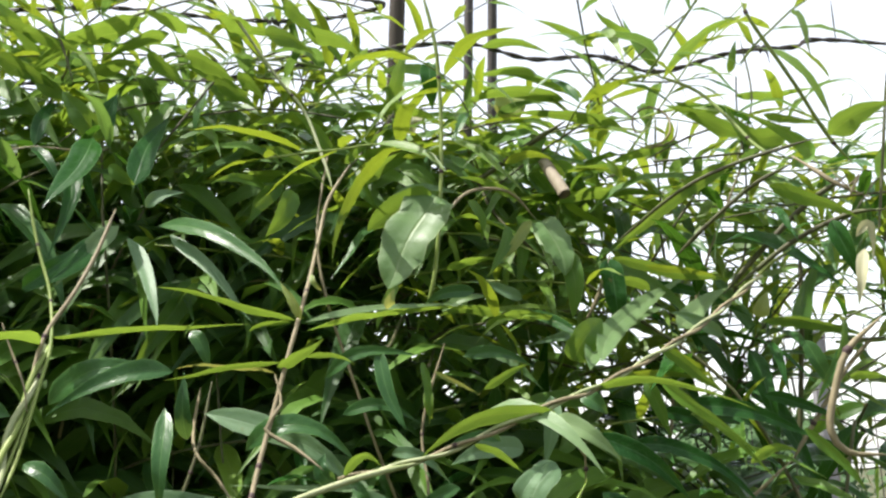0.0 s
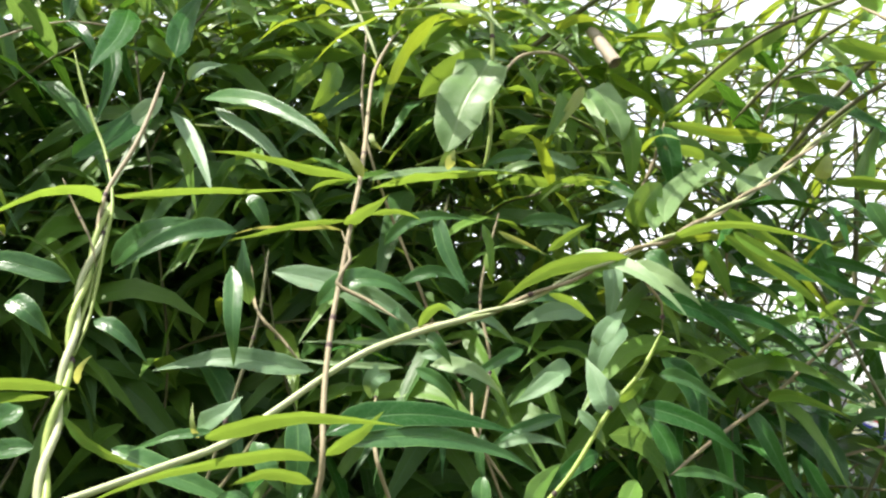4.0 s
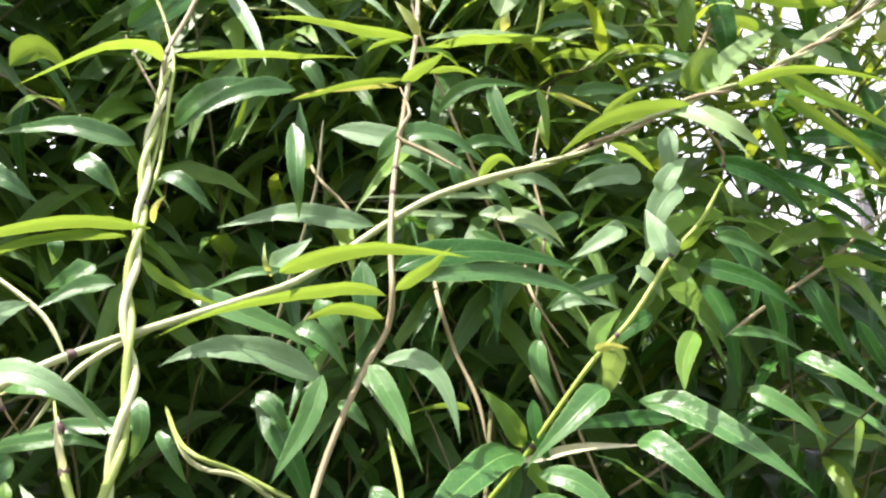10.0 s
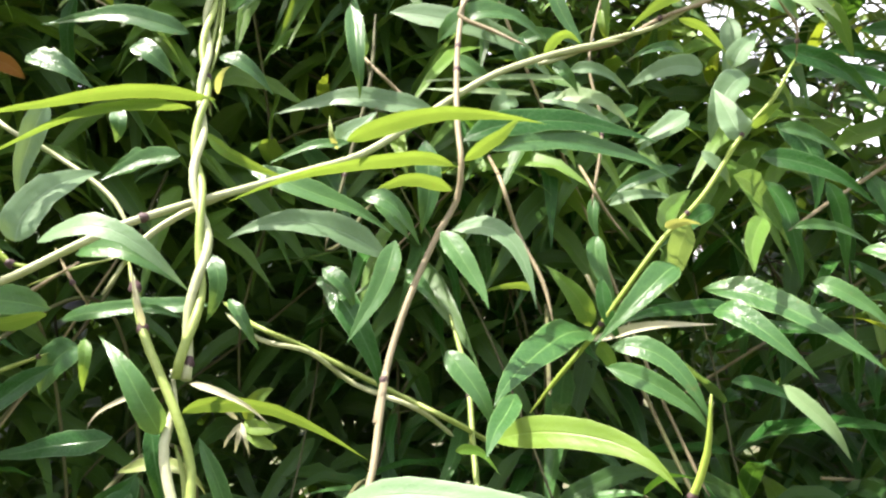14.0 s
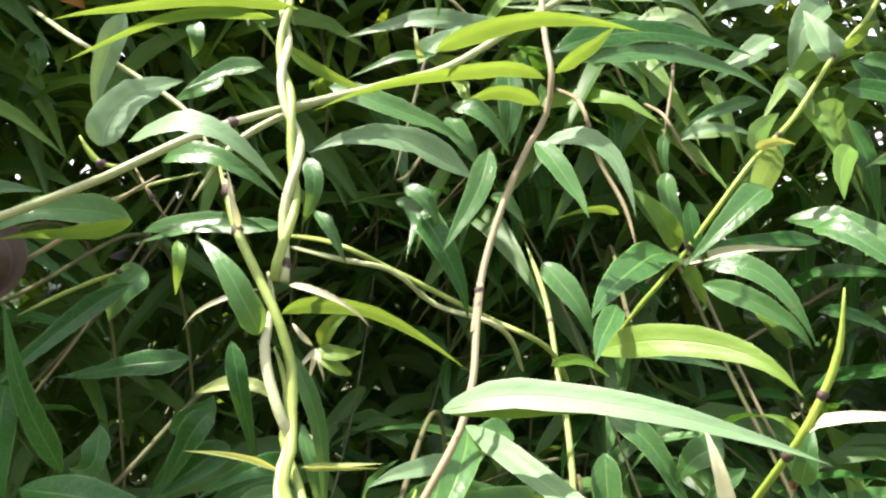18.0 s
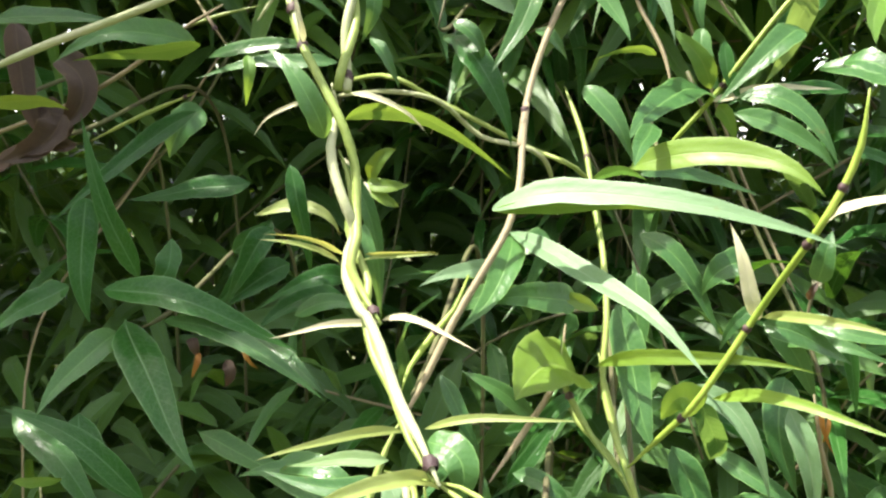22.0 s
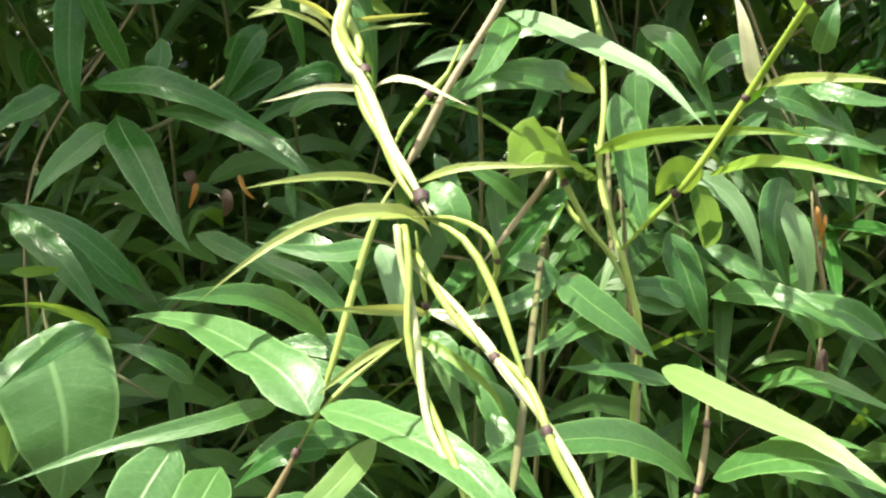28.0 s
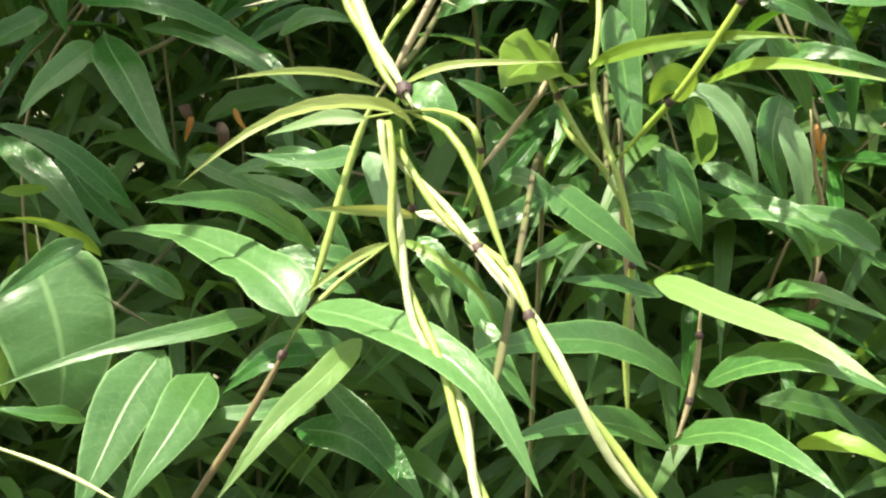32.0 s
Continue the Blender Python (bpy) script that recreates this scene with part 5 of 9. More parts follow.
leaf(vine, (0.0072, 0.4900, 1.4257), (-0.0107, 0.4785, 1.4142), (-0.0395, 0.4750, 1.3854), 0.0156, (-0.15, -0.85, 0.50), 'mature', ripple=0.11)
leaf(vine, (-0.0383, 0.4900, 1.3957), (-0.0472, 0.4840, 1.4137), (-0.0608, 0.4900, 1.4287), 0.0113, (-0.08, -1.00, -0.05), 'lit', ripple=0.11)

vine = thing('right_shoot', 'yellow-green young shoot with pairs of narrow leaves', 'vine', (-0.093, 0.520, 0))
stem(vine, [(-0.0927, 0.4000, 1.2177), (-0.083, 0.660, 1.208), (-0.103, 0.700, 0.609), (-0.093, 0.520, -0.02)], 0.0014, "dark", name="rootstock")
stem(vine, [(-0.0150, 0.3291, 1.3815), (-0.0170, 0.3295, 1.3620), (-0.0225, 0.3300, 1.3470), (-0.0300, 0.3320, 1.3320), (-0.0375, 0.3430, 1.3150), (-0.0450, 0.3535, 1.2980), (-0.0560, 0.3555, 1.2790), (-0.0680, 0.3570, 1.2600), (-0.0800, 0.3650, 1.2440), (-0.0920, 0.3730, 1.2280)], 0.00140, 'lime', nodes=(0.20, 0.33, 0.54, 0.78))
leaf(vine, (-0.0273, 0.3370, 1.3322), (-0.0327, 0.3345, 1.3379), (-0.0396, 0.3400, 1.3397), 0.0029, (-0.24, -0.97, -0.01), 'lit', ripple=0.11)
leaf(vine, (-0.0267, 0.3370, 1.3326), (-0.0184, 0.3145, 1.3428), (0.0004, 0.3000, 1.3439), 0.0052, (-0.68, -0.29, 0.67), 'straw', fold=0.3, ripple=0.11)
# live leaf in straw colour: strong light through it is put into the colour
leaf(vine, (-0.0434, 0.3580, 1.2949), (-0.0488, 0.3550, 1.3129), (-0.0541, 0.3600, 1.3324), 0.0062, (-0.27, -0.96, -0.03), 'straw', fold=0.2, ripple=0.11, blunt=0.6)
leaf(vine, (-0.0420, 0.3580, 1.2960), (-0.0258, 0.3300, 1.3002), (-0.0060, 0.3100, 1.2958), 0.0042, (-0.76, -0.57, 0.29), 'yellow', fold=0.4, ripple=0.11)
leaf(vine, (-0.0418, 0.3580, 1.2931), (-0.0262, 0.3550, 1.2887), (-0.0069, 0.3600, 1.2771), 0.0119, (0.22, -0.91, 0.36), 'mature', ripple=0.11)
leaf(vine, (-0.0253, 0.3600, 1.2960), (-0.0124, 0.3460, 1.2923), (0.0099, 0.3400, 1.2891), 0.0080, (-0.30, -0.73, 0.61), 'mature', ripple=0.11)
leaf(vine, (-0.0178, 0.3700, 1.3087), (-0.0164, 0.3660, 1.3191), (-0.0126, 0.3700, 1.3290), 0.0089, (-0.36, -0.93, 0.09), 'mature', ripple=0.11, blunt=0.6)
leaf(vine, (-0.0641, 0.3660, 1.2561), (-0.0722, 0.3590, 1.2633), (-0.0797, 0.3600, 1.2535), 0.0129, (0.34, -0.93, 0.12), 'lit', ripple=0.11, blunt=0.9)
leaf(vine, (-0.0586, 0.3660, 1.2610), (-0.0381, 0.3290, 1.2690), (-0.0083, 0.3000, 1.2645), 0.0054, (-0.69, -0.50, 0.53), 'fresh', fold=0.4, ripple=0.11)
leaf(vine, (-0.0610, 0.3700, 1.2529), (-0.0535, 0.3830, 1.2376), (-0.0512, 0.4040, 1.2228), 0.0103, (0.20, -0.68, -0.71), 'mature', ripple=0.11, blunt=0.8)
leaf(vine, (-0.1032, 0.4000, 1.2657), (-0.0673, 0.3660, 1.2793), (-0.0239, 0.3400, 1.2774), 0.0068, (-0.61, -0.79, 0.10), 'fresh', fold=0.3, ripple=0.11)
leaf(vine, (-0.0792, 0.4000, 1.3736), (-0.0862, 0.3760, 1.3644), (-0.0917, 0.3600, 1.3549), 0.0097, (0.24, -0.47, 0.85), 'mature', ripple=0.11)
leaf(vine, (-0.0894, 0.4000, 1.3545), (-0.0499, 0.3715, 1.3610), (-0.0215, 0.3510, 1.3429), 0.0134, (-0.49, -0.77, 0.40), 'fresh', fold=0.2, ripple=0.11, blunt=0.5)
leaf(vine, (-0.0368, 0.4400, 1.3798), (-0.0107, 0.4295, 1.3695), (0.0067, 0.4270, 1.3502), 0.0105, (-0.07, -0.95, 0.31), 'mature', ripple=0.11)
leaf(vine, (-0.1085, 0.4100, 1.3915), (-0.0972, 0.4010, 1.3773), (-0.0876, 0.4000, 1.3567), 0.0116, (0.18, -0.91, 0.37), 'mature', fold=0.2, ripple=0.11)
leaf(vine, (-0.0826, 0.4200, 1.3513), (-0.0574, 0.4265, 1.3513), (-0.0216, 0.4410, 1.3395), 0.0086, (0.37, -0.81, 0.46), 'mature', ripple=0.11)
leaf(vine, (-0.1061, 0.4100, 1.3481), (-0.0943, 0.3795, 1.3532), (-0.0864, 0.3570, 1.3496), 0.0044, (-0.93, -0.35, -0.07), 'lit', ripple=0.11)

vine = thing('joint_vine', 'tan jointed stems rising among the leaves', 'vine', (-0.085, 0.500, 0))
stem(vine, [(-0.0846, 0.3800, 1.1900), (-0.075, 0.640, 1.180), (-0.095, 0.680, 0.595), (-0.085, 0.500, -0.02)], 0.0014, "dark", name="rootstock")
stem(vine, [(-0.1142, 0.5300, 1.4025), (-0.1044, 0.5040, 1.3701), (-0.1007, 0.4700, 1.3376), (-0.0978, 0.4400, 1.3131), (-0.0976, 0.4150, 1.2857), (-0.1001, 0.4000, 1.2592), (-0.0962, 0.3850, 1.2397), (-0.0916, 0.3730, 1.2270), (-0.0863, 0.3700, 1.2080), (-0.0835, 0.3650, 1.1922), (-0.0857, 0.3600, 1.1588), (-0.0840, 0.3500, 1.1189)], 0.00145, 'green', nodes=(0.17, 0.80))
stem(vine, [(-0.1182, 0.4000, 1.2797), (-0.1193, 0.3950, 1.2650), (-0.1154, 0.3900, 1.2546), (-0.1045, 0.3850, 1.2358), (-0.0933, 0.3730, 1.2241)], 0.00145, 'green', nodes=(0.45,))
stem(vine, [(-0.1015, 0.4100, 1.2699), (-0.0960, 0.4050, 1.2442), (-0.0895, 0.3950, 1.2175)], 0.00136, 'green')
stem(vine, [(-0.0886, 0.3900, 1.2231), (-0.0846, 0.3850, 1.1888), (-0.0823, 0.3800, 1.1590), (-0.0843, 0.3700, 1.1255)], 0.00176, 'tan', nodes=(0.33, 0.6))
stem(vine, [(-0.0592, 0.3400, 1.1777), (-0.0592, 0.3400, 1.1590), (-0.0622, 0.3350, 1.1393), (-0.0685, 0.3300, 1.1195)], 0.00136, 'tan', nodes=(0.2, 0.65))
stem(vine, [(-0.1492, 0.3600, 1.2253), (-0.1363, 0.3800, 1.2392), (-0.1211, 0.4000, 1.2593), (-0.1164, 0.4200, 1.2810)], 0.00144, 'tan')
stem(vine, [(-0.1173, 0.4200, 1.2529), (-0.1119, 0.4100, 1.2382), (-0.0967, 0.4000, 1.2241), (-0.0847, 0.3850, 1.2040)], 0.00144, 'green', nodes=(0.05,))
leaf(vine, (-0.0931, 0.4100, 1.2927), (-0.0862, 0.3895, 1.2573), (-0.0806, 0.3770, 1.2347), 0.0151, (-0.09, -0.87, 0.48), 'mature', fold=0.15, ripple=0.11, blunt=0.5)
leaf(vine, (-0.0709, 0.3900, 1.2330), (-0.0603, 0.3810, 1.2100), (-0.0534, 0.3800, 1.1880), 0.0147, (-0.06, -0.98, 0.20), 'mature', fold=0.2, ripple=0.11)
leaf(vine, (-0.0605, 0.3800, 1.2554), (-0.0558, 0.3860, 1.2407), (-0.0527, 0.4000, 1.2237), 0.0092, (0.13, -0.85, -0.51), 'mature', ripple=0.11, blunt=0.7)
leaf(vine, (-0.1179, 0.3520, 1.2211), (-0.0989, 0.3445, 1.2079), (-0.0790, 0.3450, 1.1897), 0.0153, (0.30, -0.78, 0.55), 'mature', fold=0.1, ripple=0.11, blunt=0.7)
leaf(vine, (-0.1190, 0.3700, 1.2154), (-0.1399, 0.3610, 1.2061), (-0.1661, 0.3600, 1.1988), 0.0098, (-0.04, -0.80, 0.60), 'mature', ripple=0.11)
leaf(vine, (-0.0890, 0.3600, 1.2045), (-0.1121, 0.3410, 1.2017), (-0.1380, 0.3300, 1.1905), 0.0085, (0.20, -0.66, 0.73), 'mature', ripple=0.11)
leaf(vine, (-0.0833, 0.3800, 1.2063), (-0.0759, 0.3760, 1.2036), (-0.0635, 0.3800, 1.2003), 0.0101, (0.14, -0.87, 0.48), 'mature', ripple=0.11, blunt=0.6)
leaf(vine, (-0.0764, 0.3440, 1.1866), (-0.0508, 0.2930, 1.1891), (-0.0216, 0.2500, 1.1824), 0.0112, (-0.46, -0.30, 0.84), 'soft', fold=0.12, ripple=0.11, blunt=0.6)
leaf(vine, (-0.0675, 0.3110, 1.1543), (-0.1071, 0.2765, 1.1855), (-0.1465, 0.2500, 1.1851), 0.0147, (0.59, -0.41, 0.70), 'mature', ripple=0.11, blunt=0.5)
leaf(vine, (-0.0740, 0.3000, 1.1348), (-0.1030, 0.2710, 1.1594), (-0.1347, 0.2500, 1.1577), 0.0133, (0.54, -0.30, 0.78), 'mature', ripple=0.11)
leaf(vine, (-0.0618, 0.3100, 1.1568), (-0.0420, 0.2810, 1.1781), (-0.0133, 0.2600, 1.1748), 0.0138, (-0.59, -0.31, 0.74), 'mature', ripple=0.11)
leaf(vine, (-0.0761, 0.3000, 1.1364), (-0.0585, 0.2560, 1.1638), (-0.0405, 0.2200, 1.1633), 0.0133, (-0.57, 0.03, 0.82), 'mature', fold=0.2, ripple=0.11)
leaf(vine, (-0.0306, 0.3000, 1.1401), (-0.0185, 0.2860, 1.1467), (-0.0024, 0.2800, 1.1425), 0.0096, (-0.30, -0.31, 0.90), 'fresh', ripple=0.11)
leaf(vine, (-0.0489, 0.4200, 1.2212), (-0.0258, 0.4060, 1.2106), (-0.0044, 0.4000, 1.1965), 0.0097, (-0.11, -0.86, 0.50), 'mature', ripple=0.11)
leaf(vine, (-0.0485, 0.4000, 1.2012), (-0.0185, 0.3760, 1.2066), (0.0158, 0.3600, 1.1873), 0.0129, (-0.27, -0.67, 0.69), 'mature', fold=0.3, ripple=0.11)
leaf(vine, (-0.0306, 0.3800, 1.1642), (-0.0163, 0.3510, 1.1799), (0.0126, 0.3300, 1.1739), 0.0101, (-0.52, -0.30, 0.80), 'mature', fold=0.3, ripple=0.11)
leaf(vine, (0.0134, 0.4200, 1.1989), (0.0057, 0.4160, 1.1877), (0.0028, 0.4200, 1.1757), 0.0182, (-0.46, -0.86, 0.21), 'mature', ripple=0.11, blunt=0.6)
leaf(vine, (-0.0071, 0.4500, 1.2498), (-0.0127, 0.4360, 1.2270), (-0.0052, 0.4300, 1.1953), 0.0161, (-0.16, -0.93, 0.33), 'mature', ripple=0.11, blunt=0.5)
leaf(vine, (-0.0159, 0.4500, 1.2792), (-0.0022, 0.4460, 1.2581), (0.0085, 0.4500, 1.2362), 0.0117, (-0.10, -0.99, -0.05), 'mature', ripple=0.11)
leaf(vine, (-0.0072, 0.4600, 1.2656), (0.0041, 0.4360, 1.2714), (0.0362, 0.4200, 1.2616), 0.0099, (-0.54, -0.64, 0.55), 'mature', ripple=0.11)
leaf(vine, (-0.1449, 0.4000, 1.2343), (-0.1297, 0.4010, 1.2392), (-0.1159, 0.4100, 1.2510), 0.0074, (0.11, -0.93, 0.36), 'dark', ripple=0.11)
leaf(vine, (-0.1430, 0.3900, 1.2115), (-0.1295, 0.3960, 1.2297), (-0.1158, 0.4100, 1.2421), 0.0082, (0.10, -0.87, 0.48), 'dark', ripple=0.11)
leaf(vine, (-0.1123, 0.4000, 1.2616), (-0.1270, 0.3800, 1.2691), (-0.1384, 0.3600, 1.2602), 0.0327, (0.49, -0.35, 0.80), 'fresh', blunt=.7, ripple=0.11)
leaf(vine, (-0.1505, 0.3600, 1.2074), (-0.1500, 0.3560, 1.2213), (-0.1515, 0.3600, 1.2277), 0.0037, (0.27, -0.96, 0.01), 'mature', ripple=0.11)

# many blades here take the darkened copy for the shade they hang in
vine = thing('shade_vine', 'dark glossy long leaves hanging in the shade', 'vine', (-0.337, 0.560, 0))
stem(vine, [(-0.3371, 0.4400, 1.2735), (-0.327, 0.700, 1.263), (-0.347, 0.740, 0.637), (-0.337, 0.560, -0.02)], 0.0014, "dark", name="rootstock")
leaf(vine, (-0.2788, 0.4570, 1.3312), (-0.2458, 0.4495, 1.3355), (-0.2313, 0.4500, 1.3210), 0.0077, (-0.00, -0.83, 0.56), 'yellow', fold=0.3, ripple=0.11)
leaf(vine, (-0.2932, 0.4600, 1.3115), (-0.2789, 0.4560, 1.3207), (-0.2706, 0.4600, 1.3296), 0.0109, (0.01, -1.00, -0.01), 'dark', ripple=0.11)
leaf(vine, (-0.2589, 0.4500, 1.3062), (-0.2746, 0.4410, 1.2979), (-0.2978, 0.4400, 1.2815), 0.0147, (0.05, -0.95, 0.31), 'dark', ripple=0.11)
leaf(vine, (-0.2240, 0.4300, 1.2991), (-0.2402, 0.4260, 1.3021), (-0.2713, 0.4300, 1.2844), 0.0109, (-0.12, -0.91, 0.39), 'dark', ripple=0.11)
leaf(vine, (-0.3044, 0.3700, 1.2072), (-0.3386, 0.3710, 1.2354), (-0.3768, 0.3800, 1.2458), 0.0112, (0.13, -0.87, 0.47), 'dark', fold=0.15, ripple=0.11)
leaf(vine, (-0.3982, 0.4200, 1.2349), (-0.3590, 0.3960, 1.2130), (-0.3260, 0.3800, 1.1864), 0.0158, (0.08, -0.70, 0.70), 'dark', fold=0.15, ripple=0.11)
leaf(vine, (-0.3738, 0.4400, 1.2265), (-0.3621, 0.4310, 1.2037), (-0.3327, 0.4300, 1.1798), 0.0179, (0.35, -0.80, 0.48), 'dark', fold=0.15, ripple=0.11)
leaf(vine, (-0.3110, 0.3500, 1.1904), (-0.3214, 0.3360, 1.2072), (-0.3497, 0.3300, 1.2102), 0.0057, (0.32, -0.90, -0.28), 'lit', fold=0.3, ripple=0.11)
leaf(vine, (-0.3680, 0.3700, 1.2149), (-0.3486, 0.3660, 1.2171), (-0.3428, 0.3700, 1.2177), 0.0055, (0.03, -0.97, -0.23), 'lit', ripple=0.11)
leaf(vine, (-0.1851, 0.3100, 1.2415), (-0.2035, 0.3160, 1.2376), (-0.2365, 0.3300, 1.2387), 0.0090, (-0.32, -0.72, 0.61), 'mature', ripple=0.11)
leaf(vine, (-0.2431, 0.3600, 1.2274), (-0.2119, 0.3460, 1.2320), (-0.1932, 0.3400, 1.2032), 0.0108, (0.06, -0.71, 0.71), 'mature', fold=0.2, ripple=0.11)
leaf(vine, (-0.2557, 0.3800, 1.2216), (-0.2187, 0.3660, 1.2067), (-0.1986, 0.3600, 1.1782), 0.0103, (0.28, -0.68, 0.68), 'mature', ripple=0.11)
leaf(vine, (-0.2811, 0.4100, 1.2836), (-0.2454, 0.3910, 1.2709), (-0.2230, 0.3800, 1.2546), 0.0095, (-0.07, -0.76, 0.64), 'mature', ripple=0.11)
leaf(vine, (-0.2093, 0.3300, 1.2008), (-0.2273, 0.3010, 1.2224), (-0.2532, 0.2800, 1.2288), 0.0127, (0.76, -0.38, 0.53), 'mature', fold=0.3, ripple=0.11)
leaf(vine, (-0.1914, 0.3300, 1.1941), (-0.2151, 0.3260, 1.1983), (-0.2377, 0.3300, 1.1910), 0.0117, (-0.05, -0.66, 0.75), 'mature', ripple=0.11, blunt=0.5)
leaf(vine, (-0.1852, 0.3200, 1.2402), (-0.1776, 0.3110, 1.2250), (-0.1760, 0.3100, 1.2063), 0.0097, (0.24, -0.91, 0.33), 'sheen', ripple=0.11, blunt=0.5)
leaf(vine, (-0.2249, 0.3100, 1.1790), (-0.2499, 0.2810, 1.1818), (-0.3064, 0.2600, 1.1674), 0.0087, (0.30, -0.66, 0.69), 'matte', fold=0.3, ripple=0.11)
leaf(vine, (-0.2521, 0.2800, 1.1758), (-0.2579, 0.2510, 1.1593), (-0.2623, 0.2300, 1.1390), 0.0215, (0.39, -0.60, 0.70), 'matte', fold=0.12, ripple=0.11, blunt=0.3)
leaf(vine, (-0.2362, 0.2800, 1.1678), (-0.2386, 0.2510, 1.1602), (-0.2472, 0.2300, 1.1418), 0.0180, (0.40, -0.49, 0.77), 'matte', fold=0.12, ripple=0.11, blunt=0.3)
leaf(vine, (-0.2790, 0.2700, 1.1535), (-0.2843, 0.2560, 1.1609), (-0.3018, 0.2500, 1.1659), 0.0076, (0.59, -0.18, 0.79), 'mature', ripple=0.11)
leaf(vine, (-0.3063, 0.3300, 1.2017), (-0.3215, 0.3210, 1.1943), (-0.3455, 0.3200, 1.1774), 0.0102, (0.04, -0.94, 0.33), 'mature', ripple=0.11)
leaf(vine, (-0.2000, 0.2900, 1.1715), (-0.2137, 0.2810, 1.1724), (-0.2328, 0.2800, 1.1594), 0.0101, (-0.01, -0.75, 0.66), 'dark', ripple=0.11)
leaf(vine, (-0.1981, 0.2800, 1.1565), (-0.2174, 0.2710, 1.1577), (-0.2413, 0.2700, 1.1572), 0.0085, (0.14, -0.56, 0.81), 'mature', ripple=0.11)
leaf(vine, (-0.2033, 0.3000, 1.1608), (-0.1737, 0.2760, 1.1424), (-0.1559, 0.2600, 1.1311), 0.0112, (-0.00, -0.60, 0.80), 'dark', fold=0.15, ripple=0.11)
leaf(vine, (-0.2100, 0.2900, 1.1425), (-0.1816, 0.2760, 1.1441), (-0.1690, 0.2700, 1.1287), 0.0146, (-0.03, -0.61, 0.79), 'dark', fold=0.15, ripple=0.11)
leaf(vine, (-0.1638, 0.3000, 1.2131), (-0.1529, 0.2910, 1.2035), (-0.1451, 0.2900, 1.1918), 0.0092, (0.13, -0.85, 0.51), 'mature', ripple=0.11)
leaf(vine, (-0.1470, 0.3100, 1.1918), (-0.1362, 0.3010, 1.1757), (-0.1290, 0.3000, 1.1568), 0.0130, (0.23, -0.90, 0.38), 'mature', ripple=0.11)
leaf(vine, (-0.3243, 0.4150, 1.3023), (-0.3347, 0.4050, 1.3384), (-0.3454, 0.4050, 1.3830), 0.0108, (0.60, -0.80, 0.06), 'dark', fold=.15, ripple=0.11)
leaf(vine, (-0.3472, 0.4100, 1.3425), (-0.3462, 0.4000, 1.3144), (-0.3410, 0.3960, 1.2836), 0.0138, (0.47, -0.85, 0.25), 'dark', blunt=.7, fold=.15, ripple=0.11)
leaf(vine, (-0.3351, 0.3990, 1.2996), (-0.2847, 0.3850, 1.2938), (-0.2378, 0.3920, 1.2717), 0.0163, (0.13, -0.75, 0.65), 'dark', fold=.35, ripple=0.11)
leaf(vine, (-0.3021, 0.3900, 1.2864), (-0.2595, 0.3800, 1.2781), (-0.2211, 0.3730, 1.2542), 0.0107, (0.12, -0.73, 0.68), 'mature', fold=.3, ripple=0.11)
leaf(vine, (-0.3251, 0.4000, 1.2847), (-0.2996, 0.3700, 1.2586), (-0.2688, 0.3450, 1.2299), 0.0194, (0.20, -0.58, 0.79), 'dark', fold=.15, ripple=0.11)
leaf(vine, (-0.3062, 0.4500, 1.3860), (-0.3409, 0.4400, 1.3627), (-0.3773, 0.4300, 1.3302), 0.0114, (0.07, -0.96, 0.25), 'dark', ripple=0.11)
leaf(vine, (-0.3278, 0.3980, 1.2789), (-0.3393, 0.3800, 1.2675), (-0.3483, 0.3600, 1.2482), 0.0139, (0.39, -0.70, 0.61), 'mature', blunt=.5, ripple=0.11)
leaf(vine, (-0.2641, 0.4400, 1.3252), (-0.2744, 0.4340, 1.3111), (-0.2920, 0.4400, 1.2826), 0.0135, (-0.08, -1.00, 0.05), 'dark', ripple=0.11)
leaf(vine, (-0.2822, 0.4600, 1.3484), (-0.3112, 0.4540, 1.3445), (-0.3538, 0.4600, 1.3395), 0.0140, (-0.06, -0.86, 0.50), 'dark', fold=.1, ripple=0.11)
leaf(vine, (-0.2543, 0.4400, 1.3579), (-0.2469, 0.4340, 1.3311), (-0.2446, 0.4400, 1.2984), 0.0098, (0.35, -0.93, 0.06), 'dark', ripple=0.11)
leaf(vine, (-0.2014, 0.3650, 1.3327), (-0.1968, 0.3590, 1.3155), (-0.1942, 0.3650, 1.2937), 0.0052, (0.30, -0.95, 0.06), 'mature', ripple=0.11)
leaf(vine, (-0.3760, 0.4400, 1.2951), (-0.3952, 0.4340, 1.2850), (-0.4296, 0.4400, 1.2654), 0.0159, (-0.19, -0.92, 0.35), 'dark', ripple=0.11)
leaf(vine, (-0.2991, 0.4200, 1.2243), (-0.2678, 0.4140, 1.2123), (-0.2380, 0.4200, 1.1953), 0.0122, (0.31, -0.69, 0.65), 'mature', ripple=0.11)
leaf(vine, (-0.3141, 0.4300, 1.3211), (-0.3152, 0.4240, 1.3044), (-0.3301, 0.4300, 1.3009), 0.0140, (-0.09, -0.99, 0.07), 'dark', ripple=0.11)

vine = thing('crest_vine', 'sunlit arching shoots along the top of the hedge', 'vine', (-0.043, 0.740, 0))
stem(vine, [(-0.0431, 0.6200, 1.6321), (-0.033, 0.880, 1.622), (-0.053, 0.920, 0.816), (-0.043, 0.740, -0.02)], 0.0014, "dark", name="rootstock")
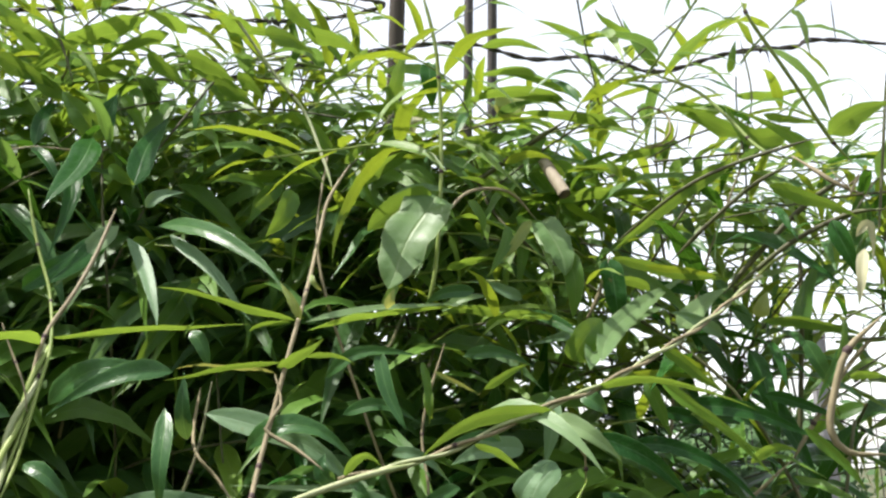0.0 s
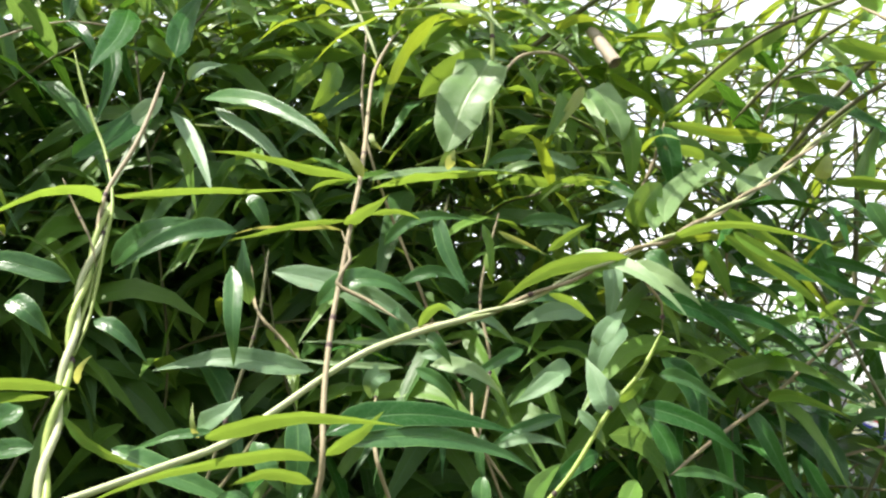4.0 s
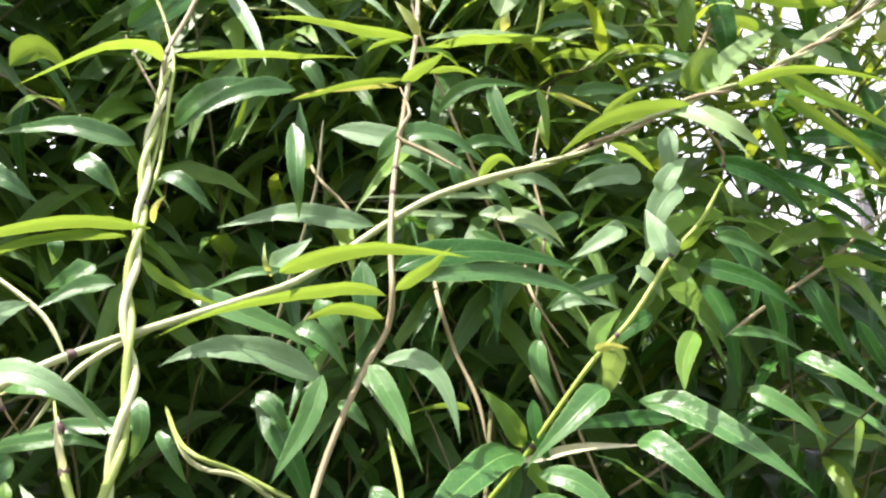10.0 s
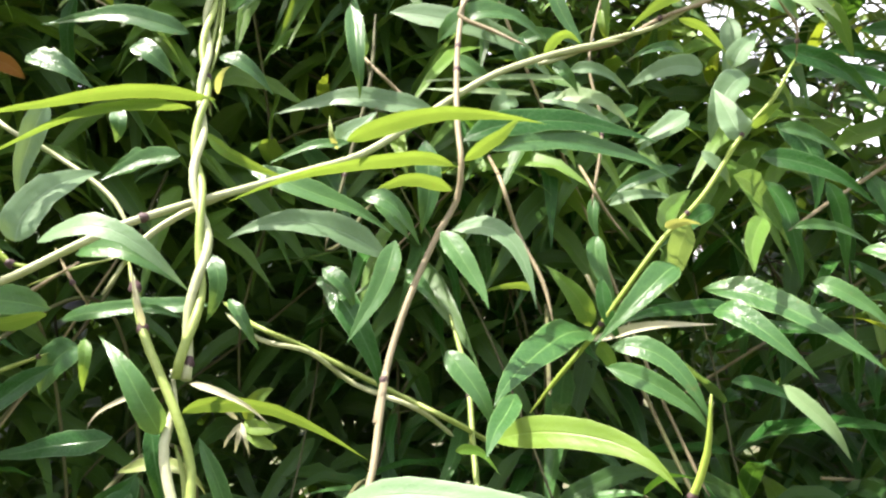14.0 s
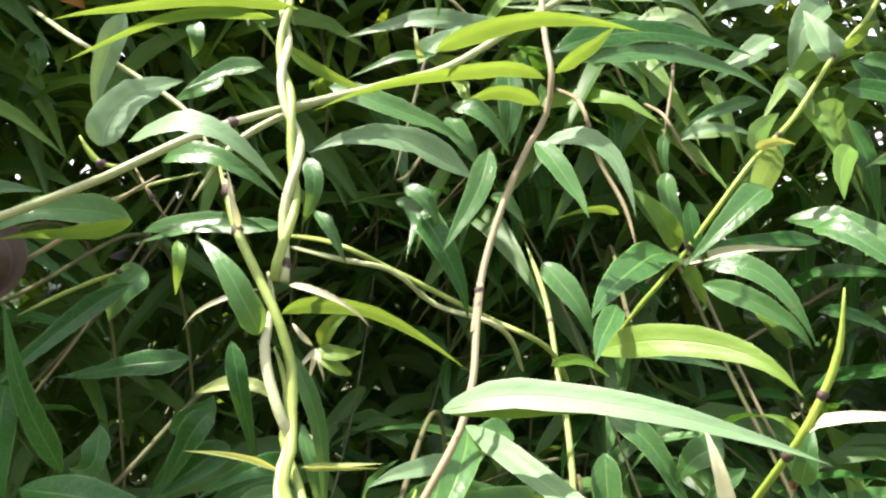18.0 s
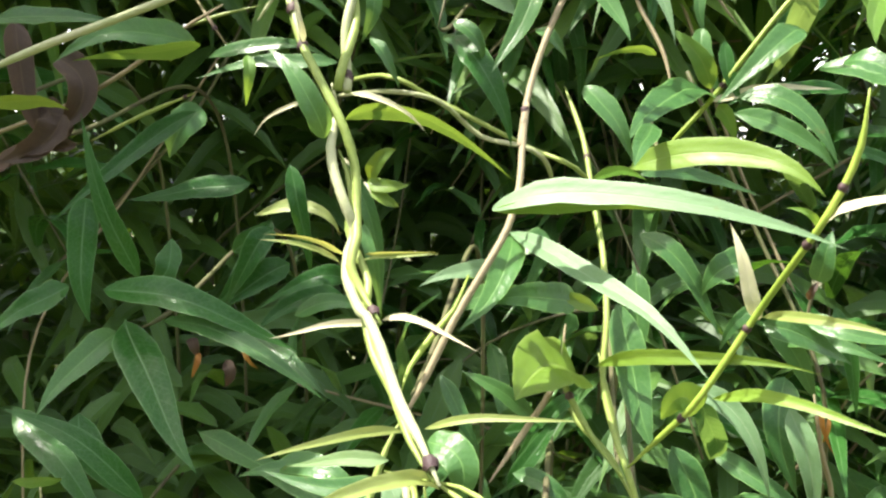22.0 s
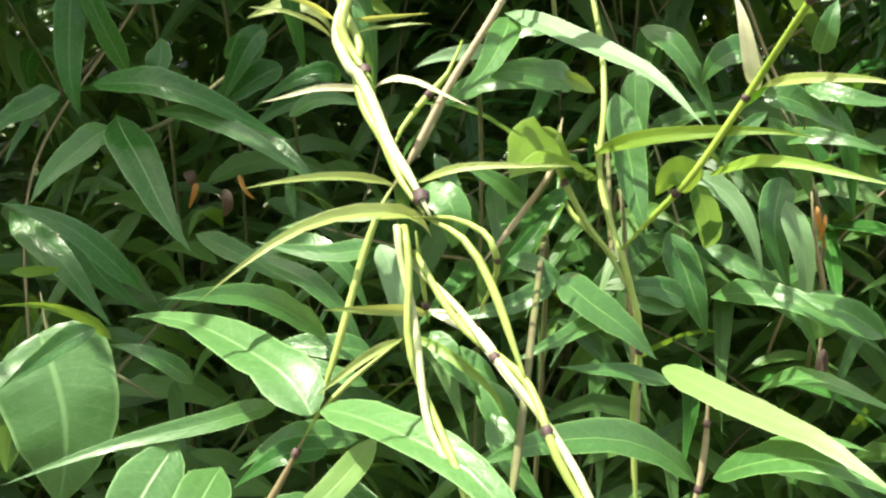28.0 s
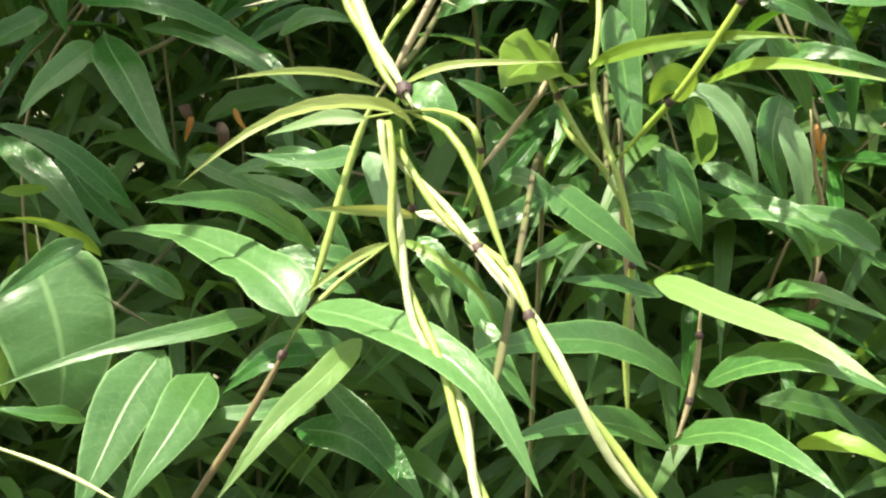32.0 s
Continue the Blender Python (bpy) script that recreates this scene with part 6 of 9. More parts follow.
stem(vine, [(-0.2034, 0.7200, 1.9672), (-0.1723, 0.7200, 1.9214), (-0.1447, 0.7200, 1.8823), (-0.1233, 0.7200, 1.8550), (-0.1011, 0.7000, 1.7998), (-0.0918, 0.6900, 1.7713)], 0.00144, 'cream', nodes=(0.5,))
stem(vine, [(-0.0188, 0.6600, 1.9431), (-0.0066, 0.6600, 1.8905), (-0.0019, 0.6600, 1.8296), (-0.0018, 0.6500, 1.7631), (-0.0060, 0.6400, 1.6923), (-0.0144, 0.6400, 1.6577)], 0.00160, 'green', nodes=(0.3, 0.6))
stem(vine, [(0.2063, 0.5400, 1.8629), (0.2127, 0.5400, 1.8456), (0.2402, 0.5500, 1.8081), (0.2691, 0.5670, 1.7732), (0.2910, 0.5800, 1.7570)], 0.00136, 'green', nodes=(0.12, 0.8))
stem(vine, [(-0.3502, 0.6800, 1.9440), (-0.3283, 0.6800, 1.9008), (-0.3147, 0.6800, 1.8639)], 0.00112, 'dark')
stem(vine, [(0.2790, 0.5600, 1.8745), (0.2842, 0.5700, 1.8440)], 0.00080, 'dark')
stem(vine, [(-0.0437, 0.7400, 1.8663), (-0.0680, 0.7300, 1.8266), (-0.0911, 0.7200, 1.7913), (-0.0954, 0.7000, 1.7720)], 0.00096, 'dark')
stem(vine, [(0.1395, 0.7000, 1.7202), (0.1286, 0.7000, 1.6866), (0.1135, 0.7000, 1.6584)], 0.00176, 'tan')
stem(vine, [(-0.0017, 0.6200, 1.7267), (0.0202, 0.6400, 1.7552), (0.0525, 0.6600, 1.7616), (0.0767, 0.6800, 1.7438)], 0.00128, 'tan')
stem(vine, [(0.2604, 0.5700, 1.7723), (0.2140, 0.6000, 1.7641), (0.1768, 0.6200, 1.7488), (0.1364, 0.6600, 1.7196)], 0.00144, 'dark')
stem(vine, [(0.2555, 0.6000, 1.7641), (0.2324, 0.6200, 1.7533), (0.2024, 0.6400, 1.7279), (0.1801, 0.6600, 1.7059)], 0.00176, 'dark')
stem(vine, [(0.2640, 0.6200, 1.7713), (0.2472, 0.6400, 1.7925), (0.2340, 0.6600, 1.8246), (0.2143, 0.6800, 1.8587), (0.1819, 0.7000, 1.8839)], 0.00144, 'green', nodes=(0.3,))
stem(vine, [(0.1089, 0.7200, 1.8469), (0.0750, 0.7400, 1.8304), (0.0393, 0.7500, 1.8067), (0.0188, 0.7600, 1.7992)], 0.00256, 'dark')
stem(vine, [(0.2738, 0.7000, 1.5509), (0.2947, 0.7000, 1.5815), (0.3267, 0.7000, 1.6262), (0.3530, 0.6900, 1.6569)], 0.00176, 'tan', nodes=(0.3,))
stem(vine, [(0.2245, 0.4500, 1.5548), (0.2052, 0.4500, 1.5562), (0.1978, 0.4500, 1.5674), (0.2023, 0.4500, 1.5874), (0.2110, 0.4500, 1.6078), (0.2309, 0.4500, 1.6257)], 0.00192, 'tan', nodes=(0.72,))
stem(vine, [(0.2270, 0.6600, 1.6833), (0.2663, 0.6400, 1.7145), (0.3023, 0.6200, 1.7311), (0.3208, 0.6000, 1.7295)], 0.00192, 'dark')
stem(vine, [(0.2241, 0.6400, 1.6749), (0.2435, 0.6300, 1.6944), (0.2575, 0.6200, 1.7050)], 0.00144, 'green')
leaf(vine, (-0.0052, 0.6300, 1.7484), (-0.0231, 0.6110, 1.7113), (-0.0384, 0.6000, 1.6703), 0.0400, (-0.13, -0.91, 0.40), 'soft', fold=0.18, ripple=0.16, blunt=1)
leaf(vine, (-0.0082, 0.6300, 1.7475), (-0.0362, 0.6310, 1.7388), (-0.0581, 0.6400, 1.7234), 0.0235, (0.05, -0.88, -0.47), 'lit', ripple=0.11, blunt=0.8)
leaf(vine, (0.0804, 0.6800, 1.7424), (0.0905, 0.6660, 1.7200), (0.0960, 0.6600, 1.6930), 0.0240, (0.09, -0.97, 0.24), 'soft', fold=0.2, ripple=0.16, blunt=0.95)
leaf(vine, (0.1369, 0.7000, 1.7153), (0.1417, 0.6960, 1.6858), (0.1437, 0.7000, 1.6631), 0.0188, (-0.13, -0.99, -0.02), 'dark', ripple=0.11, blunt=0.9)
leaf(vine, (-0.2845, 0.6600, 1.8074), (-0.2766, 0.6130, 1.7643), (-0.2777, 0.5740, 1.7226), 0.0218, (0.36, -0.64, 0.68), 'dark', fold=0.2, ripple=0.11)
leaf(vine, (-0.2488, 0.6600, 1.7664), (-0.2497, 0.6925, 1.8124), (-0.2487, 0.7330, 1.8578), 0.0203, (0.40, -0.72, 0.57), 'dark', fold=0.2, ripple=0.11)
leaf(vine, (-0.2881, 0.6850, 1.8172), (-0.3066, 0.6785, 1.8374), (-0.3238, 0.6800, 1.8587), 0.0213, (-0.16, -0.96, -0.25), 'lit', ripple=0.11, blunt=0.6)
leaf(vine, (-0.2884, 0.6850, 1.8197), (-0.2849, 0.6835, 1.8395), (-0.2796, 0.6900, 1.8606), 0.0182, (0.32, -0.95, 0.05), 'dark', ripple=0.11)
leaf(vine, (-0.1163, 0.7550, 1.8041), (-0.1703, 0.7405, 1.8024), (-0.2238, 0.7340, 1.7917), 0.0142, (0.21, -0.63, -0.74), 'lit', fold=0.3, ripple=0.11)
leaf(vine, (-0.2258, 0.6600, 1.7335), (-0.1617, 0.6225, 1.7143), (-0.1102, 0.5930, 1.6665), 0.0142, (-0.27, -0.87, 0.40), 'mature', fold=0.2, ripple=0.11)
leaf(vine, (-0.2163, 0.6600, 1.7265), (-0.1764, 0.6360, 1.6914), (-0.1388, 0.6200, 1.6502), 0.0106, (-0.02, -0.89, 0.45), 'sheen', ripple=0.11)
leaf(vine, (-0.2496, 0.6600, 1.7242), (-0.2169, 0.6260, 1.6807), (-0.2001, 0.6000, 1.6421), 0.0113, (0.13, -0.76, 0.63), 'sheen', ripple=0.11)
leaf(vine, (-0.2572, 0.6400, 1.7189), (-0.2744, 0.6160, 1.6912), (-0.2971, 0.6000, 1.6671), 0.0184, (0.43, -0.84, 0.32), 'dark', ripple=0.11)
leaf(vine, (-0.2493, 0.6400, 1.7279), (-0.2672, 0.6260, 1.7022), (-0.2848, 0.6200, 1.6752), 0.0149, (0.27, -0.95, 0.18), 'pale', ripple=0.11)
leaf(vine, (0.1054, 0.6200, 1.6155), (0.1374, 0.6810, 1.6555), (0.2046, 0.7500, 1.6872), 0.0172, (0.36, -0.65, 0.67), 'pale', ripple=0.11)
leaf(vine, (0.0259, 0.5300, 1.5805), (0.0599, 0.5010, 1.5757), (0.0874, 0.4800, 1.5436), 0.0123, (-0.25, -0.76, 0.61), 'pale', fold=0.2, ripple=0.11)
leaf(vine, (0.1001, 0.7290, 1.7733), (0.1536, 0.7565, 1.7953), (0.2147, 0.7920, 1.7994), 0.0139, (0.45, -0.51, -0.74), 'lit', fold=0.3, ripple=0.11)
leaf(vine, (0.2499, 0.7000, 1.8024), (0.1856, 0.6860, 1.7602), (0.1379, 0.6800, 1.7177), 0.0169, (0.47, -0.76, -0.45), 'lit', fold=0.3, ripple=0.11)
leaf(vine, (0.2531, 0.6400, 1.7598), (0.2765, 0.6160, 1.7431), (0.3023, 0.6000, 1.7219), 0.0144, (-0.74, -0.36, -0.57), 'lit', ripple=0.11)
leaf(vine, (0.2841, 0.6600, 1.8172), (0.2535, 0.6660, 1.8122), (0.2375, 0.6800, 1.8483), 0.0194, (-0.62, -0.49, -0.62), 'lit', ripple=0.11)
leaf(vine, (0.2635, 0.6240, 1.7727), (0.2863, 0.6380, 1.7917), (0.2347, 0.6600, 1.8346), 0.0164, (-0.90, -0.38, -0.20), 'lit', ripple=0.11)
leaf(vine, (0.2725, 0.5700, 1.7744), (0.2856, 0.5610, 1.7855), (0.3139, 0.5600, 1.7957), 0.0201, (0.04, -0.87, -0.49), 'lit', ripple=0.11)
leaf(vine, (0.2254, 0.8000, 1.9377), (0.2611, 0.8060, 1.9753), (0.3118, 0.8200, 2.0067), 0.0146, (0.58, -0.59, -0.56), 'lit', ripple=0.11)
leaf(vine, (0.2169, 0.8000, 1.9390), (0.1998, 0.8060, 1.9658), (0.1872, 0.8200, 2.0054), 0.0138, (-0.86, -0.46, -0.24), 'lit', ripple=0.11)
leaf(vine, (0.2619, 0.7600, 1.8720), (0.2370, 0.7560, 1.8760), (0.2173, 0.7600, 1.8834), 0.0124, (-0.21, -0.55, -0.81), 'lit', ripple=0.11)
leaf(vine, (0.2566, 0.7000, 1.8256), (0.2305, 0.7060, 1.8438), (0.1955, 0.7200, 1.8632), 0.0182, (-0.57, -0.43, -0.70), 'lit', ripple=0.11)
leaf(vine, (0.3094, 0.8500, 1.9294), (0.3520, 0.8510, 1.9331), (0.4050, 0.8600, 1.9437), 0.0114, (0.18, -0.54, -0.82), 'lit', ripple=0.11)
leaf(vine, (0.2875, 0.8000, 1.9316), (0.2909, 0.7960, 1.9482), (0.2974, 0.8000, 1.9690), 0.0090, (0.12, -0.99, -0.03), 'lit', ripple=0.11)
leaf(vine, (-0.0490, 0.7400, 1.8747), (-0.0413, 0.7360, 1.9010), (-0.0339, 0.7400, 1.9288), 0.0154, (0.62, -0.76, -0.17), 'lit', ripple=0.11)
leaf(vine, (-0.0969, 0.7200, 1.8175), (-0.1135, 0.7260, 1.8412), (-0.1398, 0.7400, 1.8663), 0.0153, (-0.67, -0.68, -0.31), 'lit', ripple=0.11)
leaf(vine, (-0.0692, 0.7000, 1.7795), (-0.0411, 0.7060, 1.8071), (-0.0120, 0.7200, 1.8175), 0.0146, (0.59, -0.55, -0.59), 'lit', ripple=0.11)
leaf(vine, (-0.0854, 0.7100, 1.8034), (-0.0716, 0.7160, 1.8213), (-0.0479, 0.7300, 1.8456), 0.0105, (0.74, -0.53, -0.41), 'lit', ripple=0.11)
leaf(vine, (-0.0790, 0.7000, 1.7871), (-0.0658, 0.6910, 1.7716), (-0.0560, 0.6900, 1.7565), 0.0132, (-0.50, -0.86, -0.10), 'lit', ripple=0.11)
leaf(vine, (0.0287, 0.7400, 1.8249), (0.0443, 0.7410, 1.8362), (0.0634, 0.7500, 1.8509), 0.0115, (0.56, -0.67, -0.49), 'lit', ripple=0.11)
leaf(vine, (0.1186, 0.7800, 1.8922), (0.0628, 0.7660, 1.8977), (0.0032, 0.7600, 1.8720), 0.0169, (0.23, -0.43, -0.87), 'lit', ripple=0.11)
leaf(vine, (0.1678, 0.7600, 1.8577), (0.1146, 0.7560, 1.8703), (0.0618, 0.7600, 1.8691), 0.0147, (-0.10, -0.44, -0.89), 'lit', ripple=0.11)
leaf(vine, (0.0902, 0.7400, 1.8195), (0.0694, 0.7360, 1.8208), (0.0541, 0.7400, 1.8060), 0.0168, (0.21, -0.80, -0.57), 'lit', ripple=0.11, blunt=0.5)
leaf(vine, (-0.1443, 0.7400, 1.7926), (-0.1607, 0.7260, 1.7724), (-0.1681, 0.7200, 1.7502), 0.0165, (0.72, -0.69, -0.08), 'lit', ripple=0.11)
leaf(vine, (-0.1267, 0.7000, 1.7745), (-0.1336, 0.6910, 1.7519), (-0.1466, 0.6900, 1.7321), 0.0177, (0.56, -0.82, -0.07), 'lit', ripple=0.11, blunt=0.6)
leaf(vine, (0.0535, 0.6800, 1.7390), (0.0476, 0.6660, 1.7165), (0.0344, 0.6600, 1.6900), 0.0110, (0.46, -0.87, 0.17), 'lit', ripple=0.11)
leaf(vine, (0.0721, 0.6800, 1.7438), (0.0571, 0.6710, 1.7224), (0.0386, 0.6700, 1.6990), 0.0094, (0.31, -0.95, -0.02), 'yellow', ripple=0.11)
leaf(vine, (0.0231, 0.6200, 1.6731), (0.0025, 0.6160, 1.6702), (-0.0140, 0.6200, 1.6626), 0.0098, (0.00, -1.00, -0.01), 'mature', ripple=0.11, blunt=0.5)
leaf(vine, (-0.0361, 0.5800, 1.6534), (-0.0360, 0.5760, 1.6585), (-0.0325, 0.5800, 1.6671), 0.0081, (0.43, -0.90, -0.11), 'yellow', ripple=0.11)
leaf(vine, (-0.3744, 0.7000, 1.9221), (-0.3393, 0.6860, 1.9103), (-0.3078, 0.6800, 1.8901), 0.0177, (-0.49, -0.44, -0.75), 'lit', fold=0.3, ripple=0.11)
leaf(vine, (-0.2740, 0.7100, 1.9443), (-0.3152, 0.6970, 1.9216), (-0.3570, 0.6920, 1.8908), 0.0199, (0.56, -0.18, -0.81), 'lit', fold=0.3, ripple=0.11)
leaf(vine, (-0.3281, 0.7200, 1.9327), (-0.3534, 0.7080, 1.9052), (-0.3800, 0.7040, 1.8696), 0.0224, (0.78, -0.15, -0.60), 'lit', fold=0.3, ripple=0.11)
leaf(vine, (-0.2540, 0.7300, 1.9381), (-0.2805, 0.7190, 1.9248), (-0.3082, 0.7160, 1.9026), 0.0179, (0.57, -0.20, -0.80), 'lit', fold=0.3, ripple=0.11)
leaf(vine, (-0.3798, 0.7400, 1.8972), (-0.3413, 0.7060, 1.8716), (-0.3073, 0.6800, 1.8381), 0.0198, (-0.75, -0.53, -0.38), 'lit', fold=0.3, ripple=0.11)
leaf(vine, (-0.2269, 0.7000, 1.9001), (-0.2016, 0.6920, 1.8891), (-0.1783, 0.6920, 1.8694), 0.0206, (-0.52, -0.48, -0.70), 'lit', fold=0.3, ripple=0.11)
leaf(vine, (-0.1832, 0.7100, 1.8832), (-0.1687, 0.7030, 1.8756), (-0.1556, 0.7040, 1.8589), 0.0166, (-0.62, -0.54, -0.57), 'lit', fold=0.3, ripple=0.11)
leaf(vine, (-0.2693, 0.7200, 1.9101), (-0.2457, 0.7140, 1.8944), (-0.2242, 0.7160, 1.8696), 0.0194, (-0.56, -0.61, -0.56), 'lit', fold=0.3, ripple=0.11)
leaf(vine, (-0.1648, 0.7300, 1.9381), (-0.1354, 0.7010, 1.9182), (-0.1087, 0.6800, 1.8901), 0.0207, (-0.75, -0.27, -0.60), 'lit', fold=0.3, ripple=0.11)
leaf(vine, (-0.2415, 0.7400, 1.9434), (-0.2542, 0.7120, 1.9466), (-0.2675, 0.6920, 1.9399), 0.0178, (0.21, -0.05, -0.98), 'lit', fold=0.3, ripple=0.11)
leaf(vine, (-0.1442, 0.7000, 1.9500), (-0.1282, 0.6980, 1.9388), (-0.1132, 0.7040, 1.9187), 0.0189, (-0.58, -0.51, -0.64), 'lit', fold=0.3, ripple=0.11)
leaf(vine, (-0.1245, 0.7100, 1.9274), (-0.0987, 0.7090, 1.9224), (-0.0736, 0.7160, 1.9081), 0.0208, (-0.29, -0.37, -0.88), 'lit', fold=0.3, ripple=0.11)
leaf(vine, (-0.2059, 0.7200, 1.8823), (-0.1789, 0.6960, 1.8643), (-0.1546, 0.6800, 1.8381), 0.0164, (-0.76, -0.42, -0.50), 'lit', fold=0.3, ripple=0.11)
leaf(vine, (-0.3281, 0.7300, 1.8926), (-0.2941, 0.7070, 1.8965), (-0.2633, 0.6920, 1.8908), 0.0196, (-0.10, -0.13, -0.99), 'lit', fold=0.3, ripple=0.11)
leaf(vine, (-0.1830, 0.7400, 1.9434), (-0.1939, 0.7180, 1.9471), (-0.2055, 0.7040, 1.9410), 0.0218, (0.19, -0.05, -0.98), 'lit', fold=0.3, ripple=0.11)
leaf(vine, (0.1064, 0.6200, 1.5702), (0.1423, 0.6160, 1.5525), (0.1723, 0.6200, 1.5248), 0.0147, (0.03, -1.00, 0.04), 'dark', ripple=0.11)
leaf(vine, (0.1424, 0.6800, 1.5627), (0.1875, 0.6660, 1.5588), (0.2387, 0.6600, 1.5147), 0.0127, (-0.09, -0.97, 0.22), 'dark', ripple=0.11)
leaf(vine, (0.1090, 0.6200, 1.4493), (0.1360, 0.6160, 1.4494), (0.1625, 0.6200, 1.4334), 0.0073, (0.08, -0.96, 0.27), 'mature', ripple=0.11)
leaf(vine, (0.1532, 0.6200, 1.4337), (0.1746, 0.5960, 1.4233), (0.2073, 0.5800, 1.3922), 0.0114, (-0.23, -0.83, 0.50), 'mature', ripple=0.11)
leaf(vine, (0.1142, 0.6000, 1.4138), (0.1342, 0.5860, 1.4038), (0.1565, 0.5800, 1.3789), 0.0127, (-0.11, -0.91, 0.39), 'mature', ripple=0.11)
leaf(vine, (0.1970, 0.6750, 1.4965), (0.2108, 0.6535, 1.4988), (0.2428, 0.6400, 1.4830), 0.0095, (-0.63, -0.70, -0.32), 'lit', ripple=0.11)
stem(vine, [(0.2623, 0.6700, 1.5524), (0.2223, 0.6780, 1.5169), (0.1985, 0.6790, 1.4967), (0.1514, 0.6600, 1.4705), (0.1098, 0.6300, 1.4480)], 0.00136, 'tan', nodes=(0.42,))
leaf(vine, (0.0400, 0.6000, 1.5227), (0.0253, 0.5960, 1.5160), (0.0066, 0.6000, 1.5012), 0.0134, (-0.14, -0.97, 0.22), 'sheen', ripple=0.11, blunt=0.6)
leaf(vine, (-0.0575, 0.5600, 1.5296), (-0.0332, 0.5560, 1.5248), (-0.0042, 0.5600, 1.5049), 0.0087, (0.13, -0.95, 0.29), 'sheen', ripple=0.11)
leaf(vine, (-0.0471, 0.6200, 1.6323), (-0.0367, 0.6060, 1.5965), (-0.0245, 0.6000, 1.5715), 0.0111, (-0.13, -0.96, 0.27), 'mature', ripple=0.11)
leaf(vine, (-0.0107, 0.6200, 1.6026), (-0.0095, 0.6160, 1.5897), (-0.0076, 0.6200, 1.5805), 0.0075, (-0.10, -0.99, -0.01), 'fresh', ripple=0.11)
leaf(vine, (-0.1703, 0.5800, 1.6377), (-0.1603, 0.5760, 1.6247), (-0.1557, 0.5800, 1.6086), 0.0103, (0.20, -0.98, 0.10), 'mature', ripple=0.11)
leaf(vine, (-0.3579, 0.5600, 1.6361), (-0.3335, 0.5560, 1.6469), (-0.3167, 0.5600, 1.6232), 0.0167, (-0.15, -0.87, -0.47), 'lit', ripple=0.11)
leaf(vine, (-0.2883, 0.5800, 1.6661), (-0.2714, 0.5860, 1.6832), (-0.2569, 0.6000, 1.7038), 0.0136, (0.39, -0.91, 0.16), 'dark', ripple=0.11)
leaf(vine, (0.1577, 0.6600, 1.7014), (0.1888, 0.6540, 1.6954), (0.2208, 0.6600, 1.6936), 0.0068, (-0.09, -0.70, -0.71), 'fresh', ripple=0.11)
leaf(vine, (0.1006, 0.6600, 1.6449), (0.1140, 0.6540, 1.6379), (0.1327, 0.6600, 1.6270), 0.0117, (-0.31, -0.76, -0.56), 'lit', ripple=0.11)
leaf(vine, (-0.0008, 0.6600, 1.6649), (0.0175, 0.6540, 1.6743), (0.0356, 0.6600, 1.6755), 0.0083, (-0.11, -0.93, 0.36), 'soft', ripple=0.11)
leaf(vine, (0.1657, 0.6600, 1.6387), (0.1839, 0.6540, 1.6262), (0.2082, 0.6600, 1.6118), 0.0097, (-0.35, -0.75, -0.56), 'fresh', ripple=0.11)
leaf(vine, (0.1230, 0.6600, 1.6137), (0.1658, 0.6540, 1.6160), (0.2142, 0.6600, 1.6118), 0.0063, (-0.01, -0.76, -0.64), 'fresh', ripple=0.11)
leaf(vine, (-0.0457, 0.6600, 1.6663), (-0.0394, 0.6540, 1.6775), (-0.0306, 0.6600, 1.6864), 0.0075, (0.41, -0.86, -0.31), 'fresh', ripple=0.11)
leaf(vine, (0.0973, 0.6700, 1.7150), (0.1030, 0.6640, 1.6883), (0.1015, 0.6700, 1.6602), 0.0163, (-0.23, -0.97, -0.02), 'lit', blunt=0.7, ripple=0.11)
leaf(vine, (0.0309, 0.6600, 1.6525), (0.0649, 0.6540, 1.6615), (0.1027, 0.6600, 1.6541), 0.0092, (0.01, -0.75, -0.67), 'lit', ripple=0.11)
leaf(vine, (0.0515, 0.6800, 1.7927), (0.0707, 0.6740, 1.7988), (0.0919, 0.6800, 1.7961), 0.0085, (0.06, -0.67, -0.74), 'fresh', ripple=0.11)
leaf(vine, (-0.0339, 0.6800, 1.7978), (-0.0094, 0.6740, 1.8004), (0.0197, 0.6800, 1.7992), 0.0063, (0.02, -0.66, -0.75), 'fresh', ripple=0.11)
leaf(vine, (0.0207, 0.6800, 1.7608), (0.0317, 0.6740, 1.7445), (0.0304, 0.6800, 1.7248), 0.0077, (-0.30, -0.95, -0.08), 'lit', ripple=0.11)
leaf(vine, (0.1382, 0.6900, 1.7997), (0.1458, 0.6840, 1.7865), (0.1537, 0.6900, 1.7786), 0.0070, (-0.52, -0.76, -0.38), 'fresh', ripple=0.11)

vine = thing('broad_leaf_climber', 'climber with broad pale leaves among the narrow ones', 'vine', (-0.415, 0.600, 0))
stem(vine, [(-0.4150, 0.4800, 1.0973), (-0.405, 0.740, 1.087), (-0.425, 0.780, 0.549), (-0.415, 0.600, -0.02)], 0.0014, "dark", name="rootstock")
leaf(vine, (-0.4080, 0.4500, 1.1600), (-0.3880, 0.4310, 1.1217), (-0.3890, 0.4200, 1.0700), 0.0640, (0.33, -0.86, 0.39), 'matte', fold=0.06, ripple=0.1, blunt=0.8)
leaf(vine, (-0.4234, 0.4400, 1.1469), (-0.4176, 0.4310, 1.1205), (-0.4250, 0.4300, 1.0832), 0.0226, (0.40, -0.91, 0.13), 'mature', ripple=0.11, blunt=0.8)
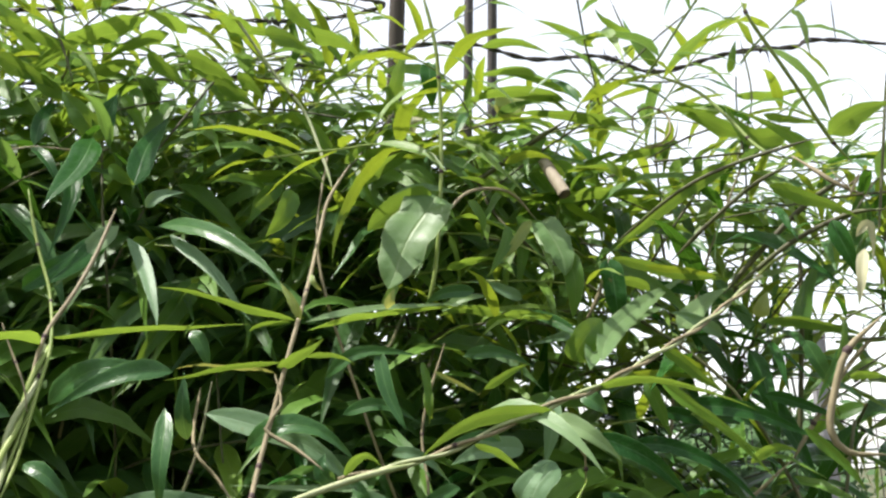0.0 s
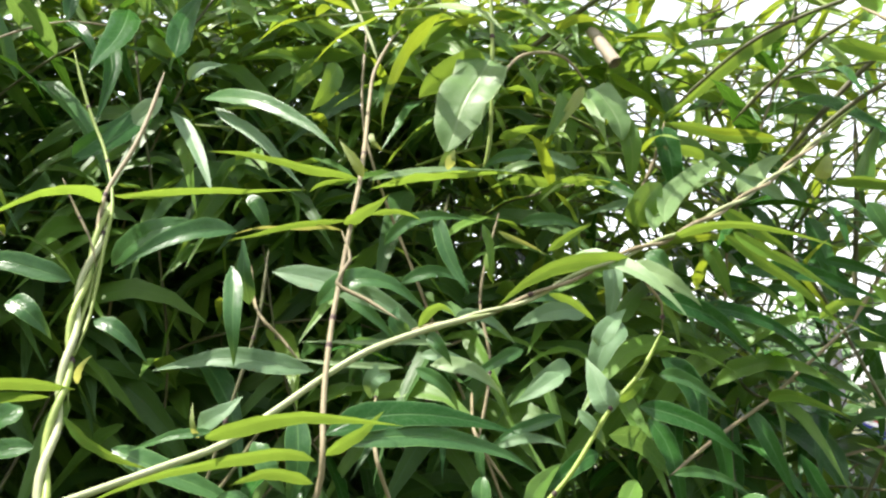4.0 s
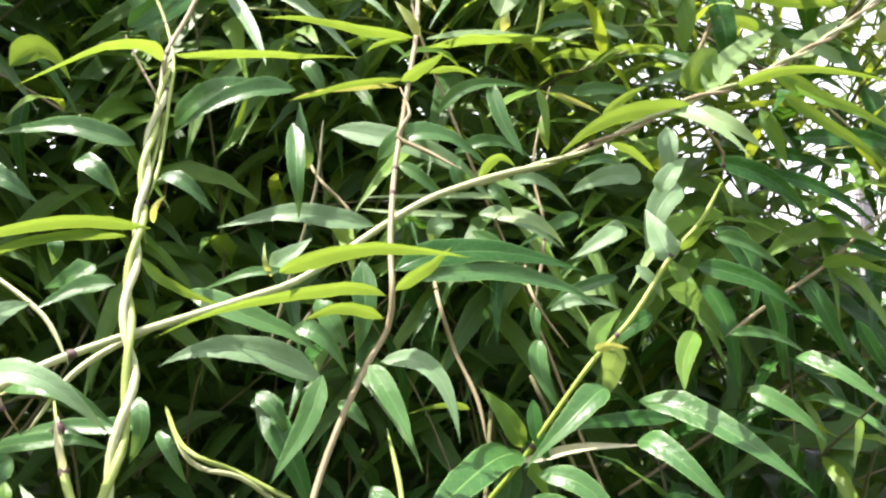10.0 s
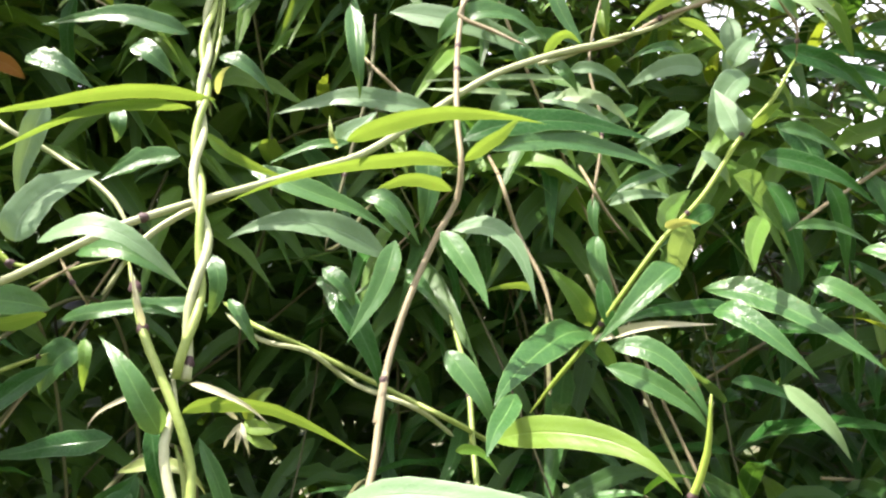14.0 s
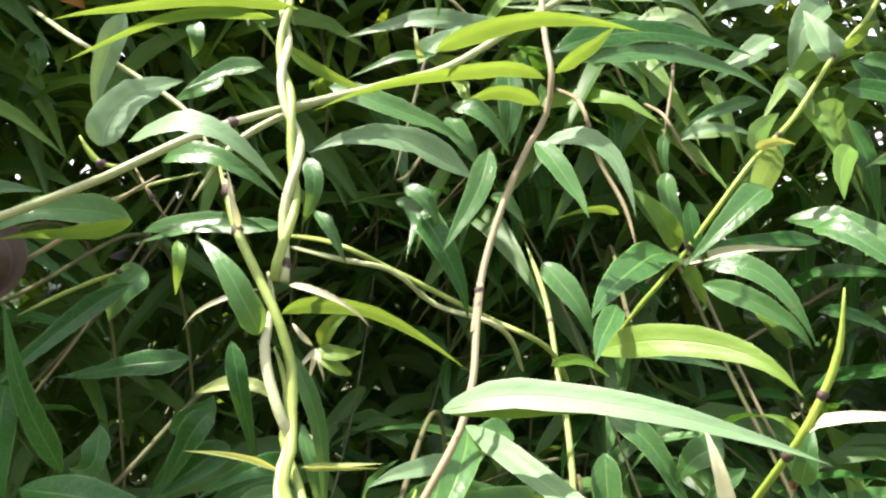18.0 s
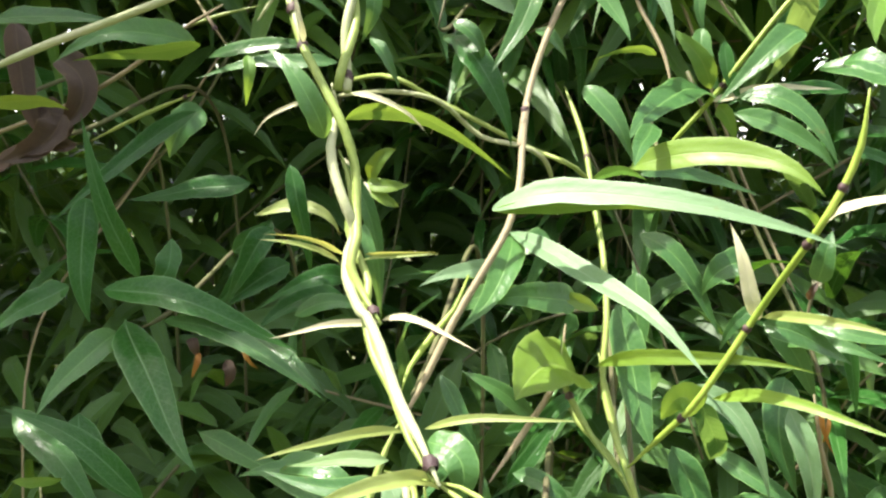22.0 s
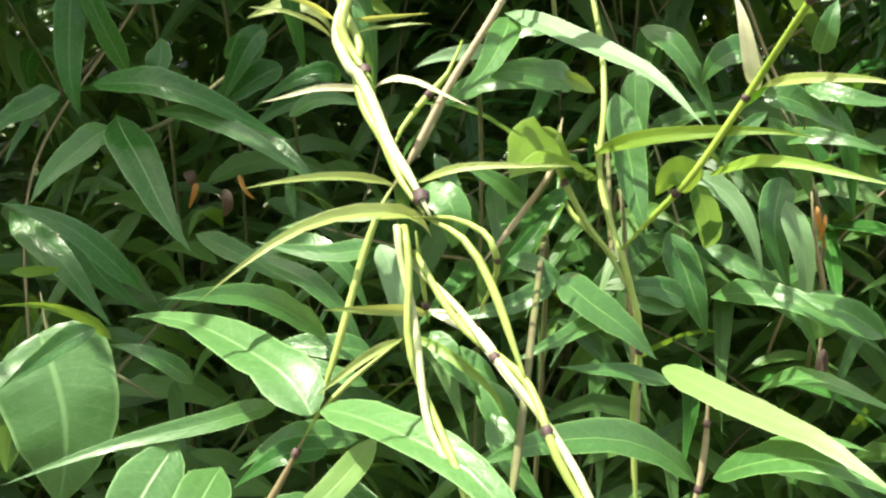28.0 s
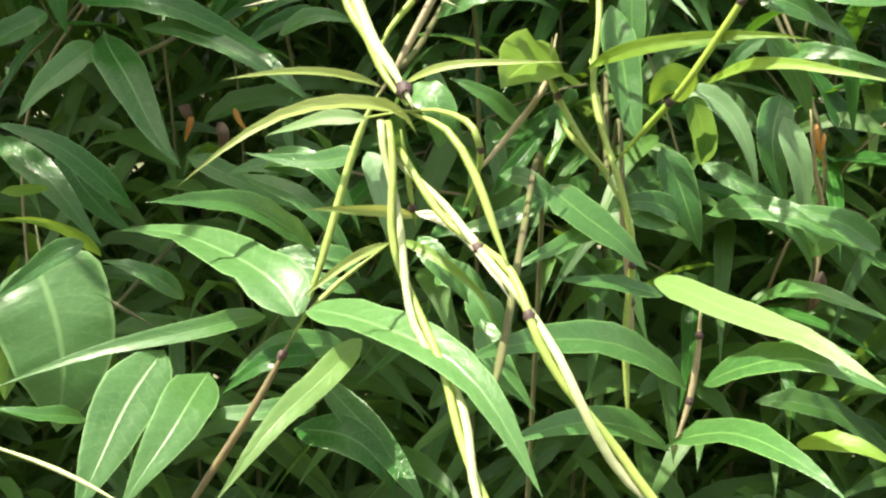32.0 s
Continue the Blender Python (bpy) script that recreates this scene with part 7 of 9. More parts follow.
stem(vine, [(-0.4114, 0.4600, 1.1813), (-0.4013, 0.4500, 1.1576), (-0.3790, 0.4500, 1.1449), (-0.3358, 0.4400, 1.1266)], 0.00128, 'dark', nodes=(0.6,))
leaf(vine, (-0.2252, 0.5000, 1.3494), (-0.2178, 0.4960, 1.3619), (-0.2093, 0.5000, 1.3660), 0.0088, (-0.05, -1.00, 0.04), 'fresh', ripple=0.11, blunt=0.6)
leaf(vine, (-0.2268, 0.5000, 1.3479), (-0.2136, 0.4960, 1.3452), (-0.2030, 0.5000, 1.3460), 0.0084, (0.02, -0.95, 0.30), 'fresh', ripple=0.11, blunt=0.6)
leaf(vine, (-0.2269, 0.5000, 1.3464), (-0.2153, 0.4960, 1.3376), (-0.2085, 0.5000, 1.3339), 0.0074, (0.23, -0.92, 0.33), 'fresh', ripple=0.11, blunt=0.6)
leaf(vine, (-0.2284, 0.5000, 1.3480), (-0.2291, 0.4960, 1.3394), (-0.2319, 0.5000, 1.3312), 0.0030, (0.22, -0.97, -0.05), 'straw', ripple=0.11)
leaf(vine, (-0.2284, 0.5000, 1.3480), (-0.2245, 0.4960, 1.3393), (-0.2241, 0.5000, 1.3296), 0.0025, (0.26, -0.96, 0.06), 'straw', ripple=0.11)
leaf(vine, (-0.2284, 0.5000, 1.3480), (-0.2337, 0.4960, 1.3409), (-0.2381, 0.5000, 1.3343), 0.0025, (0.12, -0.99, -0.08), 'straw', ripple=0.11)
leaf(vine, (-0.2299, 0.5000, 1.3495), (-0.2364, 0.4960, 1.3577), (-0.2406, 0.5000, 1.3620), 0.0030, (0.20, -0.97, 0.17), 'straw', ripple=0.11)

vine = thing('dry_leaf_cluster', 'withered brown and orange leaves caught in the vine', 'dead leaves', (-0.399, 0.580, 0))
stem(vine, [(-0.3985, 0.4600, 1.3752), (-0.389, 0.720, 1.365), (-0.409, 0.760, 0.688), (-0.399, 0.580, -0.02)], 0.0014, "dark", name="rootstock")
leaf(vine, (-0.3747, 0.4400, 1.3846), (-0.3842, 0.4360, 1.3701), (-0.4126, 0.4400, 1.3606), 0.0161, (0.02, -1.00, -0.02), 'dry', fold=0.6, ripple=0.3, blunt=0.6)
leaf(vine, (-0.3681, 0.4400, 1.3689), (-0.3846, 0.4360, 1.3659), (-0.4064, 0.4400, 1.3591), 0.0081, (-0.03, -0.99, 0.12), 'dry', fold=0.9, ripple=0.3, turn=60, blunt=0.6)
leaf(vine, (-0.3971, 0.4600, 1.3930), (-0.3860, 0.4560, 1.3806), (-0.3823, 0.4600, 1.3750), 0.0154, (0.28, -0.93, 0.23), 'dry', ripple=0.3, blunt=0.8)
leaf(vine, (-0.3639, 0.5800, 1.2289), (-0.3647, 0.5760, 1.2216), (-0.3702, 0.5800, 1.2106), 0.0042, (0.30, -0.95, -0.10), 'orange', ripple=0.11, blunt=0.7)
leaf(vine, (-0.3366, 0.5900, 1.2338), (-0.3314, 0.5860, 1.2244), (-0.3249, 0.5900, 1.2157), 0.0036, (0.31, -0.93, 0.20), 'orange', ripple=0.11, blunt=0.5)
leaf(vine, (-0.3457, 0.5800, 1.2232), (-0.3404, 0.5760, 1.2161), (-0.3465, 0.5800, 1.2051), 0.0083, (0.35, -0.94, -0.02), 'dry', ripple=0.11, blunt=0.7)
leaf(vine, (-0.3774, 0.6000, 1.2355), (-0.3741, 0.5960, 1.2299), (-0.3724, 0.6000, 1.2216), 0.0080, (0.38, -0.91, 0.14), 'dry', ripple=0.11, blunt=0.7)
leaf(vine, (-0.4328, 0.6000, 1.5859), (-0.4147, 0.5960, 1.5780), (-0.4050, 0.6000, 1.5691), 0.0136, (0.01, -1.00, 0.01), 'orange', ripple=0.11, blunt=0.7)
leaf(vine, (-0.4456, 0.6000, 1.5497), (-0.4354, 0.5960, 1.5368), (-0.4420, 0.6000, 1.5244), 0.0124, (0.62, -0.78, 0.09), 'mature', ripple=0.11, blunt=0.7)
leaf(vine, (0.0067, 0.4400, 1.2374), (0.0074, 0.4360, 1.2284), (0.0135, 0.4400, 1.2146), 0.0026, (-0.21, -0.98, -0.06), 'orange', fold=0.6, ripple=0.11)
leaf(vine, (0.0109, 0.4400, 1.2332), (0.0089, 0.4360, 1.2256), (0.0077, 0.4400, 1.2202), 0.0021, (-0.33, -0.94, 0.08), 'orange', fold=0.6, ripple=0.11)
leaf(vine, (-0.0063, 0.4200, 1.2937), (-0.0053, 0.4160, 1.2993), (-0.0018, 0.4200, 1.3021), 0.0035, (-0.25, -0.96, 0.13), 'dry', fold=0.6, ripple=0.11)
stem(vine, [(-0.0077, 0.4200, 1.2752), (-0.0056, 0.4200, 1.2911), (-0.0030, 0.4200, 1.3010)], 0.00128, 'dark')
stem(vine, [(0.0036, 0.4400, 1.2444), (0.0080, 0.4400, 1.2159), (0.0167, 0.4500, 1.1895), (0.0162, 0.4500, 1.1530)], 0.00128, 'tan')
leaf(vine, (0.0184, 0.4500, 1.1623), (0.0165, 0.4460, 1.1516), (0.0141, 0.4500, 1.1405), 0.0061, (-0.36, -0.93, 0.07), 'dry', ripple=0.11)
leaf(vine, (0.0003, 0.5200, 1.2786), (-0.0177, 0.5160, 1.2637), (-0.0252, 0.5200, 1.2480), 0.0081, (-0.26, -0.94, 0.22), 'mature', ripple=0.11)
leaf(vine, (0.0683, 0.8000, 1.9101), (0.0648, 0.7960, 1.8902), (0.0594, 0.8000, 1.8799), 0.0307, (0.04, -1.00, -0.01), 'yellow', ripple=0.11, blunt=0.9)
leaf(vine, (-0.0276, 0.8000, 1.8949), (-0.0329, 0.7960, 1.8782), (-0.0273, 0.8000, 1.8679), 0.0254, (0.04, -1.00, 0.00), 'straw', ripple=0.11, blunt=0.9)
leaf(vine, (-0.0123, 0.7200, 1.9045), (-0.0111, 0.7160, 1.8805), (-0.0096, 0.7200, 1.8577), 0.0179, (-0.01, -1.00, -0.00), 'dark', ripple=0.11, blunt=0.5)
leaf(vine, (0.2769, 0.5600, 1.6978), (0.2853, 0.5560, 1.7046), (0.2859, 0.5600, 1.6784), 0.0067, (-0.31, -0.94, -0.15), 'straw', fold=0.5, ripple=0.11)
leaf(vine, (0.2817, 0.5600, 1.6900), (0.2755, 0.5560, 1.6698), (0.2732, 0.5600, 1.6498), 0.0079, (-0.54, -0.83, 0.11), 'straw', fold=0.5, ripple=0.11)
stem(vine, [(0.1683, 0.7200, 1.8281), (0.1881, 0.7200, 1.8239), (0.2014, 0.7200, 1.8361), (0.2027, 0.7300, 1.8565), (0.1878, 0.7300, 1.8647), (0.1720, 0.7300, 1.8565), (0.1736, 0.7300, 1.8401), (0.1893, 0.7400, 1.8496)], 0.00104, 'tan')
stem(vine, [(0.1657, 0.7300, 1.8347), (0.1805, 0.7300, 1.8255), (0.2062, 0.7300, 1.8320), (0.2155, 0.7400, 1.8551)], 0.00104, 'tan')
stem(vine, [(0.2722, 0.5750, 1.7510), (0.2802, 0.5700, 1.7369), (0.2890, 0.5700, 1.7451), (0.2790, 0.5650, 1.7292), (0.2915, 0.5700, 1.7328)], 0.00112, 'tan')
stem(vine, [(0.2561, 0.6000, 1.7707), (0.2648, 0.5850, 1.7545), (0.2750, 0.5750, 1.7406), (0.2949, 0.5700, 1.7287)], 0.00176, 'tan')
leaf(vine, (-0.4103, 0.4600, 1.4362), (-0.4030, 0.4515, 1.4020), (-0.3947, 0.4550, 1.3706), 0.0138, (0.56, -0.81, 0.19), 'dry', blunt=0.6, fold=0.6, ripple=0.11)
leaf(vine, (-0.3864, 0.4600, 1.4160), (-0.3668, 0.4490, 1.3981), (-0.3844, 0.4500, 1.3763), 0.0157, (0.45, -0.86, 0.24), 'dry', blunt=0.9, fold=0.6, ripple=0.11)
leaf(vine, (-0.4210, 0.4500, 1.3571), (-0.3940, 0.4440, 1.3664), (-0.3704, 0.4500, 1.3701), 0.0129, (-0.11, -0.89, 0.44), 'dry', fold=0.5, ripple=0.11)

vine = thing('face_vine', 'mature green leaves crowding the face of the hedge', 'vine', (-0.192, 0.680, 0))
stem(vine, [(-0.1920, 0.5600, 1.4434), (-0.182, 0.820, 1.433), (-0.202, 0.860, 0.722), (-0.192, 0.680, -0.02)], 0.0014, "dark", name="rootstock")
stem(vine, [(-0.1920, 0.5600, 1.4434), (-0.1800, 0.5800, 1.4976), (-0.1668, 0.6000, 1.5561), (-0.1645, 0.6200, 1.6076)], 0.00120, 'dark', nodes=(0.3, 0.6))
stem(vine, [(-0.0900, 0.6200, 1.5058), (-0.0823, 0.5200, 1.4771), (-0.0739, 0.5200, 1.4481), (-0.0612, 0.5100, 1.4194), (-0.0566, 0.5000, 1.3954)], 0.00120, 'tan', nodes=(0.05,))
stem(vine, [(-0.1949, 0.7000, 1.6099), (-0.1634, 0.5800, 1.5627), (-0.1444, 0.5700, 1.5415), (-0.1263, 0.5600, 1.5210)], 0.00112, 'tan')
stem(vine, [(-0.0224, 0.7000, 1.5083), (-0.0241, 0.6000, 1.4819), (-0.0140, 0.6000, 1.4630), (-0.0003, 0.6000, 1.4441)], 0.00112, 'tan')
stem(vine, [(-0.2701, 0.6000, 1.4128), (-0.2087, 0.4600, 1.4033), (-0.1832, 0.4600, 1.3913), (-0.1608, 0.4600, 1.3795), (-0.1332, 0.4600, 1.3650), (-0.1059, 0.4600, 1.3506), (-0.0892, 0.5800, 1.3164)], 0.00128, 'green')
stem(vine, [(-0.2684, 0.6000, 1.4053), (-0.2075, 0.4650, 1.3957), (-0.1792, 0.4550, 1.3890), (-0.1592, 0.4650, 1.3718), (-0.1272, 0.4550, 1.3602), (-0.1172, 0.5800, 1.3240)], 0.00128, 'cream')
leaf(vine, (0.0400, 0.5200, 1.3616), (0.0599, 0.5160, 1.3586), (0.0827, 0.5200, 1.3422), 0.0077, (0.18, -0.90, 0.40), 'dark', ripple=0.11)
leaf(vine, (0.0491, 0.4600, 1.3671), (0.0635, 0.4510, 1.3511), (0.0760, 0.4500, 1.3316), 0.0086, (0.03, -0.96, 0.29), 'pale', ripple=0.11)
leaf(vine, (0.0594, 0.6200, 1.4650), (0.0395, 0.6160, 1.4542), (0.0170, 0.6200, 1.4364), 0.0138, (-0.19, -0.94, 0.28), 'dark', ripple=0.11)
leaf(vine, (0.0850, 0.6000, 1.4955), (0.1151, 0.5860, 1.4854), (0.1488, 0.5800, 1.4588), 0.0138, (-0.17, -0.96, 0.22), 'dark', ripple=0.11)
leaf(vine, (-0.0798, 0.4400, 1.3222), (-0.0611, 0.4260, 1.3068), (-0.0442, 0.4200, 1.2733), 0.0113, (0.01, -0.92, 0.38), 'mature', ripple=0.11)
leaf(vine, (-0.0337, 0.4200, 1.3104), (-0.0452, 0.4160, 1.3087), (-0.0539, 0.4200, 1.2953), 0.0143, (-0.31, -0.86, 0.41), 'mature', ripple=0.11, blunt=0.6)
leaf(vine, (-0.0809, 0.4500, 1.3023), (-0.0807, 0.4410, 1.2780), (-0.0837, 0.4400, 1.2535), 0.0137, (-0.20, -0.96, 0.21), 'mature', ripple=0.11, blunt=0.5)
leaf(vine, (-0.2741, 0.4700, 1.3274), (-0.2849, 0.4560, 1.3039), (-0.3033, 0.4500, 1.2793), 0.0136, (0.21, -0.94, 0.27), 'dark', ripple=0.11)
leaf(vine, (-0.2317, 0.4500, 1.2912), (-0.2532, 0.4360, 1.2883), (-0.2719, 0.4300, 1.2724), 0.0113, (0.17, -0.83, 0.53), 'dark', ripple=0.11)
leaf(vine, (-0.1937, 0.3100, 1.1663), (-0.2155, 0.3010, 1.1699), (-0.2377, 0.3000, 1.1565), 0.0119, (0.00, -0.70, 0.71), 'mature', ripple=0.11)
leaf(vine, (-0.1634, 0.3400, 1.1882), (-0.1508, 0.3310, 1.1892), (-0.1414, 0.3300, 1.1824), 0.0117, (-0.20, -0.78, 0.59), 'mature', ripple=0.11, blunt=0.6)
leaf(vine, (-0.2511, 0.4300, 1.2823), (-0.2286, 0.4210, 1.2905), (-0.2079, 0.4200, 1.2865), 0.0092, (-0.24, -0.88, 0.40), 'mature', ripple=0.11)
leaf(vine, (-0.1703, 0.4100, 1.2887), (-0.1441, 0.4010, 1.2991), (-0.1168, 0.4000, 1.2912), 0.0106, (-0.19, -0.89, 0.41), 'mature', fold=0.3, ripple=0.11)
leaf(vine, (0.0188, 0.4600, 1.2843), (0.0235, 0.4510, 1.2576), (0.0279, 0.4500, 1.2286), 0.0087, (-0.24, -0.96, 0.13), 'dark', ripple=0.11)
leaf(vine, (-0.1102, 0.4200, 1.2469), (-0.1258, 0.4060, 1.2381), (-0.1461, 0.4000, 1.2085), 0.0075, (0.03, -0.90, 0.44), 'dark', fold=0.3, ripple=0.11)
leaf(vine, (-0.1401, 0.3800, 1.2221), (-0.1228, 0.3710, 1.2193), (-0.1130, 0.3700, 1.2049), 0.0087, (0.06, -0.82, 0.57), 'mature', ripple=0.11)
leaf(vine, (-0.0721, 0.3500, 1.1780), (-0.0955, 0.3410, 1.1852), (-0.1178, 0.3400, 1.1872), 0.0078, (0.28, -0.64, 0.71), 'mature', ripple=0.11)
leaf(vine, (-0.0621, 0.3800, 1.2034), (-0.0773, 0.3760, 1.2116), (-0.0910, 0.3800, 1.2078), 0.0109, (0.08, -0.85, 0.53), 'mature', ripple=0.11, blunt=0.6)
leaf(vine, (-0.0394, 0.4000, 1.2065), (-0.0181, 0.3860, 1.2003), (-0.0064, 0.3800, 1.1796), 0.0093, (-0.14, -0.87, 0.48), 'mature', ripple=0.11)
leaf(vine, (-0.2707, 0.3400, 1.1749), (-0.2851, 0.3360, 1.1883), (-0.3067, 0.3400, 1.1913), 0.0089, (0.30, -0.68, 0.67), 'mature', ripple=0.11)
leaf(vine, (-0.1869, 0.3000, 1.1922), (-0.2036, 0.3010, 1.1978), (-0.2189, 0.3100, 1.1987), 0.0061, (-0.07, -0.69, 0.72), 'mature', ripple=0.11)
leaf(vine, (-0.2549, 0.3600, 1.1891), (-0.2382, 0.3460, 1.1789), (-0.2147, 0.3400, 1.1768), 0.0081, (-0.01, -0.53, 0.85), 'mature', ripple=0.11)
leaf(vine, (-0.1692, 0.3600, 1.2703), (-0.1592, 0.3510, 1.2554), (-0.1523, 0.3500, 1.2397), 0.0071, (0.08, -0.93, 0.35), 'mature', ripple=0.11)
leaf(vine, (-0.2180, 0.3600, 1.2250), (-0.2337, 0.3560, 1.2304), (-0.2577, 0.3600, 1.2244), 0.0100, (-0.01, -0.81, 0.59), 'mature', ripple=0.11)
leaf(vine, (-0.1421, 0.3000, 1.1831), (-0.1334, 0.2860, 1.1705), (-0.1216, 0.2800, 1.1574), 0.0105, (0.07, -0.76, 0.65), 'mature', ripple=0.11)
leaf(vine, (0.0125, 0.3600, 1.1963), (-0.0055, 0.3610, 1.2073), (-0.0209, 0.3700, 1.2118), 0.0122, (-0.04, -0.87, 0.49), 'mature', ripple=0.11)
leaf(vine, (-0.0419, 0.3300, 1.1565), (-0.0281, 0.3160, 1.1702), (-0.0086, 0.3100, 1.1693), 0.0079, (-0.53, -0.39, 0.76), 'mature', ripple=0.11)

vine = thing('edge_vine', 'long narrow leaves hanging loose at the thin hedge end', 'vine', (0.196, 0.800, 0))
stem(vine, [(0.1962, 0.6800, 1.4988), (0.206, 0.940, 1.489), (0.186, 0.980, 0.749), (0.196, 0.800, -0.02)], 0.0014, "dark", name="rootstock")
leaf(vine, (0.1358, 0.6800, 1.7129), (0.1834, 0.6660, 1.6981), (0.2280, 0.6600, 1.6896), 0.0113, (-0.32, -0.62, -0.72), 'lit', fold=0.3, ripple=0.11)
leaf(vine, (0.1591, 0.6400, 1.6364), (0.1842, 0.6260, 1.6145), (0.2009, 0.6200, 1.5979), 0.0105, (-0.68, -0.60, -0.42), 'lit', fold=0.3, ripple=0.11)
leaf(vine, (0.2552, 0.7200, 1.6435), (0.2625, 0.7060, 1.6082), (0.2674, 0.7000, 1.5683), 0.0156, (-0.32, -0.93, 0.19), 'dark', fold=0.3, ripple=0.11)
leaf(vine, (0.2431, 0.6600, 1.6606), (0.2463, 0.6560, 1.6692), (0.2523, 0.6600, 1.6810), 0.0126, (-0.08, -1.00, 0.04), 'yellow', fold=0.3, ripple=0.11)
leaf(vine, (0.2708, 0.6600, 1.6500), (0.2829, 0.6660, 1.6764), (0.3075, 0.6800, 1.7186), 0.0159, (0.22, -0.96, 0.16), 'lit', fold=0.3, ripple=0.11)
leaf(vine, (0.2770, 0.6600, 1.6426), (0.2870, 0.6560, 1.6214), (0.2972, 0.6600, 1.6010), 0.0127, (-0.21, -0.97, -0.10), 'mature', fold=0.3, ripple=0.11)
leaf(vine, (0.2467, 0.6600, 1.6571), (0.2861, 0.6460, 1.6531), (0.3168, 0.6400, 1.6415), 0.0103, (-0.34, -0.70, -0.63), 'lit', fold=0.3, ripple=0.11)
leaf(vine, (0.2806, 0.6000, 1.7210), (0.2862, 0.5960, 1.6994), (0.2951, 0.6000, 1.6769), 0.0140, (-0.37, -0.92, -0.12), 'dark', fold=0.3, ripple=0.11)
leaf(vine, (0.2779, 0.7000, 1.8450), (0.2993, 0.6960, 1.8391), (0.3285, 0.7000, 1.8360), 0.0093, (-0.15, -0.49, -0.86), 'lit', fold=0.3, ripple=0.11)
leaf(vine, (0.2540, 0.6200, 1.5755), (0.2712, 0.6060, 1.5534), (0.2845, 0.6000, 1.5310), 0.0088, (-0.76, -0.60, -0.25), 'lit', fold=0.3, ripple=0.11)
leaf(vine, (0.2076, 0.6000, 1.5504), (0.2211, 0.5960, 1.5608), (0.2411, 0.6000, 1.5578), 0.0085, (0.10, -0.90, -0.43), 'lit', fold=0.3, ripple=0.11)
leaf(vine, (0.1839, 0.6800, 1.5956), (0.2319, 0.6660, 1.5875), (0.2829, 0.6600, 1.5673), 0.0149, (-0.15, -0.97, 0.17), 'dark', fold=0.3, ripple=0.11)
leaf(vine, (0.2809, 0.6000, 1.6087), (0.2920, 0.5960, 1.6099), (0.3103, 0.6000, 1.6072), 0.0074, (-0.03, -0.80, -0.60), 'lit', fold=0.3, ripple=0.11)
leaf(vine, (0.2563, 0.7000, 1.6041), (0.2856, 0.6960, 1.5967), (0.3168, 0.7000, 1.5859), 0.0103, (0.02, -1.00, 0.08), 'dark', fold=0.3, ripple=0.11)
leaf(vine, (0.1857, 0.7600, 1.7086), (0.2244, 0.7560, 1.6975), (0.2744, 0.7600, 1.6778), 0.0101, (-0.00, -1.00, -0.01), 'dark', fold=0.3, ripple=0.11)
leaf(vine, (0.2455, 0.7800, 1.7504), (0.2761, 0.7760, 1.7548), (0.3182, 0.7800, 1.7396), 0.0124, (-0.02, -0.99, -0.13), 'mature', fold=0.3, ripple=0.11)
leaf(vine, (0.1830, 0.8000, 1.7837), (0.2193, 0.7960, 1.7713), (0.2563, 0.8000, 1.7445), 0.0118, (-0.31, -0.76, -0.57), 'lit', fold=0.3, ripple=0.11)
leaf(vine, (0.3269, 0.7000, 1.7105), (0.3049, 0.6960, 1.6953), (0.2861, 0.7000, 1.6771), 0.0113, (-0.18, -0.96, 0.22), 'mature', fold=0.3, ripple=0.11)
leaf(vine, (0.2316, 0.8000, 1.8590), (0.1910, 0.7960, 1.8457), (0.1524, 0.8000, 1.8297), 0.0123, (0.22, -0.77, -0.60), 'lit', fold=0.3, ripple=0.11)
leaf(vine, (0.2843, 0.7400, 1.7557), (0.2536, 0.7360, 1.7650), (0.2193, 0.7400, 1.7609), 0.0114, (-0.05, -0.74, -0.68), 'lit', fold=0.3, ripple=0.11)
stem(vine, [(0.2311, 0.7000, 1.6866), (0.2755, 0.7000, 1.7333), (0.3051, 0.6900, 1.7624), (0.3354, 0.6800, 1.7828)], 0.00240, 'dark')
stem(vine, [(0.3461, 0.6200, 1.8495), (0.3324, 0.6200, 1.7668), (0.3234, 0.6200, 1.7137)], 0.00120, 'dark')
stem(vine, [(0.3233, 0.7600, 1.7400), (0.3186, 0.7600, 1.6728), (0.3056, 0.7600, 1.5618)], 0.00240, 'dark')
stem(vine, [(0.2379, 0.7600, 1.7992), (0.2036, 0.7600, 1.7506), (0.1722, 0.7700, 1.7003)], 0.00128, 'dark')
stem(vine, [(0.3095, 0.8200, 1.9794), (0.3076, 0.8000, 1.9010), (0.2777, 0.7800, 1.8227)], 0.00096, 'dark')
stem(vine, [(0.1806, 0.8400, 2.0368), (0.1945, 0.8300, 1.9912), (0.2298, 0.8200, 1.9285)], 0.00096, 'dark')
leaf(vine, (0.1529, 0.6600, 1.6130), (0.1619, 0.6560, 1.5914), (0.1712, 0.6600, 1.5682), 0.0120, (-0.47, -0.86, -0.19), 'lit', ripple=0.11)
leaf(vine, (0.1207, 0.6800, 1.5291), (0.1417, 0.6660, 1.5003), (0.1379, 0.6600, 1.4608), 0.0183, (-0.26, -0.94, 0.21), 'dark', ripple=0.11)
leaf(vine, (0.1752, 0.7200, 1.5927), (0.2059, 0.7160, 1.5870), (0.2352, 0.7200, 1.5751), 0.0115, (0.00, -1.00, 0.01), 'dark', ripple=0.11)
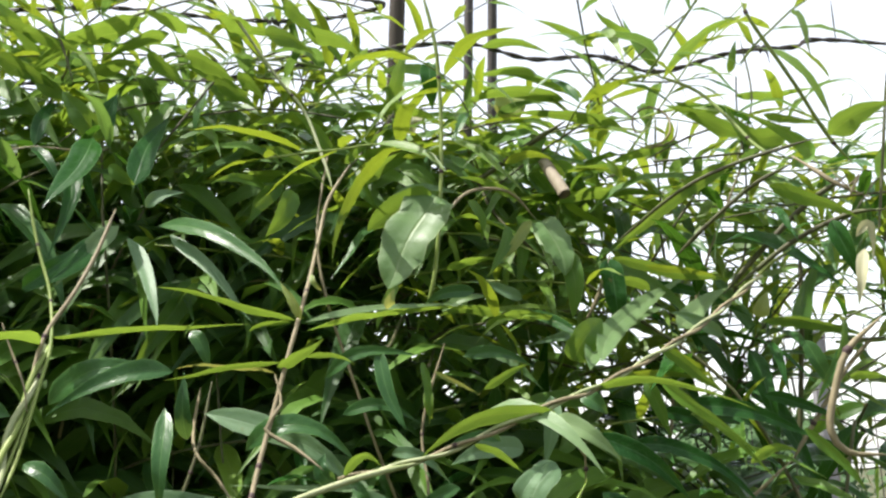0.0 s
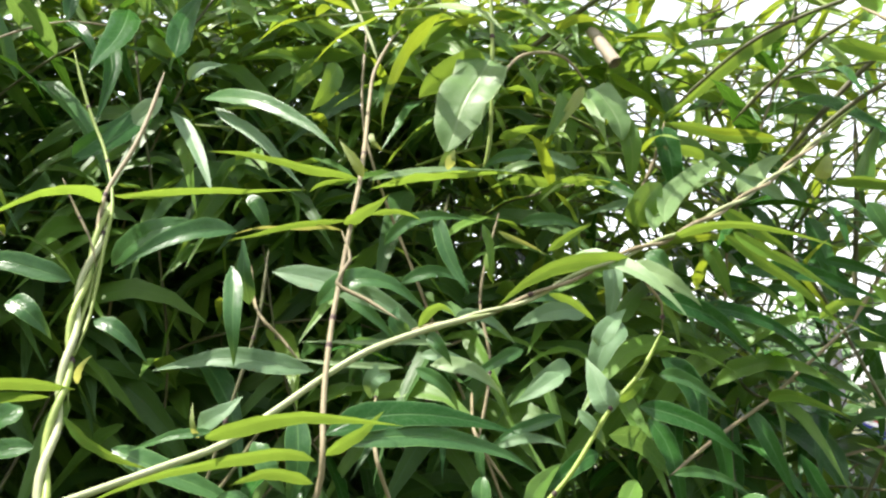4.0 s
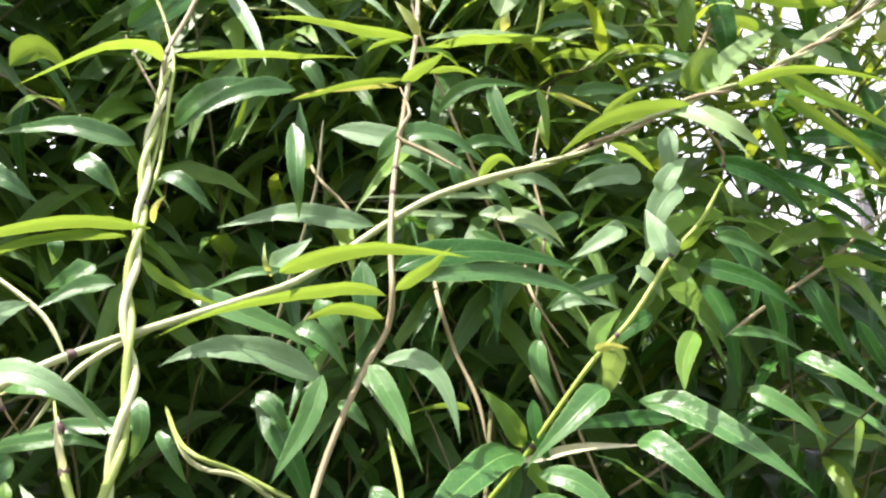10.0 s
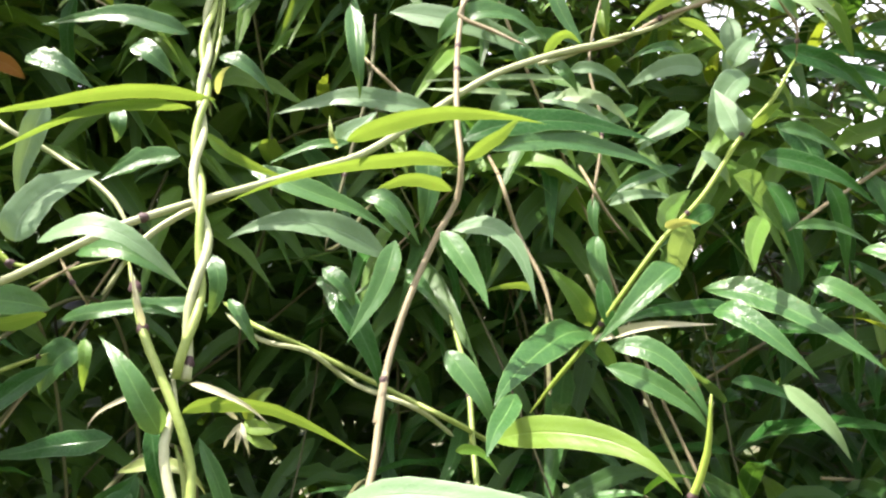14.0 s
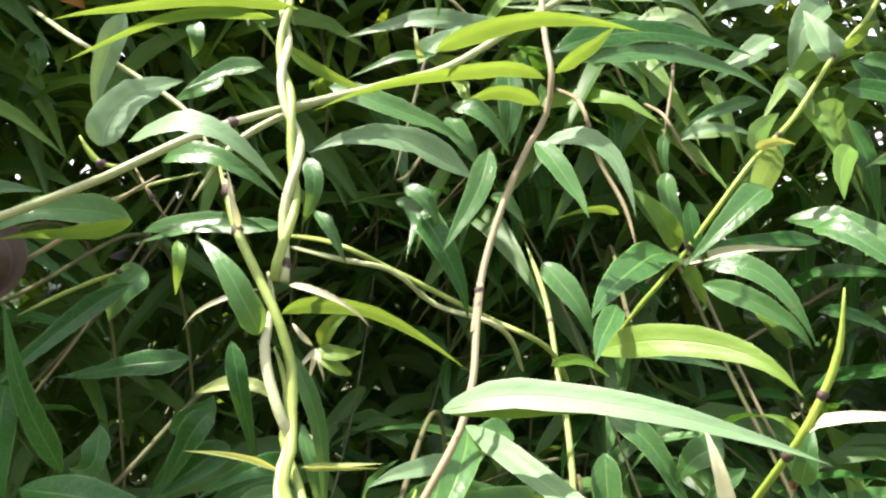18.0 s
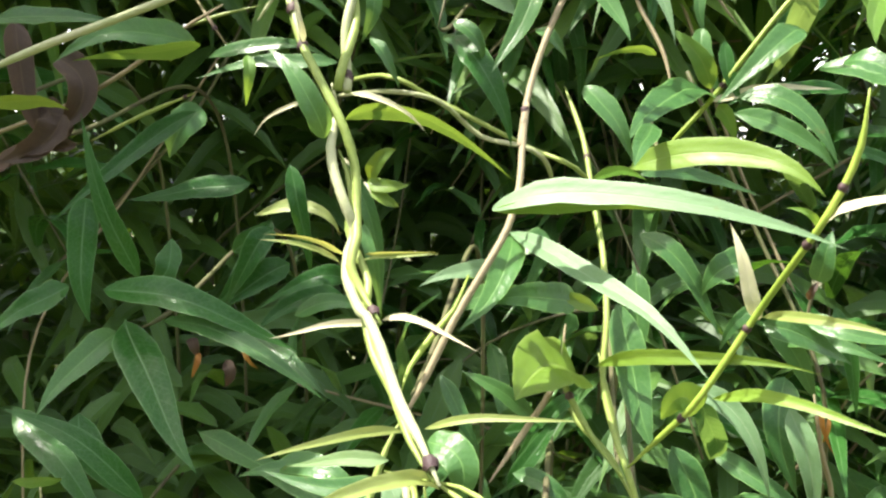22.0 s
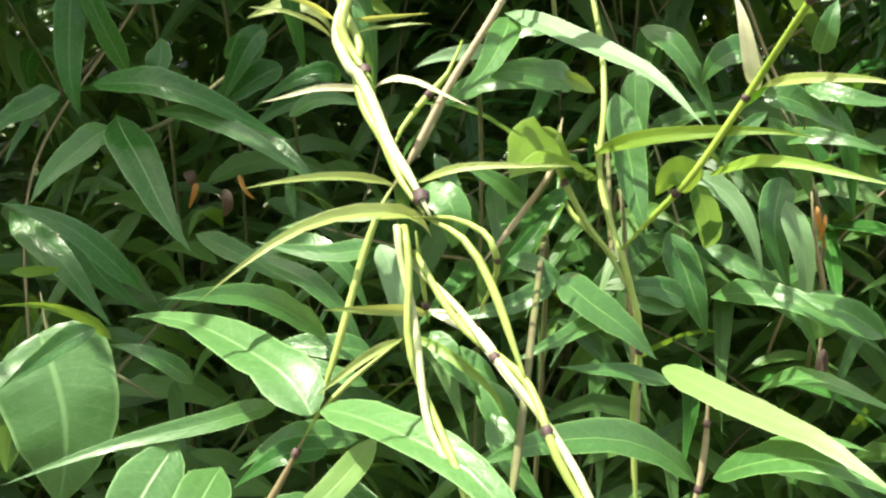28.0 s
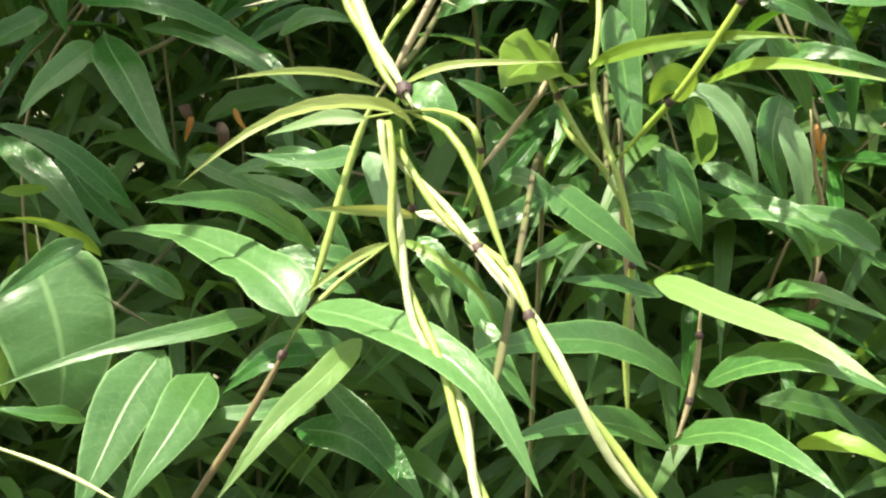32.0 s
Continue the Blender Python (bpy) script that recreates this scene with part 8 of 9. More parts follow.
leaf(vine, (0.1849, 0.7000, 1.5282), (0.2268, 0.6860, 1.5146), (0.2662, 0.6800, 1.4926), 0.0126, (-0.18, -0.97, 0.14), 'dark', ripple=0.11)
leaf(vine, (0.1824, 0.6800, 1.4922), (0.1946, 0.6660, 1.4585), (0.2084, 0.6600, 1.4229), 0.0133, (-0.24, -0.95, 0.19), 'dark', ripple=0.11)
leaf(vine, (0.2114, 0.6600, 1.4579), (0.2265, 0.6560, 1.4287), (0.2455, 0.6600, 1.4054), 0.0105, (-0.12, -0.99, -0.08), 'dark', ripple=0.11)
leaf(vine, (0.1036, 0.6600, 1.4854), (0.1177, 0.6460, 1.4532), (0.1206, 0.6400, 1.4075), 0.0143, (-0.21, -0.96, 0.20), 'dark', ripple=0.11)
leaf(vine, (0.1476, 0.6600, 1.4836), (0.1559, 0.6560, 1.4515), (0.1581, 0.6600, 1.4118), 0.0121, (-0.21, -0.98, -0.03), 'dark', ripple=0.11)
leaf(vine, (-0.1461, 0.4000, 1.3096), (-0.1625, 0.3860, 1.3107), (-0.1806, 0.3800, 1.3042), 0.0084, (0.35, -0.76, 0.55), 'sheen', ripple=0.11)
leaf(vine, (-0.0638, 0.4000, 1.2566), (-0.0413, 0.3860, 1.2447), (-0.0313, 0.3800, 1.2112), 0.0095, (-0.09, -0.93, 0.35), 'sheen', ripple=0.11)
leaf(vine, (-0.0135, 0.4200, 1.2428), (-0.0068, 0.4110, 1.2181), (-0.0026, 0.4100, 1.1857), 0.0113, (-0.16, -0.98, 0.14), 'sheen', ripple=0.11)
leaf(vine, (-0.1298, 0.4000, 1.2391), (-0.1481, 0.3960, 1.2556), (-0.1641, 0.4000, 1.2625), 0.0084, (0.25, -0.90, 0.37), 'mature', ripple=0.11)

vine = thing('top_vine', 'yellow-green narrow leaves and wiry stems over the hedge top', 'vine', (-0.186, 0.860, 0))
stem(vine, [(-0.1859, 0.7400, 1.8087), (-0.176, 1.000, 1.799), (-0.196, 1.040, 0.904), (-0.186, 0.860, -0.02)], 0.0014, "dark", name="rootstock")
leaf(vine, (-0.2366, 0.6600, 1.7487), (-0.2255, 0.6610, 1.7585), (-0.2099, 0.6700, 1.7647), 0.0113, (0.21, -0.95, 0.24), 'sheen', fold=0.3, ripple=0.11)
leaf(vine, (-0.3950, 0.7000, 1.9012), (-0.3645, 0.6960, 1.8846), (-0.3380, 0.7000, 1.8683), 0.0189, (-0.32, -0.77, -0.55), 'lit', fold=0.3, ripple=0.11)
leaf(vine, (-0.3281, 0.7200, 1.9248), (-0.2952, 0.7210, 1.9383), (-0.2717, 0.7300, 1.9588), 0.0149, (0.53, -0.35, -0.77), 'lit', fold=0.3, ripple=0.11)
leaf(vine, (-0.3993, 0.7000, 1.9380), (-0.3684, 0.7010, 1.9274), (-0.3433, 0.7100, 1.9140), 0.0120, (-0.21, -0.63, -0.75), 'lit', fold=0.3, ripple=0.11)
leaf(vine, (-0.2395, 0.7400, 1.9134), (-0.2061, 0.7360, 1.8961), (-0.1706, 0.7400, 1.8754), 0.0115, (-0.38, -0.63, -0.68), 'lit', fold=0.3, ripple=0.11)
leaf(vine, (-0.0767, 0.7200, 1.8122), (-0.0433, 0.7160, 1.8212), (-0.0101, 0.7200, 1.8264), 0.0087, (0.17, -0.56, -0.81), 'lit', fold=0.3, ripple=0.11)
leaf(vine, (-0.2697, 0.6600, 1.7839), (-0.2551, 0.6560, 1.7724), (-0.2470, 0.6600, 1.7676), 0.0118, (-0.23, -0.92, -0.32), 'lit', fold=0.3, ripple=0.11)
leaf(vine, (0.0425, 0.5000, 1.5306), (0.0492, 0.5010, 1.5419), (0.0616, 0.5100, 1.5522), 0.0121, (-0.06, -0.88, 0.46), 'sheen', fold=0.3, ripple=0.11)
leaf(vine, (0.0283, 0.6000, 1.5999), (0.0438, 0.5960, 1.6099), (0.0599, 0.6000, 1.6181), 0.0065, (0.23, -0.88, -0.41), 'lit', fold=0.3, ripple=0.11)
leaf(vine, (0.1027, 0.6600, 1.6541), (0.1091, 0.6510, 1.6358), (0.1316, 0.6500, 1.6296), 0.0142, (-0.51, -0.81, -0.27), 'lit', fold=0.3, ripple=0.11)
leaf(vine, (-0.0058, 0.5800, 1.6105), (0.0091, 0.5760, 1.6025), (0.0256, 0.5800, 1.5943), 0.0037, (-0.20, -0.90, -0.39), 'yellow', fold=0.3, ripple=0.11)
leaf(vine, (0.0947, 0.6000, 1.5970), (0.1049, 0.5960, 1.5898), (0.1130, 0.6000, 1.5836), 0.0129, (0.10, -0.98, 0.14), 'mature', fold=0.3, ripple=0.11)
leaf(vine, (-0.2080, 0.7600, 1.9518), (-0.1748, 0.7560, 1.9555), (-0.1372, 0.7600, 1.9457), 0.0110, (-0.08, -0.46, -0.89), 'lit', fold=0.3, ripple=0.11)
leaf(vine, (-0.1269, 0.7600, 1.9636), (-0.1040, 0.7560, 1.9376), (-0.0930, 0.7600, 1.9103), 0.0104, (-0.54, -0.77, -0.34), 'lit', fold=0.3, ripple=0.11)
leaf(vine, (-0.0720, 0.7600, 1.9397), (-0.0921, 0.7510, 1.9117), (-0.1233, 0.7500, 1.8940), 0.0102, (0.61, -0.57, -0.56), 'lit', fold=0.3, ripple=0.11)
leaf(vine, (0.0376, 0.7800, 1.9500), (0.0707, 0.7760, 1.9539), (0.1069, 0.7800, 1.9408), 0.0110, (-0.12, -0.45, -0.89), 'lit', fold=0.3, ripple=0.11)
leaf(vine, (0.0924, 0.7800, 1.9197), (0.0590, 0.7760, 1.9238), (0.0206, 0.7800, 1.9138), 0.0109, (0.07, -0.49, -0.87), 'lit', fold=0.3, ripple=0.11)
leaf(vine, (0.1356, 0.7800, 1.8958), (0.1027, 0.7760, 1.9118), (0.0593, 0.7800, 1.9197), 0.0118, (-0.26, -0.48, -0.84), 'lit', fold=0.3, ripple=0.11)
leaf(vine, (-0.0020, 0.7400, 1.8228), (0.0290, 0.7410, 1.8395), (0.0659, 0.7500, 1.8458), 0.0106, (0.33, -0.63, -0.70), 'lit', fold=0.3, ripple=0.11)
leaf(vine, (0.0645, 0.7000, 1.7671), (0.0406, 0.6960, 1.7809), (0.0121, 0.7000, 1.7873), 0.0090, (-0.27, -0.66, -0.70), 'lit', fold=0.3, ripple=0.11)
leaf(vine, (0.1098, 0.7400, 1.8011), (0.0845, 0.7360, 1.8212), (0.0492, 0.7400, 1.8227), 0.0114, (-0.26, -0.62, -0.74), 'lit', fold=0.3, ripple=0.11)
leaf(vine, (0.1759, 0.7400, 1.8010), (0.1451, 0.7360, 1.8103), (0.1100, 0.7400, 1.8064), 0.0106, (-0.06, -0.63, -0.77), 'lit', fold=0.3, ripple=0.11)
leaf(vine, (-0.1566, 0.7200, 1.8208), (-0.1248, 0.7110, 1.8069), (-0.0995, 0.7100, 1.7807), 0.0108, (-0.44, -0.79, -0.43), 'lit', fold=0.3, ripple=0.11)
leaf(vine, (-0.0443, 0.6800, 1.7609), (-0.0164, 0.6760, 1.7693), (0.0161, 0.6800, 1.7657), 0.0087, (-0.02, -0.98, 0.20), 'sheen', fold=0.3, ripple=0.11)
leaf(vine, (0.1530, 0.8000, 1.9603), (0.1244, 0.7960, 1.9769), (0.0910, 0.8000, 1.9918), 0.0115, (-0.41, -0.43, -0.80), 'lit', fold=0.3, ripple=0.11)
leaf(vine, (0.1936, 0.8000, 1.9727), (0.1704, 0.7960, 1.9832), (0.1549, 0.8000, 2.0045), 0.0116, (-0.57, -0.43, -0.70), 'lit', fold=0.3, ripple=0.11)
stem(vine, [(-0.2615, 0.7600, 1.8645), (-0.1666, 0.7600, 1.8758), (-0.0803, 0.7500, 1.8600)], 0.00104, 'dark', nodes=(0.4, 0.7))
stem(vine, [(-0.0980, 0.7400, 1.7801), (-0.0491, 0.7600, 1.8304), (0.0365, 0.7800, 1.8667), (0.1049, 0.8000, 1.8868)], 0.00104, 'dark', nodes=(0.4, 0.7))
stem(vine, [(-0.2735, 0.7200, 1.7895), (-0.2393, 0.7400, 1.8560), (-0.2013, 0.7600, 1.9280)], 0.00104, 'dark', nodes=(0.4, 0.7))
stem(vine, [(0.0332, 0.7400, 1.7799), (0.0875, 0.7600, 1.8302), (0.1570, 0.7800, 1.8840)], 0.00104, 'dark', nodes=(0.4, 0.7))
stem(vine, [(-0.3413, 0.7200, 1.8264), (-0.3120, 0.7400, 1.8617), (-0.2440, 0.7500, 1.8828)], 0.00104, 'dark', nodes=(0.4, 0.7))
stem(vine, [(0.1187, 0.8000, 1.9603), (0.1491, 0.7900, 1.9124), (0.1916, 0.7700, 1.8623)], 0.00104, 'dark', nodes=(0.4, 0.7))
stem(vine, [(0.1819, 0.7400, 1.8171), (0.2351, 0.7400, 1.8443), (0.2796, 0.7200, 1.8468)], 0.00104, 'dark', nodes=(0.4, 0.7))

vine = thing('mid_vine', 'sunlit narrow leaves filling the upper hedge face', 'vine', (-0.013, 0.800, 0))
stem(vine, [(-0.0126, 0.6800, 1.6255), (-0.003, 0.940, 1.616), (-0.023, 0.980, 0.813), (-0.013, 0.800, -0.02)], 0.0014, "dark", name="rootstock")
leaf(vine, (-0.0150, 0.6000, 1.6195), (-0.0097, 0.5960, 1.5969), (-0.0092, 0.6000, 1.5755), 0.0061, (-0.27, -0.96, -0.04), 'lit', fold=0.28, ripple=0.11)
leaf(vine, (-0.0329, 0.6400, 1.6857), (-0.0440, 0.6310, 1.6642), (-0.0487, 0.6300, 1.6434), 0.0082, (0.48, -0.87, 0.03), 'lit', fold=0.28, ripple=0.11)
leaf(vine, (0.0035, 0.6800, 1.7029), (0.0208, 0.6760, 1.7083), (0.0475, 0.6800, 1.7122), 0.0093, (0.15, -0.66, -0.74), 'lit', fold=0.28, ripple=0.11)
leaf(vine, (0.0632, 0.6800, 1.6778), (0.0457, 0.6760, 1.6861), (0.0205, 0.6800, 1.6932), 0.0098, (0.03, -1.00, 0.08), 'sheen', fold=0.28, ripple=0.11)
leaf(vine, (-0.0835, 0.6200, 1.6096), (-0.0551, 0.6160, 1.6275), (-0.0157, 0.6200, 1.6249), 0.0100, (-0.04, -0.98, 0.17), 'mature', fold=0.28, ripple=0.11)
leaf(vine, (0.0159, 0.6600, 1.6301), (0.0406, 0.6560, 1.6323), (0.0698, 0.6600, 1.6215), 0.0107, (0.03, -0.99, 0.16), 'mature', fold=0.28, ripple=0.11)
leaf(vine, (-0.0345, 0.6000, 1.5565), (-0.0159, 0.5960, 1.5552), (0.0062, 0.6000, 1.5360), 0.0086, (0.08, -0.98, 0.16), 'sheen', fold=0.28, ripple=0.11)
leaf(vine, (0.0119, 0.6200, 1.5343), (-0.0081, 0.6160, 1.5268), (-0.0317, 0.6200, 1.5124), 0.0094, (-0.09, -0.98, 0.18), 'mature', fold=0.28, ripple=0.11)
leaf(vine, (0.0339, 0.6000, 1.4898), (0.0072, 0.5960, 1.4831), (-0.0153, 0.6000, 1.4690), 0.0092, (-0.14, -0.94, 0.33), 'mature', fold=0.28, ripple=0.11)
leaf(vine, (-0.0621, 0.6000, 1.5232), (-0.0437, 0.5960, 1.5108), (-0.0330, 0.6000, 1.4920), 0.0089, (0.08, -0.99, 0.07), 'mature', fold=0.28, ripple=0.11)
leaf(vine, (-0.0101, 0.6200, 1.4690), (0.0128, 0.6160, 1.4759), (0.0397, 0.6200, 1.4675), 0.0084, (0.01, -0.91, 0.40), 'sheen', fold=0.28, ripple=0.11)
leaf(vine, (0.1033, 0.6200, 1.5156), (0.1247, 0.6160, 1.5106), (0.1512, 0.6200, 1.4908), 0.0099, (0.07, -0.99, 0.13), 'mature', fold=0.28, ripple=0.11)
leaf(vine, (0.0386, 0.5600, 1.4947), (0.0477, 0.5560, 1.4839), (0.0547, 0.5600, 1.4717), 0.0073, (0.00, -1.00, 0.00), 'sheen', fold=0.28, ripple=0.11)
leaf(vine, (-0.0731, 0.6400, 1.5849), (-0.0444, 0.6360, 1.5912), (-0.0164, 0.6400, 1.5786), 0.0102, (0.03, -0.97, 0.23), 'mature', fold=0.28, ripple=0.11)
leaf(vine, (-0.1122, 0.6200, 1.5745), (-0.0925, 0.6160, 1.5612), (-0.0738, 0.6200, 1.5374), 0.0095, (0.13, -0.98, 0.14), 'mature', fold=0.28, ripple=0.11)
leaf(vine, (0.1273, 0.7000, 1.6565), (0.0998, 0.6960, 1.6519), (0.0692, 0.7000, 1.6430), 0.0099, (-0.03, -0.99, 0.13), 'sheen', fold=0.28, ripple=0.11)
leaf(vine, (0.0482, 0.7000, 1.6690), (0.0212, 0.6960, 1.6735), (-0.0055, 0.7000, 1.6668), 0.0100, (0.03, -0.74, -0.67), 'lit', fold=0.28, ripple=0.11)
leaf(vine, (0.1753, 0.7200, 1.6931), (0.1565, 0.7160, 1.7020), (0.1303, 0.7200, 1.7023), 0.0107, (-0.14, -0.69, -0.71), 'lit', fold=0.28, ripple=0.11)
leaf(vine, (0.2155, 0.6600, 1.6451), (0.1944, 0.6560, 1.6576), (0.1757, 0.6600, 1.6640), 0.0105, (-0.03, -1.00, -0.06), 'sheen', fold=0.28, ripple=0.11)
stem(vine, [(-0.0217, 0.6200, 1.4693), (-0.0105, 0.6400, 1.5254), (-0.0154, 0.6600, 1.5780), (0.0011, 0.6800, 1.6427)], 0.00112, 'tan', nodes=(0.3, 0.6))
stem(vine, [(-0.2874, 0.2220, 1.1694), (-0.2642, 0.2180, 1.1653), (-0.2491, 0.2150, 1.1615), (-0.2320, 0.2100, 1.1565)], 0.00072, 'cream')


# ---- fence behind the hedge ----
def barbed_wire(points, barbs, label):
    ob = thing("barbed_wire", label, "wire", points[0], "fence wires")
    line = spline(points, 0.008)
    for k in range(2):
        out, run = [], 0.0
        for i, c in enumerate(line):
            run += (c - line[i - 1]).length if i else 0
            a = math.pi * k + 2 * math.pi * run / 0.055
            out.append(c + Vector((0, math.cos(a), math.sin(a))) * 0.0017)
        part("strand", as_mesh("strand", [tube(out, 0.0016, 6)], WIRE), None, ob)
    for s in barbs:
        c = line[min(len(line) - 1, int(s * len(line)))]
        coil = [c + Vector(((k - 8) * 0.0009, math.cos(k * 0.8) * 0.0042, math.sin(k * 0.8) * 0.0042)) for k in range(17)]
        pieces = [tube(coil, 0.0012, 5)]
        for e, w in ((coil[0], Vector((-0.3, -0.5, 0.9))), (coil[-1], Vector((0.3, 0.4, -0.9)))):
            pieces.append(tube([e, e + w.normalized() * 0.016], 0.0012, 5, 0.0003))
        part("barb", as_mesh("barb", pieces, WIRE), None, ob)
    return ob


def post(name, label, x, y, height, radius, material, sides=10, lean=0.0):
    ob = thing(name, label, "post", (x, y, 0), "fence posts")
    line = [Vector((x + lean * k / 12 + 0.004 * math.sin(k * 1.7), y + 0.004 * math.cos(k * 2.1), -0.05 + (height + 0.05) * k / 12)) for k in range(13)]
    v, f, u = tube(line, radius, sides)
    part("shaft", as_mesh("shaft", [(v, f, u)], material), None, ob)
    top = line[-1]
    cap = [top + Vector((0, 0, h)) for h in (0.0, radius * 0.4)]
    part("cap", as_mesh("cap", [tube(cap, radius * 1.02, sides, radius * 0.8)], material), None, ob)
    return ob


post("fence_post", "weathered dark wooden fence post wrapped by dry vine", -0.075, 1.30, 2.55, 0.013, BARK)
post("fence_rod", "thin rusty iron rod standing behind the hedge", 0.034, 1.0, 2.35, 0.0058, WIRE, 8)
post("fence_rod", "thin rusty iron rod standing behind the hedge", 0.066, 1.02, 2.4, 0.0062, WIRE, 8)
post("fence_post", "weathered dark wooden fence post in the hedge", 1.3, 1.15, 2.2, 0.035, BARK)
post("fence_post", "weathered dark wooden fence post in the hedge", -1.5, 1.15, 2.2, 0.035, BARK)


def mesh_panel():
    ob = thing("wire_mesh", "rusty square wire mesh fixed behind the hedge", "fence", (0.3, 1.06, 0))
    for k in range(15):
        x = 0.02 + 0.05 * k
        part("wire", as_mesh("wire", [tube([Vector((x, 1.06, 0.0)), Vector((x + 0.004, 1.062, 0.9)), Vector((x, 1.06, 1.72))], 0.0008, 5)], WIRE), None, ob)
    for k in range(7):
        z = 1.40 + 0.05 * k
        part("wire", as_mesh("wire", [tube([Vector((0.0, 1.063, z)), Vector((0.35, 1.064, z + 0.003)), Vector((0.74, 1.063, z))], 0.0008, 5)], WIRE), None, ob)


mesh_panel()


barbed_wire([(-1.5000, 1.1200, 1.9476), (-0.5746, 0.9200, 1.9676), (-0.2635, 0.9200, 1.9817), (-0.1469, 0.9200, 2.0030), (-0.0553, 0.9200, 2.0210), (0.0303, 0.9200, 2.0260), (0.1024, 0.9200, 2.0066), (0.1813, 0.9200, 2.0102), (0.2457, 0.9200, 1.9902), (0.3326, 0.9200, 2.0138), (0.4057, 0.9200, 2.0217), (0.5168, 0.9200, 2.0260), (1.3000, 1.1200, 2.0460)], (0.42, 0.50, 0.60, 0.664), "twisted barbed wire strung along the hedge top")
barbed_wire([(-1.5000, 1.1200, 2.0576), (-0.5794, 0.9500, 2.0776), (-0.5389, 0.9500, 2.0837), (-0.4089, 0.9500, 2.0898), (-0.2496, 0.9500, 2.0738), (-0.1536, 0.9500, 2.0738), (-0.0716, 0.9500, 2.0913), (-0.0028, 0.9500, 2.1236), (1.3000, 1.1300, 2.2636)], (0.38, 0.46, 0.55), "twisted barbed wire strung above the hedge")


def cane():
    """A broken, hollow piece of cane."""
    ob = thing("dry_cane_piece", "short broken piece of bleached dry cane", "stick", (0.098, 0.73, 1.80))
    a, b = Vector((0.0900, 0.742, 1.820)), Vector((0.1062, 0.720, 1.779))
    part("tube", as_mesh("tube", [tube([a, a.lerp(b, 0.5), b], 0.0052, 10, 0.0058, closed=False), tube([b, a.lerp(b, 0.5), a], 0.0042, 10, 0.0036, closed=False)], STICK), None, ob)
    part("ring", as_mesh("ring", [tube([a.lerp(b, 0.30), a.lerp(b, 0.34)], 0.0060, 10)], STICK), None, ob)


cane()


# ---- beyond the fence ----
FAR_LEAF = rough_material("far_foliage", (0.030, 0.075, 0.025), (0.085, 0.150, 0.055), 1.2, 0.7, 0.01, spec=0.2)
RED = rough_material("cloth_red", (0.55, 0.03, 0.03), (0.45, 0.02, 0.03), 30, 0.8)
WHITE = rough_material("cloth_white", (0.80, 0.80, 0.78), (0.70, 0.70, 0.70), 30, 0.8)
BLUE = rough_material("cloth_blue", (0.03, 0.04, 0.30), (0.04, 0.05, 0.22), 30, 0.8)


def bush(x, y, height, spread, seed, big=1):
    """A far or added tree: trunk, limbs, crown of many small leaves with gaps."""
    r = random.Random(seed)
    ob = thing("tree", "far or added grey-green broadleaf tree with a ragged crown", "tree", (x, y, 0), "far trees")
    trunk = spline([(x, y, -0.1), (x + 0.1, y, height * 0.3), (x, y + 0.1, height * 0.6)], 0.2)
    part("trunk", as_mesh("trunk", [tube(trunk, 0.10, 8, 0.05)], BARK), None, ob)
    knots = []
    for k in range(9):
        a, b = r.uniform(0, 6.28), r.uniform(0.2, 1.0)
        tip = Vector((x + math.cos(a) * spread * b, y + math.sin(a) * spread * b, height * r.uniform(0.45, 0.95) * (1.08 - 0.35 * b)))
        part("limb", as_mesh("limb", [tube(spline([(x, y, height * r.uniform(0.25, 0.5)), (Vector((x, y, height * 0.55)) + tip) / 2, tip], 0.25), 0.04, 6, 0.01)], BARK), None, ob)
        knots.append(tip)
    vs, fs = [], []
    for k in range(3600):
        c = r.choice(knots) + Vector((r.gauss(0, 1), r.gauss(0, 1), r.gauss(0, 0.7))) * spread * 0.22
        c.z = max(c.z, 0.15)
        u = Vector((r.gauss(0, 1), r.gauss(0, 1), r.gauss(0, 1))).normalized()
        v = u.orthogonal().normalized()
        s = r.uniform(0.06, 0.14) * big
        i = len(vs)
        vs += [c - u * s, c + v * s * 0.5, c + u * s, c - v * s * 0.5]
        fs.append((i, i + 1, i + 2, i + 3))
    part("crown", as_mesh("crown", [(vs, fs, [(0, 0)] * len(vs))], FAR_LEAF), None, ob)


# unseen row added behind the camera to block low sky light
for k in range(11):
    q = random.Random(80 + k)
    bush(-11 + 2.2 * k + q.uniform(-0.5, 0.5), -6.5 - q.uniform(0, 2.5), q.uniform(4.6, 6.0), q.uniform(1.9, 2.4), 50 + k, 2)

for k in range(15):
    q = random.Random(40 + k)
    bush(-9 + 2.1 * k + q.uniform(-0.6, 0.6), 13 + q.uniform(-2, 6), q.uniform(2.0, 2.9), q.uniform(1.3, 2.0), k)


